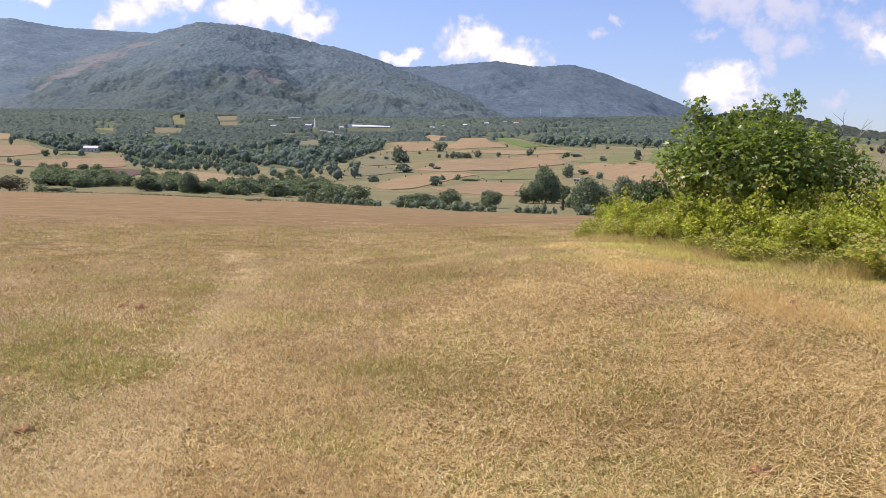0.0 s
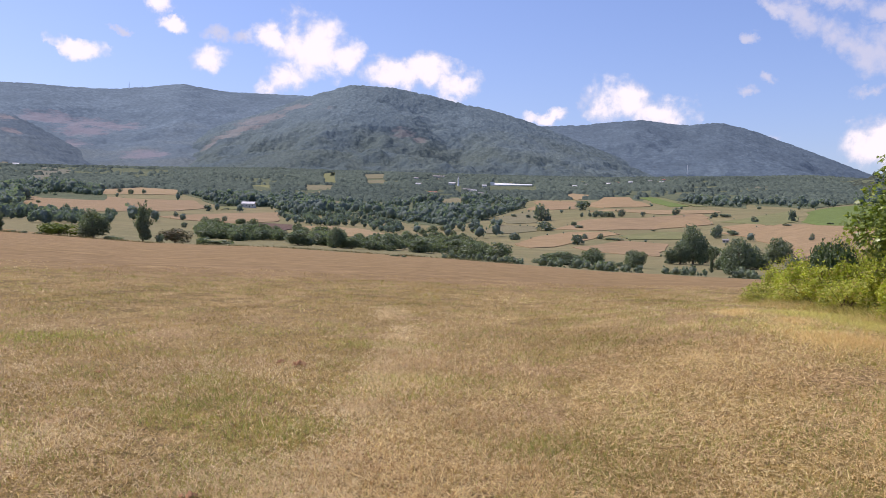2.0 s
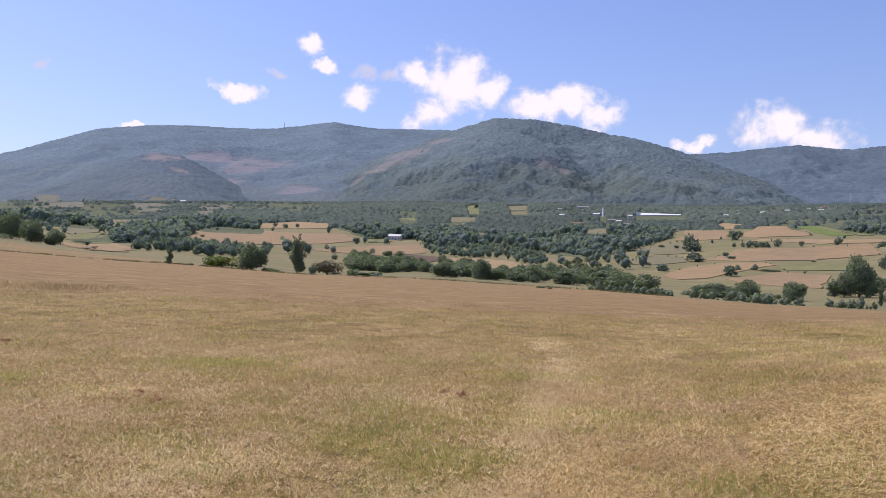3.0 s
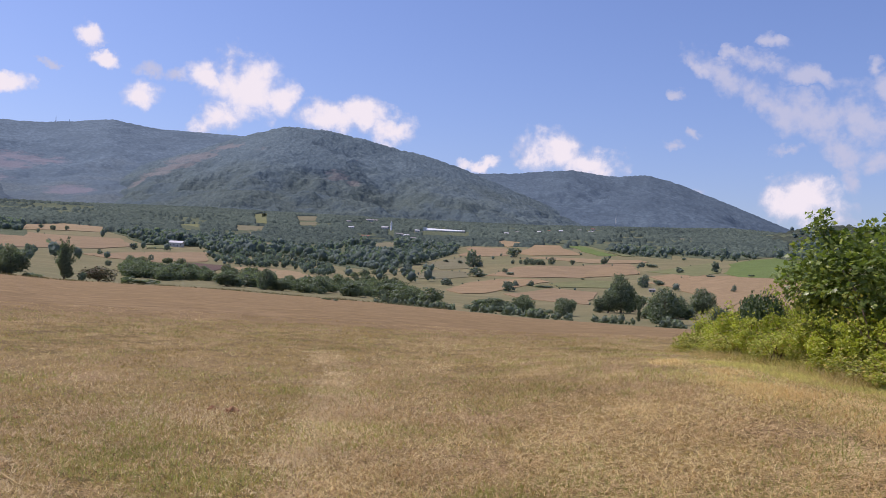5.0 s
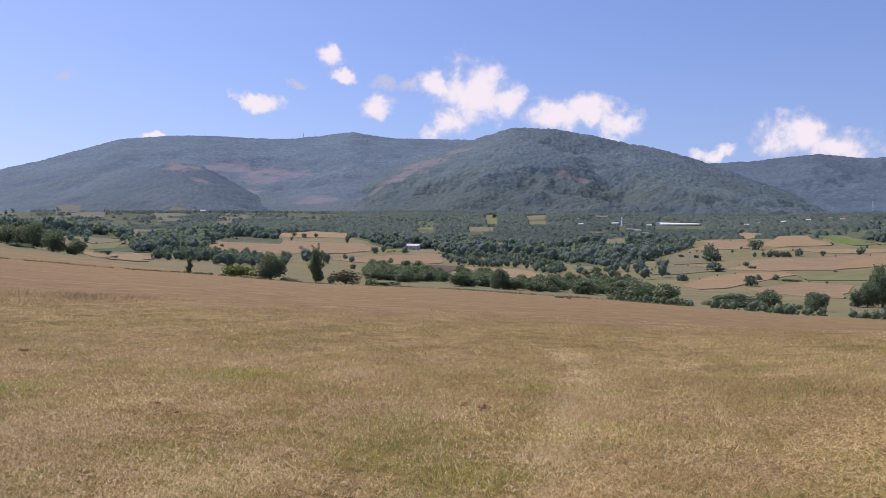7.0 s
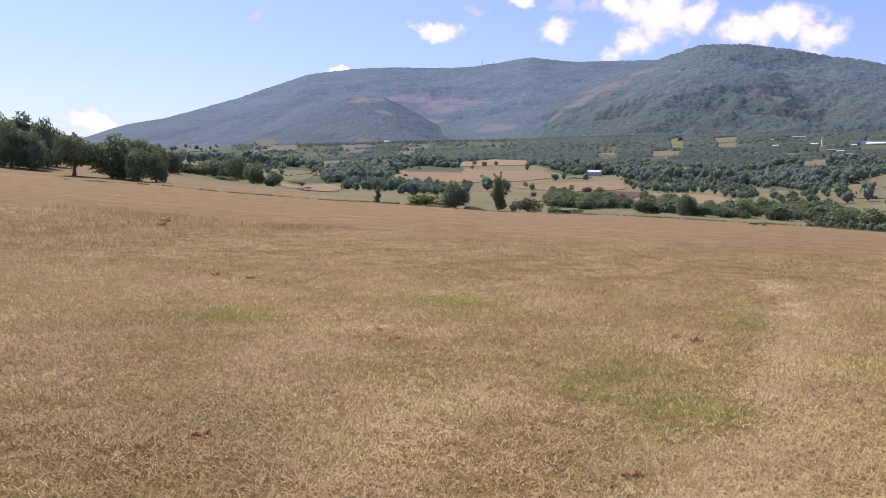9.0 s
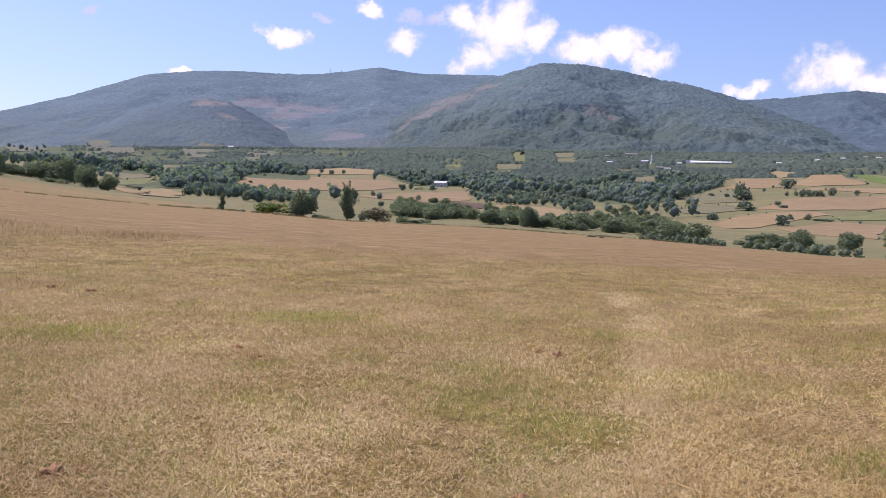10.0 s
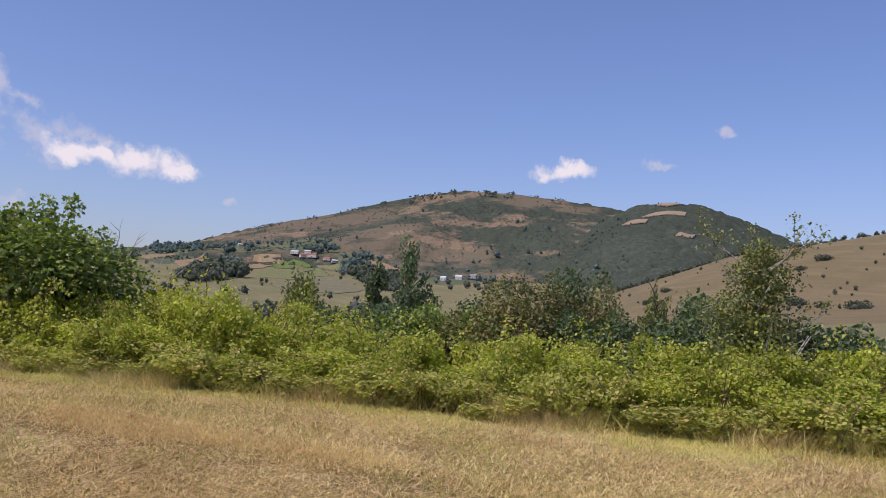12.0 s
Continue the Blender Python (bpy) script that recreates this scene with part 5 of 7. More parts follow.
# old woods stand taller than young growth
far_spots = [(x, y, h * (1.0 + 0.9 * noise.noise((x / 120, y / 120, 9.0))) * wood_rng.uniform(0.75, 1.25)) for x, y, h in far_spots]
far_spots = [s for s in far_spots if not hides_a_building(s[0], s[1])]
near_part = [s for s in far_spots if math.hypot(s[0], s[1]) < 1250]
right_part = [s for s in near_part if s[0] > 0.45 * s[1]]
near_part = [(x, y, h * min(1.0, 0.45 + 0.55 * math.hypot(x, y) / 1000)) for x, y, h in near_part if x <= 0.45 * y]
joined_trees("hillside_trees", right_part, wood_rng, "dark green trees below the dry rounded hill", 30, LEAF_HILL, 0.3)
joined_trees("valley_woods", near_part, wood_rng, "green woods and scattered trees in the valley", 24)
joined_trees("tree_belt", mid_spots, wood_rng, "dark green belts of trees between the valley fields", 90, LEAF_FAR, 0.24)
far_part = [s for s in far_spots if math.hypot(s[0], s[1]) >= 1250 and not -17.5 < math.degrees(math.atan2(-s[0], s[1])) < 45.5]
joined_trees("far_woods", far_part, wood_rng, "far woods in hazy blue-green below the mountains", 16, LEAF_HAZE, 0.4)


def woodland_roof():
    """The closed woods of the far valley floor: crown beside crown, open over fields and houses and along the camera's
    line of sight to them.
    """
    a, q = np.meshgrid(np.radians(np.arange(-17.5, 46, 0.1)), np.arange(1230, 2700, 4.6), indexing="ij")
    x, y = -np.sin(a) * q, np.cos(a) * q
    deg = np.degrees(a)
    groves = drift(x, y, 190, 2.0)
    grown = np.where((deg < 27) & (deg > -2), 0.95, np.where(deg <= -2, np.clip((groves - 0.36) * 6, 0.1, 0.95), np.clip((groves - 0.50) * 6, 0.06, 0.85)))
    grown = grown - 0.9 * _smooth((drift(x, y, 120, 5.0) - 0.60) * 9)
    fx, fy = x.ravel(), y.ravel()
    open_ = np.zeros(len(fx), bool)
    for f in ALL_FIELDS:
        for k in (1.0, 1.018, 1.04):
            open_ |= inside(fx * k, fy * k, f)
    for kind, f in FIELDS_FAR_LEFT:
        if kind == "dim":
            open_ |= inside(fx, fy, f) & (drift(fx, fy, 60, 6.0) > 0.42)
    for kind, hx, hy, _, w in HOUSES + TOWERS:
        hq, ha = math.hypot(hx, hy), math.atan2(-hx, hy)
        if hq > 1200 and kind not in ("grey", "red"):
            open_ |= (np.abs(a.ravel() - ha) < w / 2 / hq + 0.002) & (q.ravel() > hq - (200 if kind in ("long", "minaret") else 45)) & (q.ravel() < hq + 14)
    grown = np.where(open_.reshape(x.shape), 0, grown)
    grown[:, :3] = grown[:2] = grown[-2:] = 0
    top = canopy(x, y, 8.6, 6.6 * (0.55 + 0.9 * drift(x, y, 110, 9.0)), grown, 4.0)
    z = height(x, y) + np.where(top > 0, top + 1.4 * (drift(x, y, 6, 8.0, 2) - 0.5), -1.5)
    f = grid_faces(*x.shape)
    f = f[(top.ravel()[f] > 0).any(1)]
    used, f = np.unique(f, return_inverse=True)
    v = np.stack([x, y, z], -1).reshape(-1, 3)[used]
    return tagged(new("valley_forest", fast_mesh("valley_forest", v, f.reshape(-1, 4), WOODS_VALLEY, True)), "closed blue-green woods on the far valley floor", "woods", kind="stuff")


woodland_roof()
# low scrub along the far edge of the hay field
edge_rng = np.random.default_rng(15)
edge_spots = []
for az in edge_rng.uniform(-15, 9, 380):
    q = float(field_edge(az)) + abs(edge_rng.normal(0, 22)) + 1.5
    x, y = -math.sin(radians(az)) * q, math.cos(radians(az)) * q
    if noise.noise((az * 0.5, 3.0, 0.0)) > -0.25:
        edge_spots.append((x, y, 0.25 + 1.2 * edge_rng.random() ** 2.2))
joined_trees("edge_scrub", edge_spots, edge_rng, "low green scrub along the far edge of the field", 34, LEAF_WOOD, 0.26)
# trees along the skyline of the dry hill
crest_rng = np.random.default_rng(5)
sky_spots = []
for az, el in [(a, np.interp(-a, [-c[0] for c in ROUND_CREST], [c[1] for c in ROUND_CREST])) for a in crest_rng.uniform(-61, -35, 620)]:
    q = crest_rng.uniform(2040, 2110)
    x, y = -math.sin(radians(az)) * q, math.cos(radians(az)) * q
    if noise.noise((az * 0.9, 1.7, 0.0)) > -0.02:
        sky_spots.append((x, y, crest_rng.uniform(2.0, 4.6) * (1.5 if -57 < az < -49 else 1)))
joined_trees("hilltop_trees", sky_spots, crest_rng, "dark trees scattered along the dry hill's skyline", 18, LEAF_HILL)
scrub_spots = []
for _ in range(2100):
    az, q = crest_rng.uniform(-66, -33), crest_rng.uniform(1300, 2050)
    x, y = -math.sin(radians(az)) * q, math.cos(radians(az)) * q
    if noise.noise((x / 160, y / 160, 2.0)) > -0.1 and not any(inside(np.array([x]), np.array([y]), f)[0] for f in ALL_FIELDS[-12:]):
        scrub_spots.append((x, y, crest_rng.uniform(1.4, 4.2)))
joined_trees("hill_scrub", scrub_spots, crest_rng, "dark scrub bushes dotted over the dry hill", 14, LEAF_HILL)

# ---- the village ----
WALLS = {"white": plain_material("white_plaster", (0.55, 0.53, 0.49), 0.9, 2.0, 0.2), "grey": plain_material("grey_plaster", (0.42, 0.41, 0.40), 0.9, 2.0, 0.3),
         "red": plain_material("cream_plaster", (0.60, 0.52, 0.44), 0.9, 2.0, 0.25)}
ROOFS = {"white": plain_material("pale_sheet_roof", (0.62, 0.60, 0.58), 0.6, 3.0, 0.2), "grey": plain_material("grey_tile_roof", (0.30, 0.27, 0.25), 0.8, 3.0, 0.4),
         "red": plain_material("red_tile_roof", (0.34, 0.14, 0.085), 0.85, 3.0, 0.4)}
PANE = plain_material("dark_window_glass", (0.04, 0.05, 0.06), 0.15, 2.0, 0.1)
PAINT = plain_material("white_paint", (0.78, 0.78, 0.76), 0.6, 3.0, 0.12)
STEEL = plain_material("galvanised_steel", (0.45, 0.46, 0.48), 0.45, 4.0, 0.3, 0.8)


def box(bm, x0, y0, z0, x1, y1, z1):
    vs = [bm.verts.new(p) for p in ((x0, y0, z0), (x1, y0, z0), (x1, y1, z0), (x0, y1, z0), (x0, y0, z1), (x1, y0, z1), (x1, y1, z1), (x0, y1, z1))]
    for q in ((3, 2, 1, 0), (4, 5, 6, 7), (0, 1, 5, 4), (1, 2, 6, 5), (2, 3, 7, 6), (3, 0, 4, 7)):
        bm.faces.new([vs[i] for i in q])


def house(kind, x, y, h, w, label):
    """A small gabled house with eaves, a chimney, a door and windows, its long side to the valley."""
    home = new("house")
    home.matrix_world = Matrix.Translation((x, y, land(x, y) - 0.4)) @ Matrix.Rotation(math.atan2(-x, y) + math.sin(x * 3.7) * 0.35, 4, "Z")
    d, wall_h, half = w * 0.7, h * 0.66, w / 2
    bm = bmesh.new()
    box(bm, -half, -d / 2, 0, half, d / 2, wall_h + 0.4)
    part("wall", bm, WALLS[kind], home)
    bm = bmesh.new()
    e, th = 0.35, 0.18
    prof = [(-d / 2 - e, wall_h + 0.25), (0, h + 0.4), (d / 2 + e, wall_h + 0.25), (d / 2 + e, wall_h + 0.25 + th), (0, h + 0.4 + th), (-d / 2 - e, wall_h + 0.25 + th)]
    a = [bm.verts.new((-half - e, py, pz)) for py, pz in prof]
    b = [bm.verts.new((half + e, py, pz)) for py, pz in prof]
    for i in range(6):
        j = (i + 1) % 6
        bm.faces.new([a[i], a[j], b[j], b[i]])
    for c in (a, b):
        bm.faces.new([c[0], c[1], c[4], c[5]])
        bm.faces.new([c[1], c[2], c[3], c[4]])
    roof = part("roof", bm, ROOFS[kind], home)
    bm = bmesh.new()
    box(bm, half * 0.4, 0.3, h - 0.2, half * 0.4 + 0.6, 0.9, h + 1.2)
    part("chimney", bm, WALLS["grey"], roof)
    n = max(2, int(w / 3.2))
    for k in range(n):
        u = -half + (k + 0.5) * w / n
        bm = bmesh.new()
        door = k == n // 2
        box(bm, u - 0.5, -d / 2 - 0.03, 0.4 if door else wall_h * 0.45, u + 0.5, -d / 2 + 0.02, min(2.5, wall_h) if door else wall_h * 0.45 + 1.2)
        part("door" if door else "window", bm, PANE, home)
    return tagged(home, label, "house", "houses of the village")


HOUSE_WORDS = {"white": "small white rendered house with a pale gabled roof", "grey": "grey house with a low tiled gable roof", "red": "cream house with a red tiled gable roof"}
for kind, x, y, h, w in HOUSES:
    house(kind, x, y, h, w, HOUSE_WORDS[kind])


def lathe(rings, sides=10):
    v, n = [], len(rings)
    for rad, z in rings:
        v += [(rad * math.cos(t), rad * math.sin(t), z) for t in np.linspace(0, 2 * math.pi, sides, endpoint=False)]
    return np.array(v), grid_faces(n, sides, closed=True)


def slender_tower(x, y, h):
    """A white village tower with a balcony and a pointed cap."""
    t = new("tower")
    t.location = (x, y, land(x, y) - 0.3)
    child("shaft", fast_mesh("shaft", *lathe([(2.0, 0), (2.0, 4), (1.5, 5), (1.4, h * 0.62), (1.2, h * 0.64), (1.1, h * 0.84)]), PAINT, True), t)
    child("balcony", fast_mesh("balcony", *lathe([(1.4, h * 0.60), (2.3, h * 0.63), (2.3, h * 0.67), (2.1, h * 0.67), (2.1, h * 0.64), (1.2, h * 0.64)]), PAINT), t)
    child("cap", fast_mesh("cap", *lathe([(1.35, h * 0.84), (0.9, h * 0.90), (0.03, h)]), ROOFS["grey"]), t, "grey pointed cap")
    return tagged(t, "slender white village tower with a pointed cap", "tower")


def lattice_mast(name, x, y, h, label, width=2.2):
    t = new(name)
    t.location = (x, y, land(x, y) - 0.5)
    for sx, sy in ((-1, -1), (1, -1), (1, 1), (-1, 1)):
        child("leg", fast_mesh("leg", *limb([(sx * width, sy * width, 0), (sx * width * 0.3, sy * width * 0.3, h)], [0.45, 0.3], 5), PAINT), t)
    for k in range(7):
        s0, s1 = 1 - 0.7 * k / 7, 1 - 0.7 * (k + 1) / 7
        child("brace", fast_mesh("brace", *limb([(-width * s0, -width * s0, h * k / 7), (width * s1, -width * s1, h * (k + 1) / 7)], [0.2, 0.2], 4), STEEL), t)
    child("antenna", fast_mesh("antenna", *limb([(0, 0, h * 0.95), (0, 0, h * 1.25)], [0.3, 0.15], 5), STEEL), t)
    return tagged(t, label, "mast")


def long_shed(x, y, h, w):
    """A long low white farm building with a shallow roof, its end wall raised."""
    s = new("farm_building")
    s.matrix_world = Matrix.Translation((x, y, land(x, y) - 0.3)) @ Matrix.Rotation(math.atan2(-x, y) - 0.1, 4, "Z")
    bm = bmesh.new()
    box(bm, -w / 2, -7, 0, w / 2, 7, 1.6)
    part("wall", bm, PAINT, s)
    bm = bmesh.new()
    prof = [(-8, 1.5), (0, 5.6), (8, 1.5), (8, 1.8), (0, 5.9), (-8, 1.8)]
    a = [bm.verts.new((-w / 2 - 0.6, py, pz)) for py, pz in prof]
    # this end is lowered so the roof line slopes as the camera sees it
    b = [bm.verts.new((w / 2 + 0.6, py, 0.9 + pz * 0.45)) for py, pz in prof]
    for i in range(6):
        bm.faces.new([a[i], a[(i + 1) % 6], b[(i + 1) % 6], b[i]])
    for c in (a, b):
        bm.faces.new([c[0], c[1], c[4], c[5]])
        bm.faces.new([c[1], c[2], c[3], c[4]])
    part("roof", bm, PAINT, s, "bright white sheet roof")
    bm = bmesh.new()
    box(bm, -w / 2 - 7, -6, 0, -w / 2 - 0.4, 6, 6.8)
    part("end_block", bm, PAINT, s)
    return tagged(s, "long low white farm building with a falling bright roof", "building")


for kind, x, y, h, w in TOWERS:
    if kind == "minaret":
        slender_tower(x, y, h)
    elif kind == "long":
        long_shed(x, y, h, w * 0.86)
    else:
        lattice_mast("radio_mast" if kind == "mast" else "summit_mast", x, y, h, "pale lattice radio mast above the woods" if kind == "mast" else "thin mast on the mountain's crest", 2.2 if kind == "mast" else 1.6)


for model in MODELS:
    for o in (*model.children_recursive, model):
        bpy.data.objects.remove(o)


# ---- the hedge and the plants behind it ----
LEAF_BRAMBLE = leaf_material("bramble_leaves", (0.69, 0.690, 0.105), (0.345, 0.385, 0.056), (0.60, 0.42, 0.14), 0.06, gloss=0.52, through_light=0.42)
LEAF_FIG = leaf_material("fig_leaves", (0.36, 0.435, 0.105), (0.125, 0.180, 0.046), (0.46, 0.48, 0.11), 0.09, gloss=0.36, through_light=0.38)
LEAF_OLIVE = leaf_material("olive_green_leaves", (0.33, 0.355, 0.11), (0.165, 0.19, 0.06), (0.36, 0.27, 0.10), 0.08, gloss=0.5, through_light=0.3)
LEAF_GREY = leaf_material("grey_green_leaves", (0.185, 0.245, 0.105), (0.095, 0.14, 0.062), None, gloss=0.5, through_light=0.35)
LEAF_PLUM = leaf_material("rusty_plum_leaves", (0.30, 0.29, 0.10), (0.16, 0.165, 0.058), (0.30, 0.18, 0.075), 0.16, gloss=0.5, through_light=0.3)
STEM_BROWN = plain_material("bramble_stems", (0.15, 0.085, 0.06), 0.8, 20.0, 0.5)
BARK_GREY = plain_material("grey_bark", (0.30, 0.26, 0.21), 0.85, 16.0, 0.5)
DEADWOOD = plain_material("bleached_deadwood", (0.40, 0.35, 0.29), 0.9, 18.0, 0.4)


def bramble(seed, leaves, card, label, leaf_mat=LEAF_BRAMBLE):
    """A mound of arching bramble canes set with many small leaflets in threes."""
    r = np.random.default_rng(seed)
    bush = new("bramble_bush")
    canes, pts, outs = [], [], []
    for k in range(10):
        a, ln, top = r.uniform(0, 2 * math.pi), r.uniform(0.35, 0.8), r.uniform(0.7, 1.12)
        s = np.linspace(0, 1, 7)
        x = np.cos(a) * ln * s + r.normal(0, 0.015, 7)
        y = np.sin(a) * ln * s + r.normal(0, 0.015, 7)
        z = top * np.sin(np.pi * np.minimum(s * 0.62 + 0.02, 1)) * r.uniform(0.8, 1.0)
        line = np.stack([x + r.uniform(-0.2, 0.2), y + r.uniform(-0.2, 0.2), z], 1)
        canes.append(limb(line, 0.007 * (1.2 - 0.9 * s), 3))
        n = leaves // 95
        u = r.uniform(0.3, 1, n)
        p = np.stack([np.interp(u, s, line[:, c]) for c in range(3)], 1) + r.normal(0, 0.06, (n, 3))
        pts.append(p)
        outs.append(unit(p * [1, 1, 0.4] + [0, 0, 0.2]))
    n = leaves - sum(len(p) for p in pts)
    lobes = [(r.uniform(-0.42, 0.42), r.uniform(-0.42, 0.42), r.uniform(0.12, 0.72), r.uniform(0.13, 0.25), r.uniform(0.12, 0.21)) for _ in range(15)]
    p, d = crown_points(r, n, lobes, 0.25)
    p[:, 2] = np.abs(p[:, 2]) + 0.03
    pts.append(p)
    outs.append(d)
    v, f = leaf_cards(np.concatenate(pts), card, r, up=0.45, slim=0.78, outward=np.concatenate(outs), facing=0.7)
    cv, cf = join_arrays(canes)
    child("cane_frame", fast_mesh("cane_frame", cv, cf, STEM_BROWN, True), bush)
    child("foliage", fast_mesh("foliage", v, f, leaf_mat), bush)
    return tagged(bush, label, "bush", "brambles of the hedge")


FRONT = [bramble(s, 5200, 0.047, "sunlit yellow-green bramble bush in the hedge") for s in (41, 42, 43, 44)]
REAR = [bramble(s, 2600, 0.062, "dense green bramble bush deep in the hedge") for s in (45, 46)]
hedge_rng = np.random.default_rng(77)
# height of the brambles along the hedge, by the way north
TOP_Y, TOP_H = [-6, 1.9, 3.5, 5, 7, 8.5, 10, 12, 15, 18, 21, 23, 24], [0.9, 0.83, 0.95, 0.88, 0.74, 0.78, 1.02, 1.16, 1.22, 1.38, 1.4, 1.2, 0.7]
step = 0
for row, (models, back) in enumerate(((FRONT, 0.55), (FRONT, 1.35), (REAR, 2.3), (REAR, 3.4))):
    y = -5.0 + 0.2 * row
    while y < 24.5 - row * 0.6:
        s = hedge_rng.uniform(0.85, 1.18)
        h = float(np.interp(y, TOP_Y, TOP_H)) * (0.78, 1.02, 1.06, 1.0)[row] * hedge_rng.uniform(0.66, 1.3)
        x = float(hedge_front(y)) + back + hedge_rng.normal(0, 0.14)
        if not (y < 0.5 and row > 1):
            ob = copy_thing(models[step % len(models)], Matrix.Translation((x, y, ground(x, y) - 0.04)) @ Matrix.Rotation(hedge_rng.uniform(0, 6.28), 4, "Z") @ Matrix.Diagonal((s * 0.95, s * 0.95, h, 1)))
        step += 1
        y += 0.78 * s if row < 2 else 1.15 * s
# low shoots and leafy weeds at the hedge's foot
LEAF_SHOOTS = leaf_material("dry_edged_bramble_leaves", (0.68, 0.66, 0.15), (0.31, 0.33, 0.075), (0.62, 0.45, 0.17), 0.16, gloss=0.5, through_light=0.45)
LOW = [bramble(s, 1400, 0.075, "low olive and brown bramble shoots at the hedge's foot", LEAF_SHOOTS) for s in (47, 48)]
y = -4.8
while y < 23.5:
    s = hedge_rng.uniform(0.7, 1.1)
    x = float(hedge_front(y)) + hedge_rng.normal(0.12, 0.16)
    copy_thing(LOW[step % 2], Matrix.Translation((x, y, ground(x, y) - 0.03)) @ Matrix.Rotation(hedge_rng.uniform(0, 6.28), 4, "Z") @ Matrix.Diagonal((s * 0.8, s * 0.8, hedge_rng.uniform(0.28, 0.62), 1)))
    step += 1
    y += 0.55 * s
for model in FRONT + REAR + LOW:
    for o in (*model.children_recursive, model):
        bpy.data.objects.remove(o)


def fig_leaves(centres, size, r, outward):
    """Broad hand-shaped leaves with five rounded lobes, drooping a little: verts and triangles."""
    n = len(centres)
    angle = np.radians([-145, -100, -72, -48, -24, 0, 24, 48, 72, 100, 145])
    reach = np.array([0.32, 0.46, 0.34, 0.54, 0.36, 0.62, 0.36, 0.54, 0.34, 0.46, 0.32])
    axis = unit(outward + r.normal(0, 0.45, (n, 3)) - [0, 0, 0.35])
    nor = unit(r.normal(0, 0.5, (n, 3)) + outward * 0.4 + [0, 0, 0.9])
    side = unit(np.cross(axis, nor))
    nor = unit(np.cross(side, axis))
    s = size * r.uniform(0.6, 1.2, (n, 1))
    rim = []
    for a, q in zip(angle, reach):
        rim.append(centres + axis * s * math.cos(a) * q + side * s * math.sin(a) * q - nor * s * 0.16 * q * abs(math.sin(a)))
    v = np.stack([centres] + rim, 1).reshape(-1, 3)
    k = len(angle)
    i = np.arange(n)[:, None] * (k + 1)
    f = np.concatenate([i + [0, j + 1, j + 2] for j in range(k - 1)], 0)
    return v, f


def twig_sprays(r, tips, count, length, thick=0.006):
    """Thin shoots from the boughs' ends; also gives places along them."""
    out, places_ = [], []
    for _ in range(count):
        p = tips[r.integers(len(tips))]
        d = unit(np.array([[r.normal(), r.normal(), 0.9 + abs(r.normal(0, 0.5))]]))[0]
        s = np.linspace(0, 1, 4)[:, None]
        line = p + d * length * r.uniform(0.5, 1.2) * s + np.array([0, 0, -0.12 * length]) * s**2
        out.append(limb(line, thick * (1.3 - s[:, 0]), 4))
        places_.append(line[1:])
    return join_arrays(out), np.concatenate(places_)


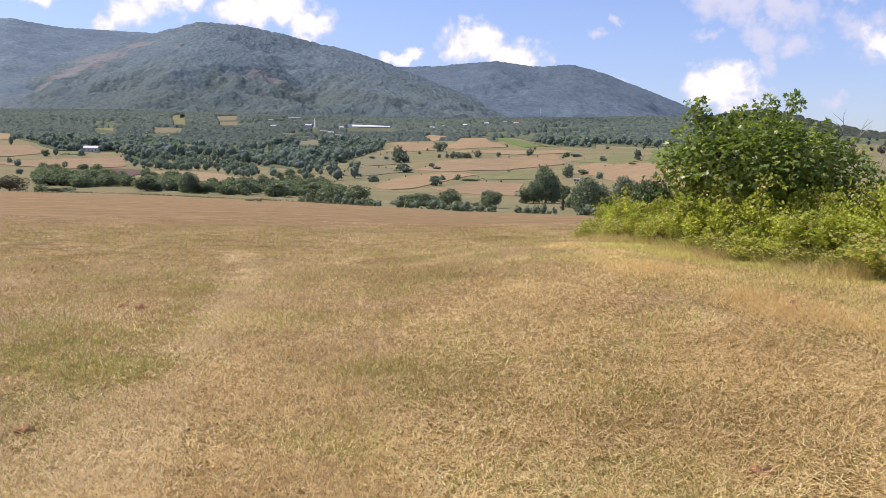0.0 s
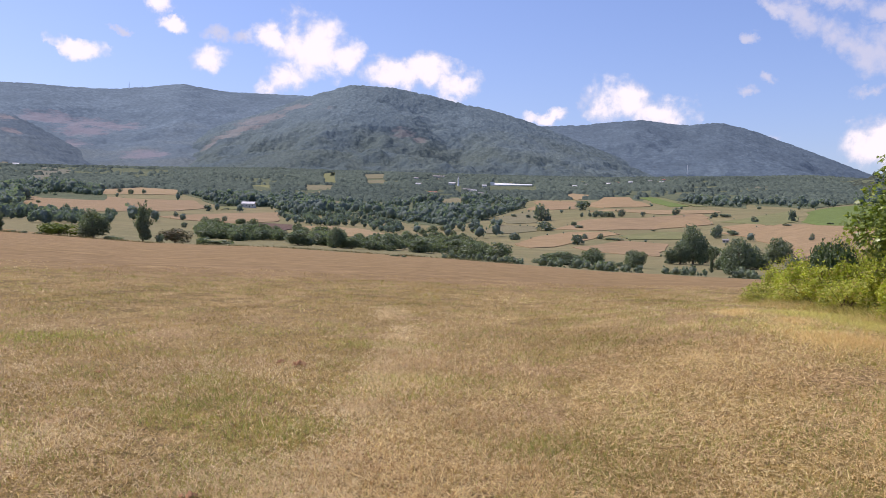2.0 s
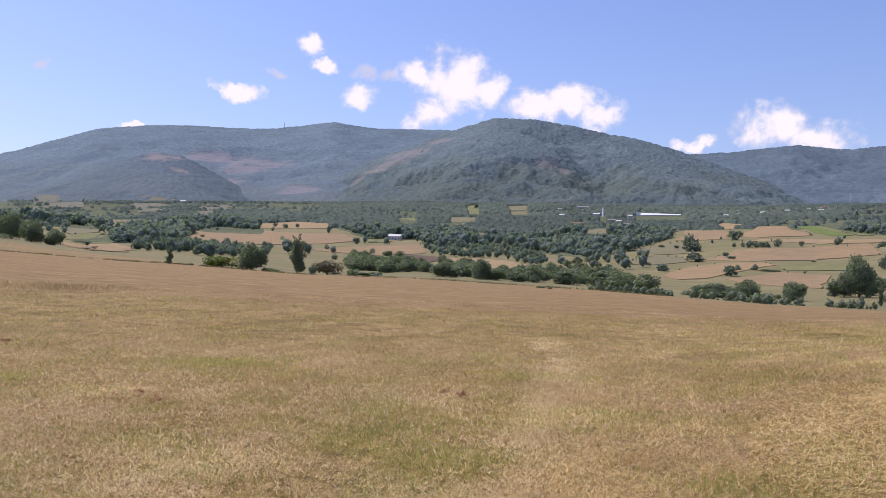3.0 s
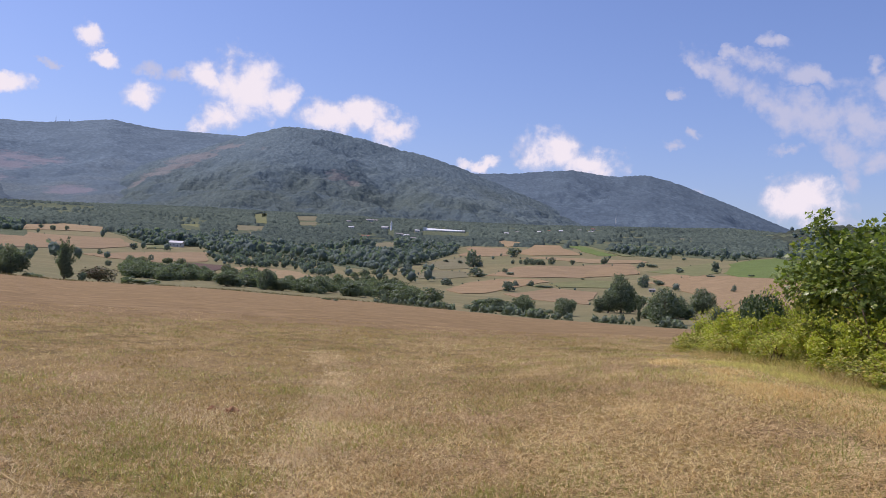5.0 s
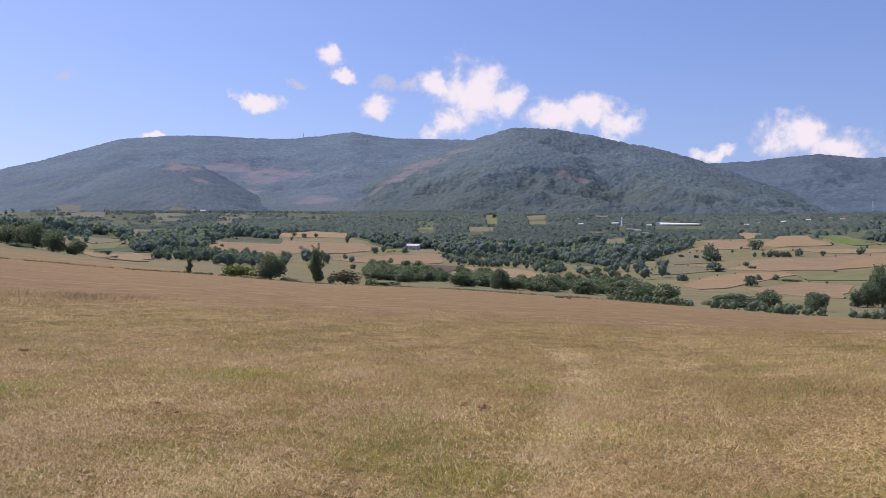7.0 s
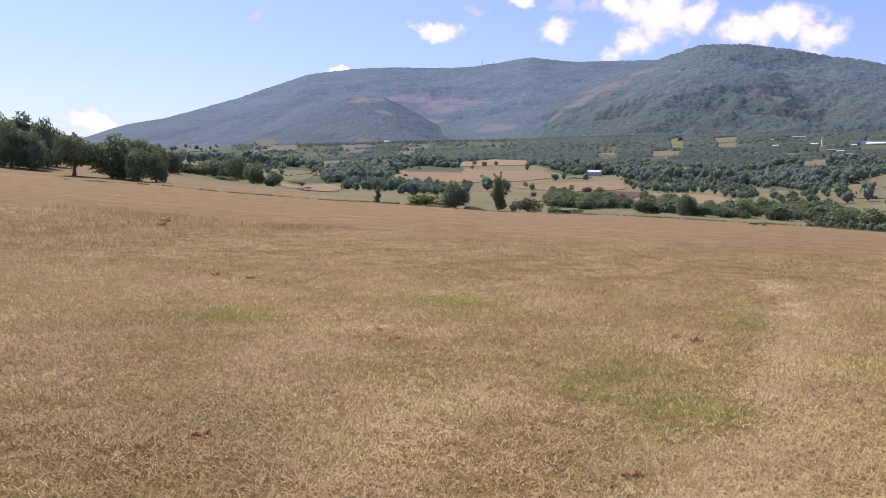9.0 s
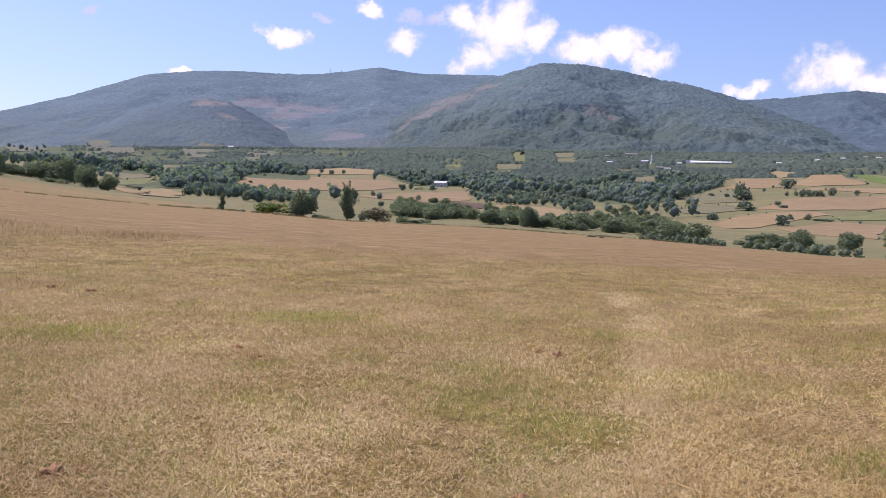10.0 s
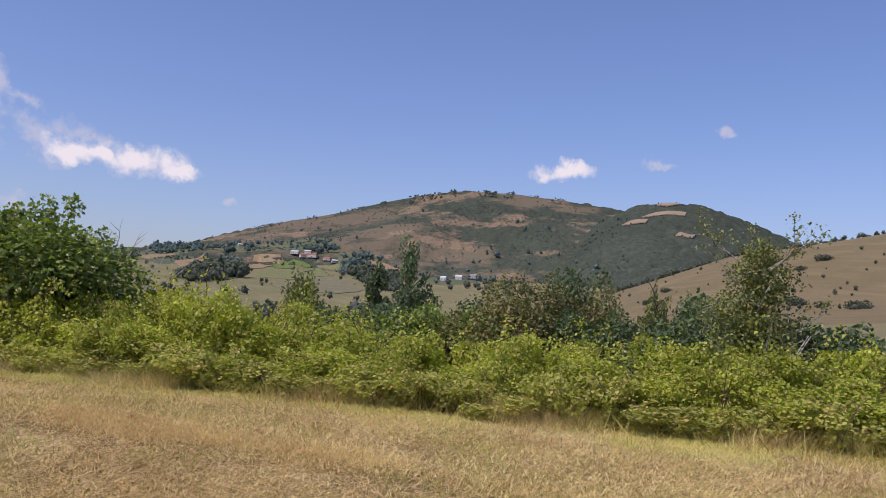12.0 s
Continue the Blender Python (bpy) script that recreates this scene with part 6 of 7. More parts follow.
def fig_tree(x, y, h, w):
    r = np.random.default_rng(91)
    tree = new("fig_tree")
    tree.location = (x, y, ground(x, y) - 0.05)
    wood = []
    for k in range(7):
        a = k * 0.9 + 0.3
        s = np.linspace(0, 1, 6)
        bend = np.stack([np.cos(a) * w * 0.28 * s**1.2, np.sin(a) * w * 0.28 * s**1.2, h * 0.66 * s * (1 - 0.25 * s * (k % 2))], 1) + r.normal(0, 0.04, (6, 3)) * s[:, None]
        wood.append(limb(bend, 0.045 * (1.15 - 0.8 * s), 6))
    lobes = [(0, 0, 0.60 * h, 0.36 * w, 0.30 * h), (-0.24 * w, 0.02, 0.68 * h, 0.20 * w, 0.24 * h), (0.22 * w, 0.0, 0.58 * h, 0.26 * w, 0.22 * h), (0.02 * w, -0.1, 0.72 * h, 0.2 * w, 0.2 * h),
             (-0.34 * w, 0.05, 0.56 * h, 0.15 * w, 0.18 * h), (0.38 * w, 0.1, 0.52 * h, 0.18 * w, 0.17 * h), (-0.1 * w, -0.1, 0.58 * h, 0.3 * w, 0.22 * h), (-0.31 * w, 0, 0.94 * h, 0.075 * w, 0.10 * h),
             (-0.10 * w, 0, 0.90 * h, 0.07 * w, 0.08 * h), (0.02 * w, 0, 0.96 * h, 0.07 * w, 0.09 * h), (0.15 * w, 0.1, 0.99 * h, 0.06 * w, 0.07 * h), (0.30 * w, 0.1, 0.80 * h, 0.06 * w, 0.08 * h), (-0.45 * w, 0, 0.62 * h, 0.07 * w, 0.09 * h), (-0.2 * w, 0.2, 0.8 * h, 0.12 * w, 0.12 * h)]
    pts, out = crown_points(r, 10500, lobes, 0.45)
    tufts = [l for l in lobes if l[4] < 0.11 * h]
    more, away = crown_points(r, 75 * len(tufts), tufts, 0.8)
    pts, out = np.concatenate([pts, more]), np.concatenate([out, away])
    shoots = [limb([(tx * 0.6, ty, 0.6 * h), (tx * 0.85, ty, tz - 0.12 * h), (tx, ty, tz)], [0.016, 0.011, 0.006], 5) for tx, ty, tz, _, _ in tufts]
    child("trunk", fast_mesh("trunk", *join_arrays(wood + shoots), BARK_GREY, True), tree, "grey many-stemmed trunk")
    child("crown", fast_mesh("crown", *fig_leaves(pts, 0.096, r, out), LEAF_FIG), tree, "broad dark green hand-shaped leaves")
    for k, (dx, dz, lean) in enumerate(((0.36, 0.74, 0.1), (0.42, 0.70, 0.35), (0.52, 0.56, 0.5), (0.56, 0.52, 0.9))):
        s = np.linspace(0, 1, 6)
        line = np.array([dx * w, 0.1, dz * h]) + np.stack([lean * 0.5 * s, 0.05 * np.sin(s * 5 + k), 0.5 * s * (1 - 0.4 * lean)], 1) + r.normal(0, 0.012, (6, 3))
        bits = [limb(line, 0.007 * (1.2 - s), 4)]
        for q in (0.45, 0.7):
            o = line[int(q * 5)]
            bits.append(limb(o + np.outer(np.linspace(0, 1, 3), [0.16 * (1 if k % 2 else -1), 0.05, 0.15]), [0.006, 0.004, 0.002], 4))
        child("dead_branch", fast_mesh("dead_branch", *join_arrays(bits), DEADWOOD, True), tree, "bare bleached dead branch")
    tree.rotation_euler = (0, 0, radians(-24))
    return tagged(tree, "spreading fig tree with broad leaves behind the hedge", "tree")


fig_tree(5.8, 13.2, 2.46, 3.25)

PLANTS = {"blue": ("sapling", "column", 7000, LEAF_GREY, "upright grey-green sapling rising behind the hedge", 0.062), "olive": ("shrub", "airy", 5200, LEAF_OLIVE, "loose olive-green shrub with thin brownish twigs", 0.055),
          "red": ("shrub", "shrub", 6500, LEAF_PLUM, "rusty red-brown plum thicket behind the hedge", 0.055), "dark": ("shrub", "shrub", 5200, LEAF_GREY, "dark green leafy shrub behind the hedge", 0.065),
          "bright": ("shrub", "shrub", 3200, LEAF_FIG, "fresh green shrub behind the hedge", 0.065), "cone": ("sapling", "column", 5000, LEAF_GREY, "slim dark sapling standing behind the hedge", 0.055)}
BEHIND = [
    ("blue", 11.58, 10.63, 2.34, 1.25), ("blue", 11.58, 11.39, 1.86, 0.9), ("olive", 9.62, 11.23, 1.79, 1.2), ("red", 10.82, 7.47, 1.9, 1.7),
    ("red", 10.3, 7.9, 1.6, 1.5), ("dark", 12.09, 7.29, 2.4, 1.3), ("bright", 10.28, 8.6, 1.46, 1.0), ("olive", 11.72, 5.80, 1.91, 0.6),
    ("dark", 11.98, 5.19, 1.80, 1.1), ("dark", 9.31, 10.14, 1.15, 0.9), ("dark", 10.40, 9.2, 1.35, 0.9), ("dark", 5.2, 17.6, 1.54, 0.8),
    ("cone", 6.9, 20.0, 2.12, 0.75), ("olive", 10.5, 12.4, 1.75, 1.2), ("dark", 12.4, 9.3, 1.6, 1.4), ("dark", 10.9, 6.4, 1.35, 1.3), ("dark", 10.9, 4.9, 1.3, 1.2),
    ("dark", 10.6, 10.0, 1.4, 1.3), ("red", 11.3, 6.9, 2.0, 1.5), ("olive", 11.0, 5.4, 1.6, 1.0), ("bright", 9.6, 8.9, 1.3, 1.1), ("dark", 11.4, 3.2, 1.4, 1.4),
]
for i, (kind, x, y, h, w) in enumerate(BEHIND):
    name, shape, count, mat, label, card = PLANTS[kind]
    t = make_tree(name, shape, count, card / (0.5 * (h + w)) * 1.05, mat, 300 + i, label, "shrub" if name == "shrub" else "tree")
    t.matrix_world = Matrix.Translation((x, y, ground(x, y) - 0.05)) @ Matrix.Rotation(i * 1.7, 4, "Z") @ Matrix.Diagonal((w * 1.25, w * 1.25, h * 1.05, 1))


def wild_pear(x, y, h, w):
    """A thorny wild pear with upright boughs and long leafy shoots that stand out against the sky."""
    r = np.random.default_rng(118)
    tree = new("wild_pear")
    tree.location = (x, y, ground(x, y) - 0.05)
    (wv, wf), tips = limbs(r, h * 0.86, w * 0.52, 16, 0.05, start=0.12, droop=0.05, trunk_to=0.92)
    twigs, along = twig_sprays(r, tips, 46, 0.26 * h)
    child("trunk", fast_mesh("trunk", *join_arrays([(wv, wf), twigs]), BARK_GREY, True), tree, "grey trunk with long thin shoots")
    lobes = [(r.uniform(-0.34, 0.34) * w * (1.1 - z), r.uniform(-0.34, 0.34) * w * (1.1 - z), z * h, r.uniform(0.15, 0.26) * w * (1.15 - 0.5 * z), r.uniform(0.10, 0.15) * h) for z in np.linspace(0.15, 0.88, 23)]
    p, d = crown_points(r, 14000, lobes, 0.6)
    q = np.repeat(along, 16, 0) + r.normal(0, 0.05, (len(along) * 16, 3))
    pts, out = np.concatenate([p, q]), np.concatenate([d, unit(q - [0, 0, 0.4 * h])])
    child("crown", fast_mesh("crown", *leaf_cards(pts, 0.048, r, outward=out, facing=0.6), LEAF_OLIVE), tree)
    for k in range(2):
        s = np.linspace(0, 1, 4)
        child("dead_branch", fast_mesh("dead_branch", *limb(np.array([-0.35 + 0.1 * k, -0.5, 0.75]) + np.outer(s, [0.42, -0.1, 0.36]), 0.012 * (1.2 - s * 0.8), 5), DEADWOOD, True), tree, "bare grey fallen branch")
    return tagged(tree, "wild pear tree with leafy shoots above the hedge", "tree")


wild_pear(10.2, 3.75, 2.35, 1.6)
# bushes on the tan slope beyond the hedge
SLOPE = [(284.9, 92.3, 4.5, 7), (262, 84, 3.5, 6), (240, 70, 3, 5), (236, 74, 3.2, 8), (231, 66, 3.6, 9), (225, 58, 3, 5), (205, 45, 3.6, 6), (300, 84, 3, 5), (318, 82, 4, 6), (330, 60, 3, 4), (295, 130, 3, 4), (270, 125, 3, 4)]
SLOPE_BUSH = [make_tree("shrub", "shrub", 700, 0.12, LEAF_HILL, s, "dark shrub on the dry tan slope", "shrub") for s in (51, 52)]
for i, (x, y, h, w) in enumerate(SLOPE):
    stand(SLOPE_BUSH[i % 2], x, y, h, min(w, 1.5 * h), "shrubs on the dry slope", sink=0.22 * h)
for model in SLOPE_BUSH:
    for o in (*model.children_recursive, model):
        bpy.data.objects.remove(o)

# scrub along the crest and the left flank of the dry slope
slope_rng = np.random.default_rng(64)
slope_spots = []
for k in range(330):
    az = slope_rng.uniform(-88, -62)
    q = slope_rng.normal(455, 16) if k % 3 else slope_rng.uniform(190, 430)
    slope_spots.append((-math.sin(radians(az)) * q, math.cos(radians(az)) * q, slope_rng.uniform(1.2, 3.4) if k % 3 else slope_rng.uniform(0.8, 1.8)))
joined_trees("slope_scrub", slope_spots, slope_rng, "low green scrub along the crest of the dry slope", 40, LEAF_HILL)


# ---- grass, straw and clods ----
def straw_material(name, pale, deep, seed=17.3):
    m, t, s = material(name)
    g = t.nodes.new("ShaderNodeNewGeometry")
    col = blend(t, calc(t, "POWER", g.outputs["Random Per Island"], 0.95), deep, tuple(min(1.0, v * 1.18) for v in pale))
    broad = noise_at(t, g.outputs["Position"], 0.5, 4, 0.6)
    col = blend(t, ramp(t, broad, (0.40, 0.0), (0.65, 0.4)), col, deep)
    wide = noise_at(t, g.outputs["Position"], 0.13, 4, 0.6)
    col = blend(t, ramp(t, wide, (0.44, 0.0), (0.60, 0.45)), col, deep)
    t.links.new(col, s.inputs["Base Color"])
    s.inputs["Roughness"].default_value = 0.6
    s.inputs["Specular IOR Level"].default_value = 0.3
    tr = put(t, "ShaderNodeBsdfTranslucent", {"Color": col})
    mix = put(t, "ShaderNodeMixShader", {1: s.outputs[0], 2: tr.outputs[0]})
    mix.inputs[0].default_value = 0.3
    t.links.new(mix.outputs[0], t.nodes["Material Output"].inputs["Surface"])
    return m


STRAW = straw_material("dry_straw", (1.0, 0.705, 0.345), (0.43, 0.268, 0.108))
GRASS = straw_material("short_dry_grass", (0.70, 0.500, 0.150), (0.200, 0.148, 0.043))
GREEN = straw_material("green_regrowth", (0.54, 0.54, 0.120), (0.27, 0.295, 0.066))
VERGE = straw_material("tall_dry_verge_grass", (0.86, 0.66, 0.30), (0.38, 0.285, 0.10))
CLAY = plain_material("dark_soil", (0.36, 0.185, 0.085), 0.95, 60.0, 0.8)

grass_rng = np.random.default_rng(2024)


def spread(n, r0, r1, a0=-88, a1=74, keep_off_hedge=0.15):
    """Places on the mown field, thick near the standing point and thinner far out."""
    a = np.radians(grass_rng.uniform(a0, a1, n))
    q = np.exp(grass_rng.uniform(math.log(r0), math.log(r1), n))
    x, y = -np.sin(a) * q, np.cos(a) * q
    ok = (hedge_front(y) - x > keep_off_hedge) | (y > 27)
    return x[ok], y[ok], q[ok]


def patchy(x, y, scale, cut, soft=0.25):
    """Keeps more places in some patches than in others."""
    v = np.array([noise.noise((px * scale, py * scale, 7.7)) for px, py in zip(x, y)])
    return grass_rng.random(len(x)) < np.clip((v - cut) / soft + 0.5, 0.12, 1)


def swath(x, y):
    """The mowing swathes: above nought where the straw lies thick."""
    u, v = x * math.cos(radians(8)) + y * math.sin(radians(8)), y * math.cos(radians(8)) - x * math.sin(radians(8))
    return np.array([noise.noise((a * 0.55, b * 0.035, 3.3)) for a, b in zip(u, v)])


def thin(keep, value, lo=0.25):
    return keep & (grass_rng.random(len(value)) < np.clip(0.5 + value * 3.6, lo, 1))


def blades(x, y, q, tall, wide, lean):
    """Single upright blades."""
    n = len(x)
    z = height(x, y)
    h = grass_rng.uniform(0.4, 1.0, n) * tall * (1 + q / 60)
    w = wide * (1 + q / 13)
    a = grass_rng.uniform(0, 2 * np.pi, n)
    tilt = grass_rng.normal(0, lean, (n, 2)) * h[:, None]
    dx, dy = np.cos(a) * w / 2, np.sin(a) * w / 2
    v = np.stack([np.stack([x - dx, y - dy, z - 0.005], 1), np.stack([x + dx, y + dy, z - 0.005], 1), np.stack([x + tilt[:, 0], y + tilt[:, 1], z + h], 1)], 1).reshape(-1, 3)
    return v, np.arange(n * 3).reshape(-1, 3)


def tufty(x, y, lo=0.1):
    """Keeps places in small tufts with gaps between them, wider apart further out."""
    far = _smooth((np.hypot(x, y) - 6) / 14)
    v = drift(x, y, 0.20, 3.0, 3, 0.6) * (1 - far) + drift(x, y, 0.62, 5.0, 3, 0.6) * far
    return grass_rng.random(len(x)) < np.clip((v - 0.5) * 7 + 0.5, lo, 1)


def stalks(x, y, q, long, wide, rise=0.02):
    """Cut straws that lie about on the ground."""
    n = len(x)
    z = height(x, y) + grass_rng.uniform(0.006, 0.03, n)
    a = grass_rng.uniform(0, np.pi, n)
    ln = long * grass_rng.uniform(0.35, 1.2, n) * (1 + q / 60)
    w = 1.5 * wide * (1 + q / 13)
    dx, dy = np.cos(a) * ln / 2, np.sin(a) * ln / 2
    sx, sy = -np.sin(a) * w / 2, np.cos(a) * w / 2
    up = grass_rng.normal(0, rise, n)
    p0, p1 = np.stack([x - dx, y - dy, z - up], 1), np.stack([x + dx, y + dy, z + up], 1)
    s = np.stack([sx, sy, 0 * sx], 1)
    v = np.stack([p0 - s, p0 + s, p1], 1).reshape(-1, 3)
    return v, np.arange(n * 3).reshape(-1, 3)


x, y, q = spread(300000, 3.0, 34)
ok = thin(patchy(x, y, 0.7, -0.05), -swath(x, y), 0.3)
tagged(new("short_grass", fast_mesh("short_grass", *blades(x[ok], y[ok], q[ok], 0.038, 0.0058, 0.9), GRASS)), "short dry yellow-green grass over the mown field", "grass", kind="stuff")
x, y, q = spread(320000, 3.0, 34)
ok = thin(patchy(x, y, 0.9, -0.1), swath(x, y), 0.2)
tagged(new("loose_straw", fast_mesh("loose_straw", *stalks(x[ok], y[ok], q[ok], 0.095, 0.0036), STRAW)), "pale cut straw lying loose on the field", "straw", kind="stuff")
x, y, q = spread(300000, 3.0, 30)
ok = patchy(x * 1.3 + 9, y, 0.8, 0.08, 0.22)
tagged(new("green_regrowth", fast_mesh("green_regrowth", *blades(x[ok], y[ok], q[ok], 0.05, 0.0046, 0.7), GREEN)), "patches of fresh green grass in the stubble", "grass", kind="stuff")

# the same stubble behind and beneath the standing point
for a0, a1, r0, r1 in ((74, 272, 0.5, 14), (-88, 74, 0.5, 3.0)):
    x, y, q = spread(30000, r0, r1, a0, a1)
    tagged(new("short_grass", fast_mesh("short_grass", *blades(x, y, q, 0.045, 0.0042, 0.8), GRASS)), "short dry yellow-green grass over the mown field", "grass", kind="stuff")
    x, y, q = spread(16000, r0, r1, a0, a1)
    tagged(new("loose_straw", fast_mesh("loose_straw", *stalks(x, y, q, 0.085, 0.0034), STRAW)), "pale cut straw lying loose on the field", "straw", kind="stuff")
# finer litter close to the standing point
x, y, q = spread(150000, 3.0, 13)
ok = thin(patchy(x, y, 1.4, -0.1), -swath(x, y), 0.35)
tagged(new("fine_grass", fast_mesh("fine_grass", *blades(x[ok], y[ok], q[ok], 0.04, 0.0042, 0.9), GRASS)), "fine dry grass between the straws", "grass", kind="stuff")
x, y, q = spread(110000, 3.0, 13)
ok = thin(patchy(x, y, 1.4, -0.1), swath(x, y), 0.35)
tagged(new("fine_straw", fast_mesh("fine_straw", *stalks(x[ok], y[ok], q[ok], 0.08, 0.0034), STRAW)), "fine pale chaff strewn over the field", "straw", kind="stuff")

# short chaff and clipped blades that cover the ground near the standing point
x, y, q = spread(620000, 2.8, 26)
ok = thin(tufty(x, y), swath(x, y), 0.55) & ((hedge_front(y) - x > 3.3) | (grass_rng.random(len(x)) < 0.3))
tagged(new("chaff", fast_mesh("chaff", *stalks(x[ok], y[ok], q[ok], 0.055, 0.0036, 0.014), STRAW)), "short pale chaff covering the mown ground", "straw", kind="stuff")
x, y, q = spread(520000, 2.8, 30)
ok = thin(~tufty(x, y), -swath(x, y), 0.5) & ((hedge_front(y) - x > 3.3) | (grass_rng.random(len(x)) < 0.3))
tagged(new("clipped_grass", fast_mesh("clipped_grass", *blades(x[ok], y[ok], q[ok], 0.026, 0.0050, 1.5), GRASS)), "clipped dry grass stubs between the chaff", "grass", kind="stuff")
FLATTENED = straw_material("flattened_straw", (1.0, 0.73, 0.40), (0.50, 0.335, 0.165))
# a curving wheel track of flattened pale straw
n = 30000
y = 3.2 + 15 * grass_rng.uniform(0, 1, n) ** 1.5
x = np.interp(y, [3, 6, 10, 12.5, 16, 24], [-1.15, -1.5, -1.95, -2.35, -3.2, -5.4]) + grass_rng.normal(0, 0.21, n)
keep = thin(np.ones(n, bool), drift(x, y, 1.1, 3.0) - 0.45, 0.15)
x, y = x[keep], y[keep]
tagged(new("straw_track", fast_mesh("straw_track", *stalks(x, y, np.hypot(x, y), 0.07, 0.0040, 0.010), FLATTENED)), "pale straw pressed flat in a wheel track", "straw", kind="stuff")
# pale straw lies thicker on the open side of the track
x, y, q = spread(120000, 2.8, 11, 12, 62)
ok = drift(x, y, 1.3, 12.0) + 0.25 * (grass_rng.random(len(x)) - 0.5) > 0.47
tagged(new("pale_straw", fast_mesh("pale_straw", *stalks(x[ok], y[ok], q[ok], 0.07, 0.0034, 0.014), FLATTENED)), "pale sun-bleached straw strewn thickly on the field", "straw", kind="stuff")
# longer golden stalks thrown over the stubble on the hedge side
n = 64000
x, y = grass_rng.uniform(0.2, 6.5, n), 2.2 + 9 * grass_rng.uniform(0, 1, n) ** 1.4
keep = thin(hedge_front(y) - x > 0.8, drift(x, y, 1.6, 7.0) - 0.5, 0.12)
x, y = x[keep], y[keep]
GOLDEN = straw_material("golden_straw", (1.0, 0.74, 0.36), (0.64, 0.44, 0.185))
tagged(new("strewn_stalks", fast_mesh("strewn_stalks", *stalks(x, y, np.hypot(x, y), 0.14, 0.0034, 0.016), GOLDEN)), "golden stalks strewn over the stubble near the hedge", "straw", kind="stuff")

# green tufts that stand out
gx_, gy_ = [], []
for cx, cy, rad, n in ((-2.05, 6.7, 0.26, 260), (-3.47, 5.2, 0.2, 160), (0.25, 4.3, 0.16, 140), (-1.0, 9.2, 0.3, 200), (-5.6, 6.0, 0.3, 200), (2.6, 7.4, 0.3, 160),
                        (-3.83, 3.95, 0.30, 451), (-4.48, 4.28, 0.31, 466), (-2.05, 6.35, 0.32, 476), (-1.92, 4.71, 0.29, 441), (-7.26, 11.09, 0.44, 621), (-3.17, 6.80, 0.34, 495), (-2.38, 11.89, 0.42, 596), (-4.71, 6.06, 0.34, 498), (-8.96, 8.15, 0.42, 596), (-2.94, 7.45, 0.34, 506), (-1.70, 8.11, 0.35, 512), (-0.02, 6.26, 0.31, 467), (1.00, 3.86, 0.27, 417), (2.01, 5.33, 0.30, 455), (-3.61, 8.34, 0.36, 529), (-1.68, 9.01, 0.36, 531)):
    gx_.append(cx + grass_rng.normal(0, rad, n))
    gy_.append(cy + grass_rng.normal(0, rad * 0.8, n))
x, y = np.concatenate(gx_), np.concatenate(gy_)
tagged(new("green_tufts", fast_mesh("green_tufts", *blades(x, y, np.hypot(x, y), 0.058, 0.006, 0.6), GREEN)), "small bright green grass tufts in the stubble", "grass", kind="stuff")

# the tall dry verge along the hedge
n = 90000
y = grass_rng.uniform(-4, 24.5, n)
off = grass_rng.normal(0.06, 0.40, n)
clumps = np.array([noise.fractal((b * 0.9, o * 1.2, 6.1), 0.8, 2.0, 3) for b, o in zip(y, off)])
stay = grass_rng.random(n) < np.clip(0.35 + clumps * 1.6, 0.06, 1) * np.interp(y, [6, 12], [1, 0.45])
y, off, clumps, n = y[stay], off[stay], clumps[stay], int(stay.sum())
x = hedge_front(y) - 0.15 + off
tall = np.interp(y, [-4, 3, 6, 9, 14, 24], [0.25, 0.26, 0.25, 0.22, 0.19, 0.17]) * np.clip(0.75 + clumps * 1.1, 0.3, 1.3)
v, f = blades(x, y, np.full(n, 9.0), 1.0, 0.0036, 0.5)
rise = (v[2::3, 2] - height(x, y)) * (tall * np.clip(1.0 - np.abs(off) * 0.7, 0.35, 1.0))
v[2::3, 2] = height(x, y) + rise
v[2::3, 0], v[2::3, 1] = x + (v[2::3, 0] - x) * tall * 1.3, y + (v[2::3, 1] - y) * tall * 1.3
tagged(new("verge_grass", fast_mesh("verge_grass", v, f, VERGE)), "tall dry tan grass along the foot of the hedge", "grass", kind="stuff")

# green weeds mixed into the foot of the hedge
n = 30000
y = grass_rng.uniform(-4, 24.5, n)
x = hedge_front(y) + grass_rng.normal(0.28, 0.33, n)
v, f = blades(x, y, np.full(n, 9.0), 1.0, 0.0075, 0.55)
rise = (v[2::3, 2] - height(x, y)) * np.interp(y, [-4, 8, 24], [0.26, 0.24, 0.20]) * grass_rng.uniform(0.4, 1.2, n)
v[2::3, 0], v[2::3, 1], v[2::3, 2] = x + (v[2::3, 0] - x) * 0.4, y + (v[2::3, 1] - y) * 0.4, height(x, y) + rise
tagged(new("verge_weeds", fast_mesh("verge_weeds", v, f, straw_material("green_verge_weeds", (0.56, 0.50, 0.13), (0.27, 0.25, 0.07)))), "green weeds growing at the foot of the hedge", "weeds", kind="stuff")

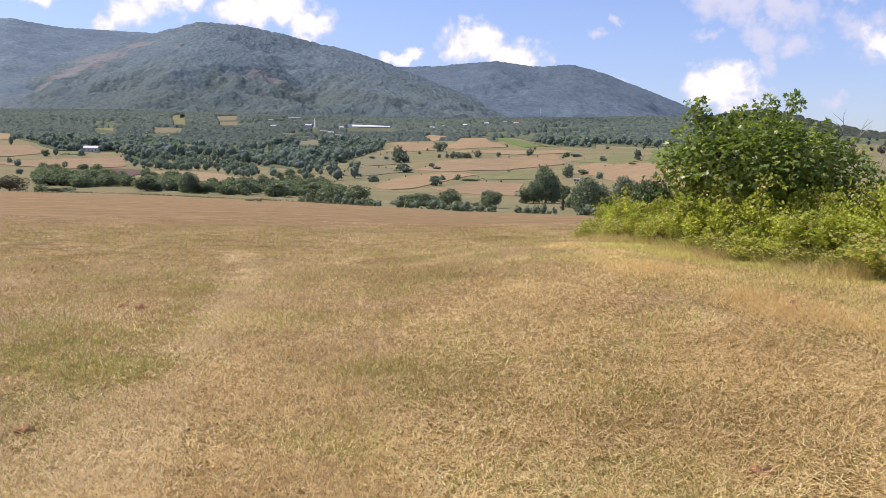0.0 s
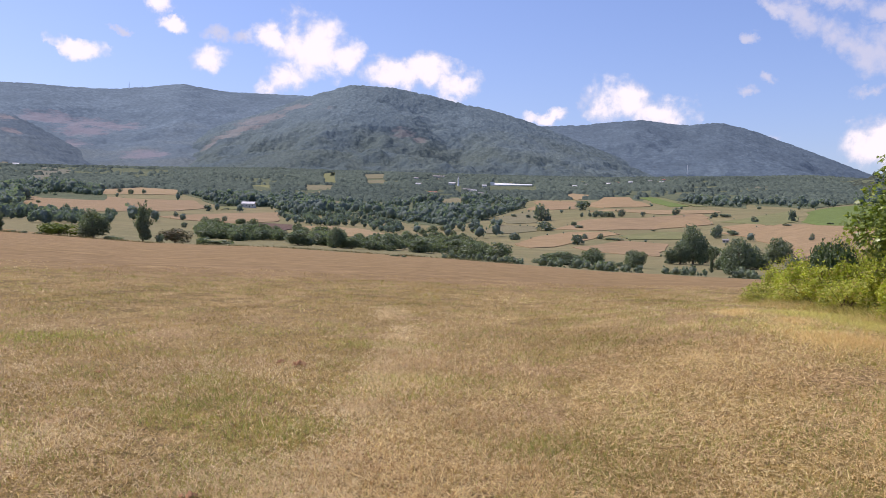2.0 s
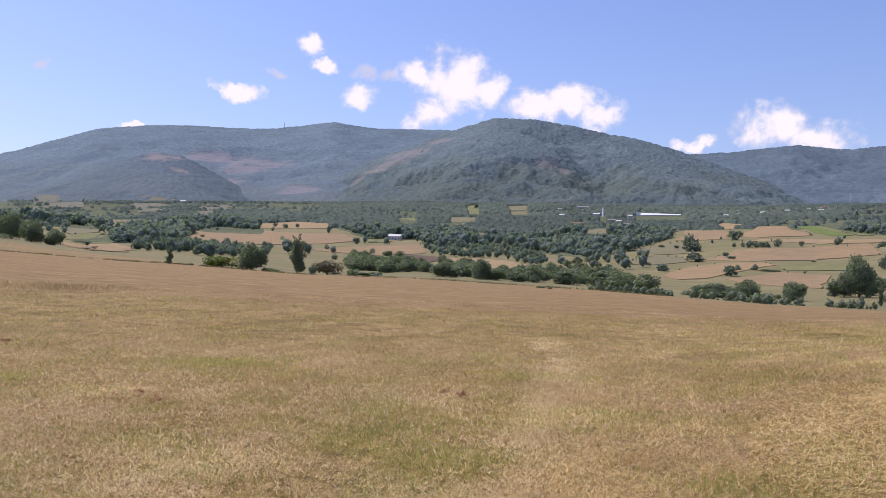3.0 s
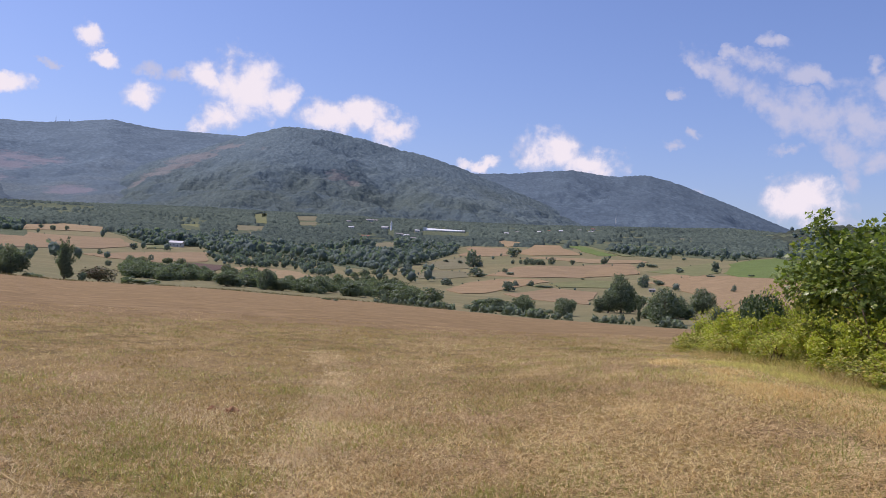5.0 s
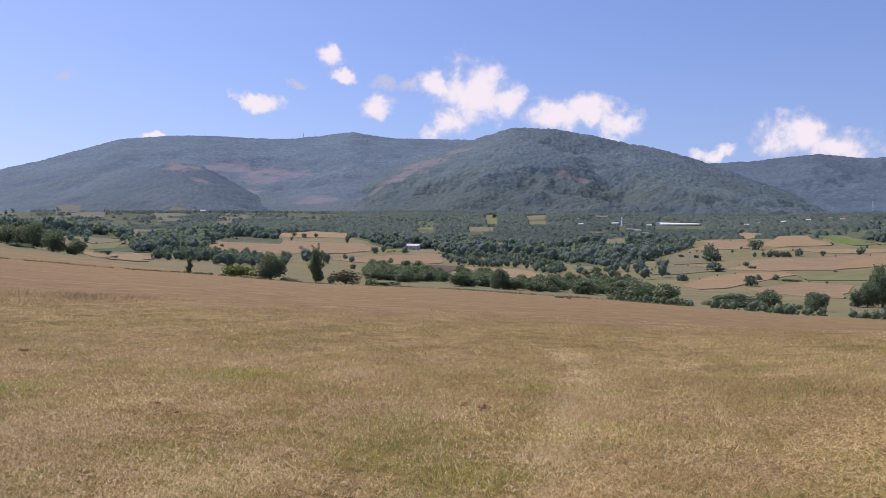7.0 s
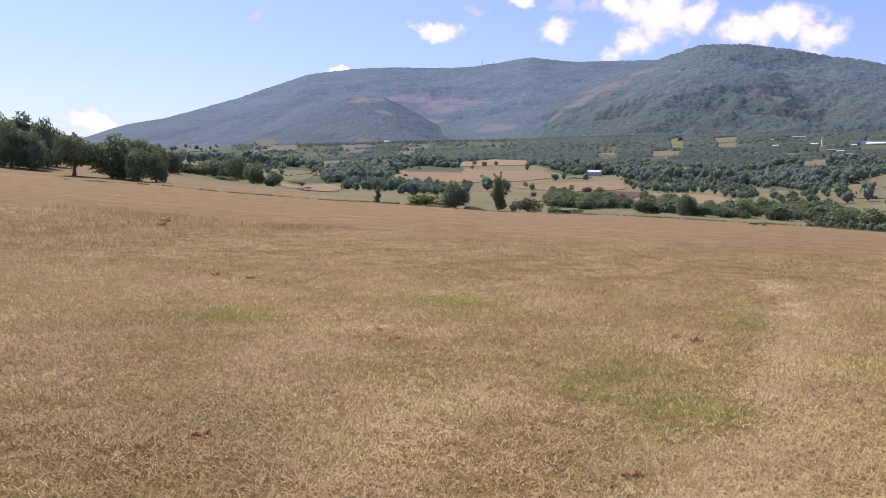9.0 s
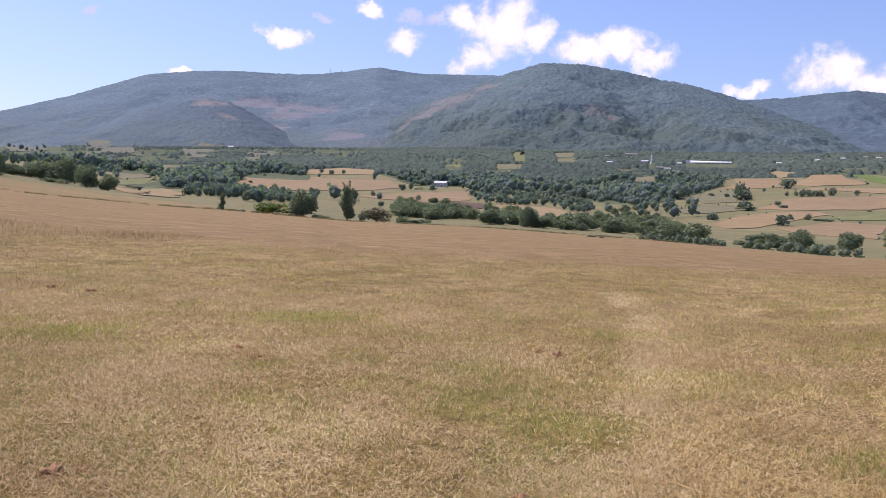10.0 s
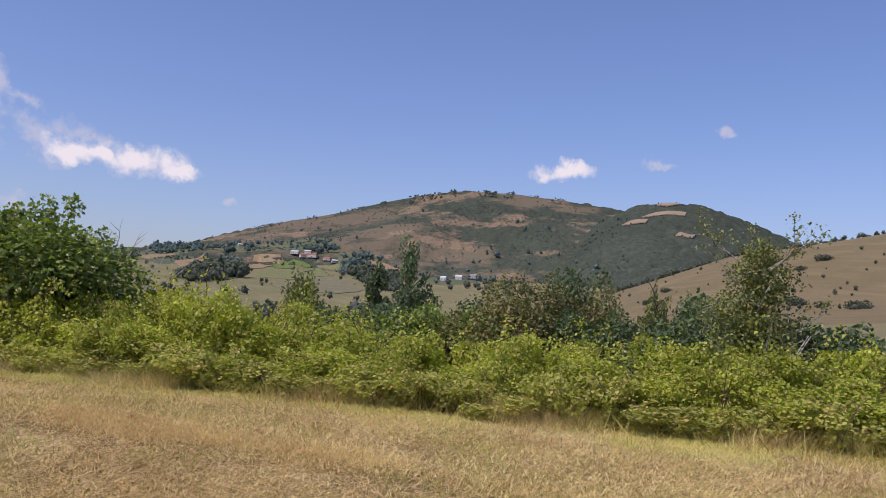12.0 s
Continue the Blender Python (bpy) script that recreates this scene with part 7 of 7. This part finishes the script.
# a windrow of golden straw left along the hedge
n = 80000
y = grass_rng.uniform(-2, 15, n)
x = hedge_front(y) - np.interp(y, [2, 5, 8, 10, 15], [2.95, 2.7, 2.45, 1.9, 1.6]) - 0.08 * np.sin(y * 1.3) + grass_rng.normal(0, 0.24, n)
keep = thin(np.ones(n, bool), np.array([noise.noise((a * 0.8, b * 0.6, 1.1)) for a, b in zip(x, y)]), 0.1)
v, f = stalks(x[keep], y[keep], np.hypot(x[keep], y[keep]), 0.085, 0.0036, 0.02)
tagged(new("straw_windrow", fast_mesh("straw_windrow", v, f, GOLDEN)), "golden straw left in a thin row along the hedge", "straw", kind="stuff")

# a strip of short green grass between the straw and the hedge
n = 80000
y = grass_rng.uniform(-2, 15, n)
x = hedge_front(y) - grass_rng.gamma(2.0, 0.42, n)
keep = thin(np.ones(n, bool), np.array([noise.noise((a * 0.9, b * 0.5, 8.1)) for a, b in zip(x, y)]), 0.15)
x, y = x[keep], y[keep]
tagged(new("verge_lawn", fast_mesh("verge_lawn", *blades(x, y, np.hypot(x, y), 0.05, 0.0042, 0.8), straw_material("short_verge_grass", (0.90, 0.78, 0.25), (0.48, 0.450, 0.125)))), "short olive-green grass along the hedge", "grass", kind="stuff")

# rough dry weeds on the rise in the upper field, and along the ditch
wx, wy = [], []
for cx, cy, sx, sy, n in ((-24, 17, 2.5, 3.0, 2600), (-22, 24, 1.0, 1.4, 1200), (-27, 21.5, 2.4, 1.6, 1800), (-21.5, 12.5, 2.0, 2.0, 1500), (-13, 11.7, 0.7, 0.4, 160)):
    wx.append(cx + grass_rng.normal(0, sx, n))
    wy.append(cy + grass_rng.normal(0, sy, n))
x, y = np.concatenate(wx), np.concatenate(wy)
tagged(new("dry_weeds", fast_mesh("dry_weeds", *blades(x, y, np.hypot(x, y), 0.13, 0.005, 0.6), straw_material("rough_dry_weeds", (0.60, 0.45, 0.22), (0.32, 0.23, 0.105)))), "rough dry weeds left standing on the rise", "weeds", kind="stuff")
n = 5200
az = grass_rng.uniform(4, 56, n)
rad = np.interp(az, AZ_UP, FIELD_R[::-1]) + grass_rng.normal(0, 0.5, n) - 3.0 * np.sin(az * 0.7)
x, y = -np.sin(np.radians(az)) * rad, np.cos(np.radians(az)) * rad
lumpy = patchy(x, y, 0.35, 0.05)
tagged(new("ditch_weeds", fast_mesh("ditch_weeds", *blades(x[lumpy], y[lumpy], rad[lumpy] * 0.5, 0.16, 0.02, 0.6), straw_material("ditch_weeds", (0.30, 0.26, 0.11), (0.15, 0.13, 0.055)))),
       "dark rough weeds along the ditch between fields", "weeds", kind="stuff")


def soil_clod(x, y, size, seed, straws=14):
    """A turned-up lump of dark soil with roots and dry stalks sticking out."""
    r = np.random.default_rng(seed)
    clod = new("soil_clod")
    clod.location = (x, y, ground(x, y) + size * 0.02)
    bm = bmesh.new()
    bmesh.ops.create_icosphere(bm, subdivisions=3, radius=size * 0.5)
    for v in bm.verts:
        k = 0.85 + 0.8 * noise.fractal(v.co * (3.4 / size) + Vector((seed, 0, 0)), 0.6, 2.0, 5)
        v.co = Vector((v.co.x * k, v.co.y * k, max(v.co.z, -size * 0.1) * 0.62 * k))
    for p in bm.faces:
        p.smooth = True
    part("lump", bm, CLAY, clod)
    bits = []
    for _ in range(straws):
        d = unit(np.array([[r.normal(), r.normal(), abs(r.normal()) * 0.8 + 0.2]]))[0]
        o = d * size * 0.32 * [1.2, 1, 0.6]
        bits.append(limb([o, o + d * size * r.uniform(0.3, 0.75) + [0, 0, -size * 0.04]], [0.0022, 0.0012], 3))
    child("straw_fringe", fast_mesh("straw_fringe", *join_arrays(bits), VERGE), clod, "dry pale stalks stuck in the soil")
    return tagged(clod, "turned-up dark soil clod with dry stalks", "clod", "clods on the field")


CLODS = [(-3.03, 9.72, 0.17), (-3.3, 9.85, 0.12), (-6.48, 8.18, 0.13), (-5.99, 7.84, 0.11), (-4.72, 3.75, 0.15), (-4.62, 3.9, 0.10), (2.32, 3.75, 0.13), (-1.98, 4.6, 0.12), (-4.93, 8.58, 0.09), (-12.12, 11.73, 0.16),
         (-13.0, 11.7, 0.14), (4.02, 7.46, 0.12), (4.54, 6.25, 0.12), (-0.33, 5.65, 0.06), (-24.9, 20.5, 0.4), (-23.5, 19.2, 0.35)]
for i, (x, y, s) in enumerate(CLODS):
    soil_clod(x, y, s, 3 * i + 1)


def straw_stalk(x, y, length, turn, seed):
    """One long cut stalk, a little bent, lying on the stubble."""
    r = np.random.default_rng(seed)
    z = ground(x, y) + 0.035
    s = np.linspace(-0.5, 0.5, 5)
    a = radians(turn)
    line = np.stack([x + math.cos(a) * s * length, y + math.sin(a) * s * length, z + 0.02 * s + r.normal(0, 0.003, 5)], 1)
    ob = new("straw_stalk", fast_mesh("straw_stalk", *limb(line, [0.004, 0.0045, 0.0045, 0.004, 0.003], 5), STRAW, True))
    return tagged(ob, "long pale cut stalk lying on the stubble", "stalk", "stalks on the field")


for i, (x, y, ln, turn) in enumerate(((-2.25, 6.5, 0.22, 118), (-3.47, 6.03, 0.34, 140), (-4.45, 6.25, 0.32, 135), (1.0, 6.4, 0.3, 20), (-1.1, 5.2, 0.26, 150), (-7.4, 5.4, 0.3, 8), (2.9, 5.4, 0.28, 160), (-5.5, 4.6, 0.3, 30))):
    straw_stalk(x, y, ln, turn, i)
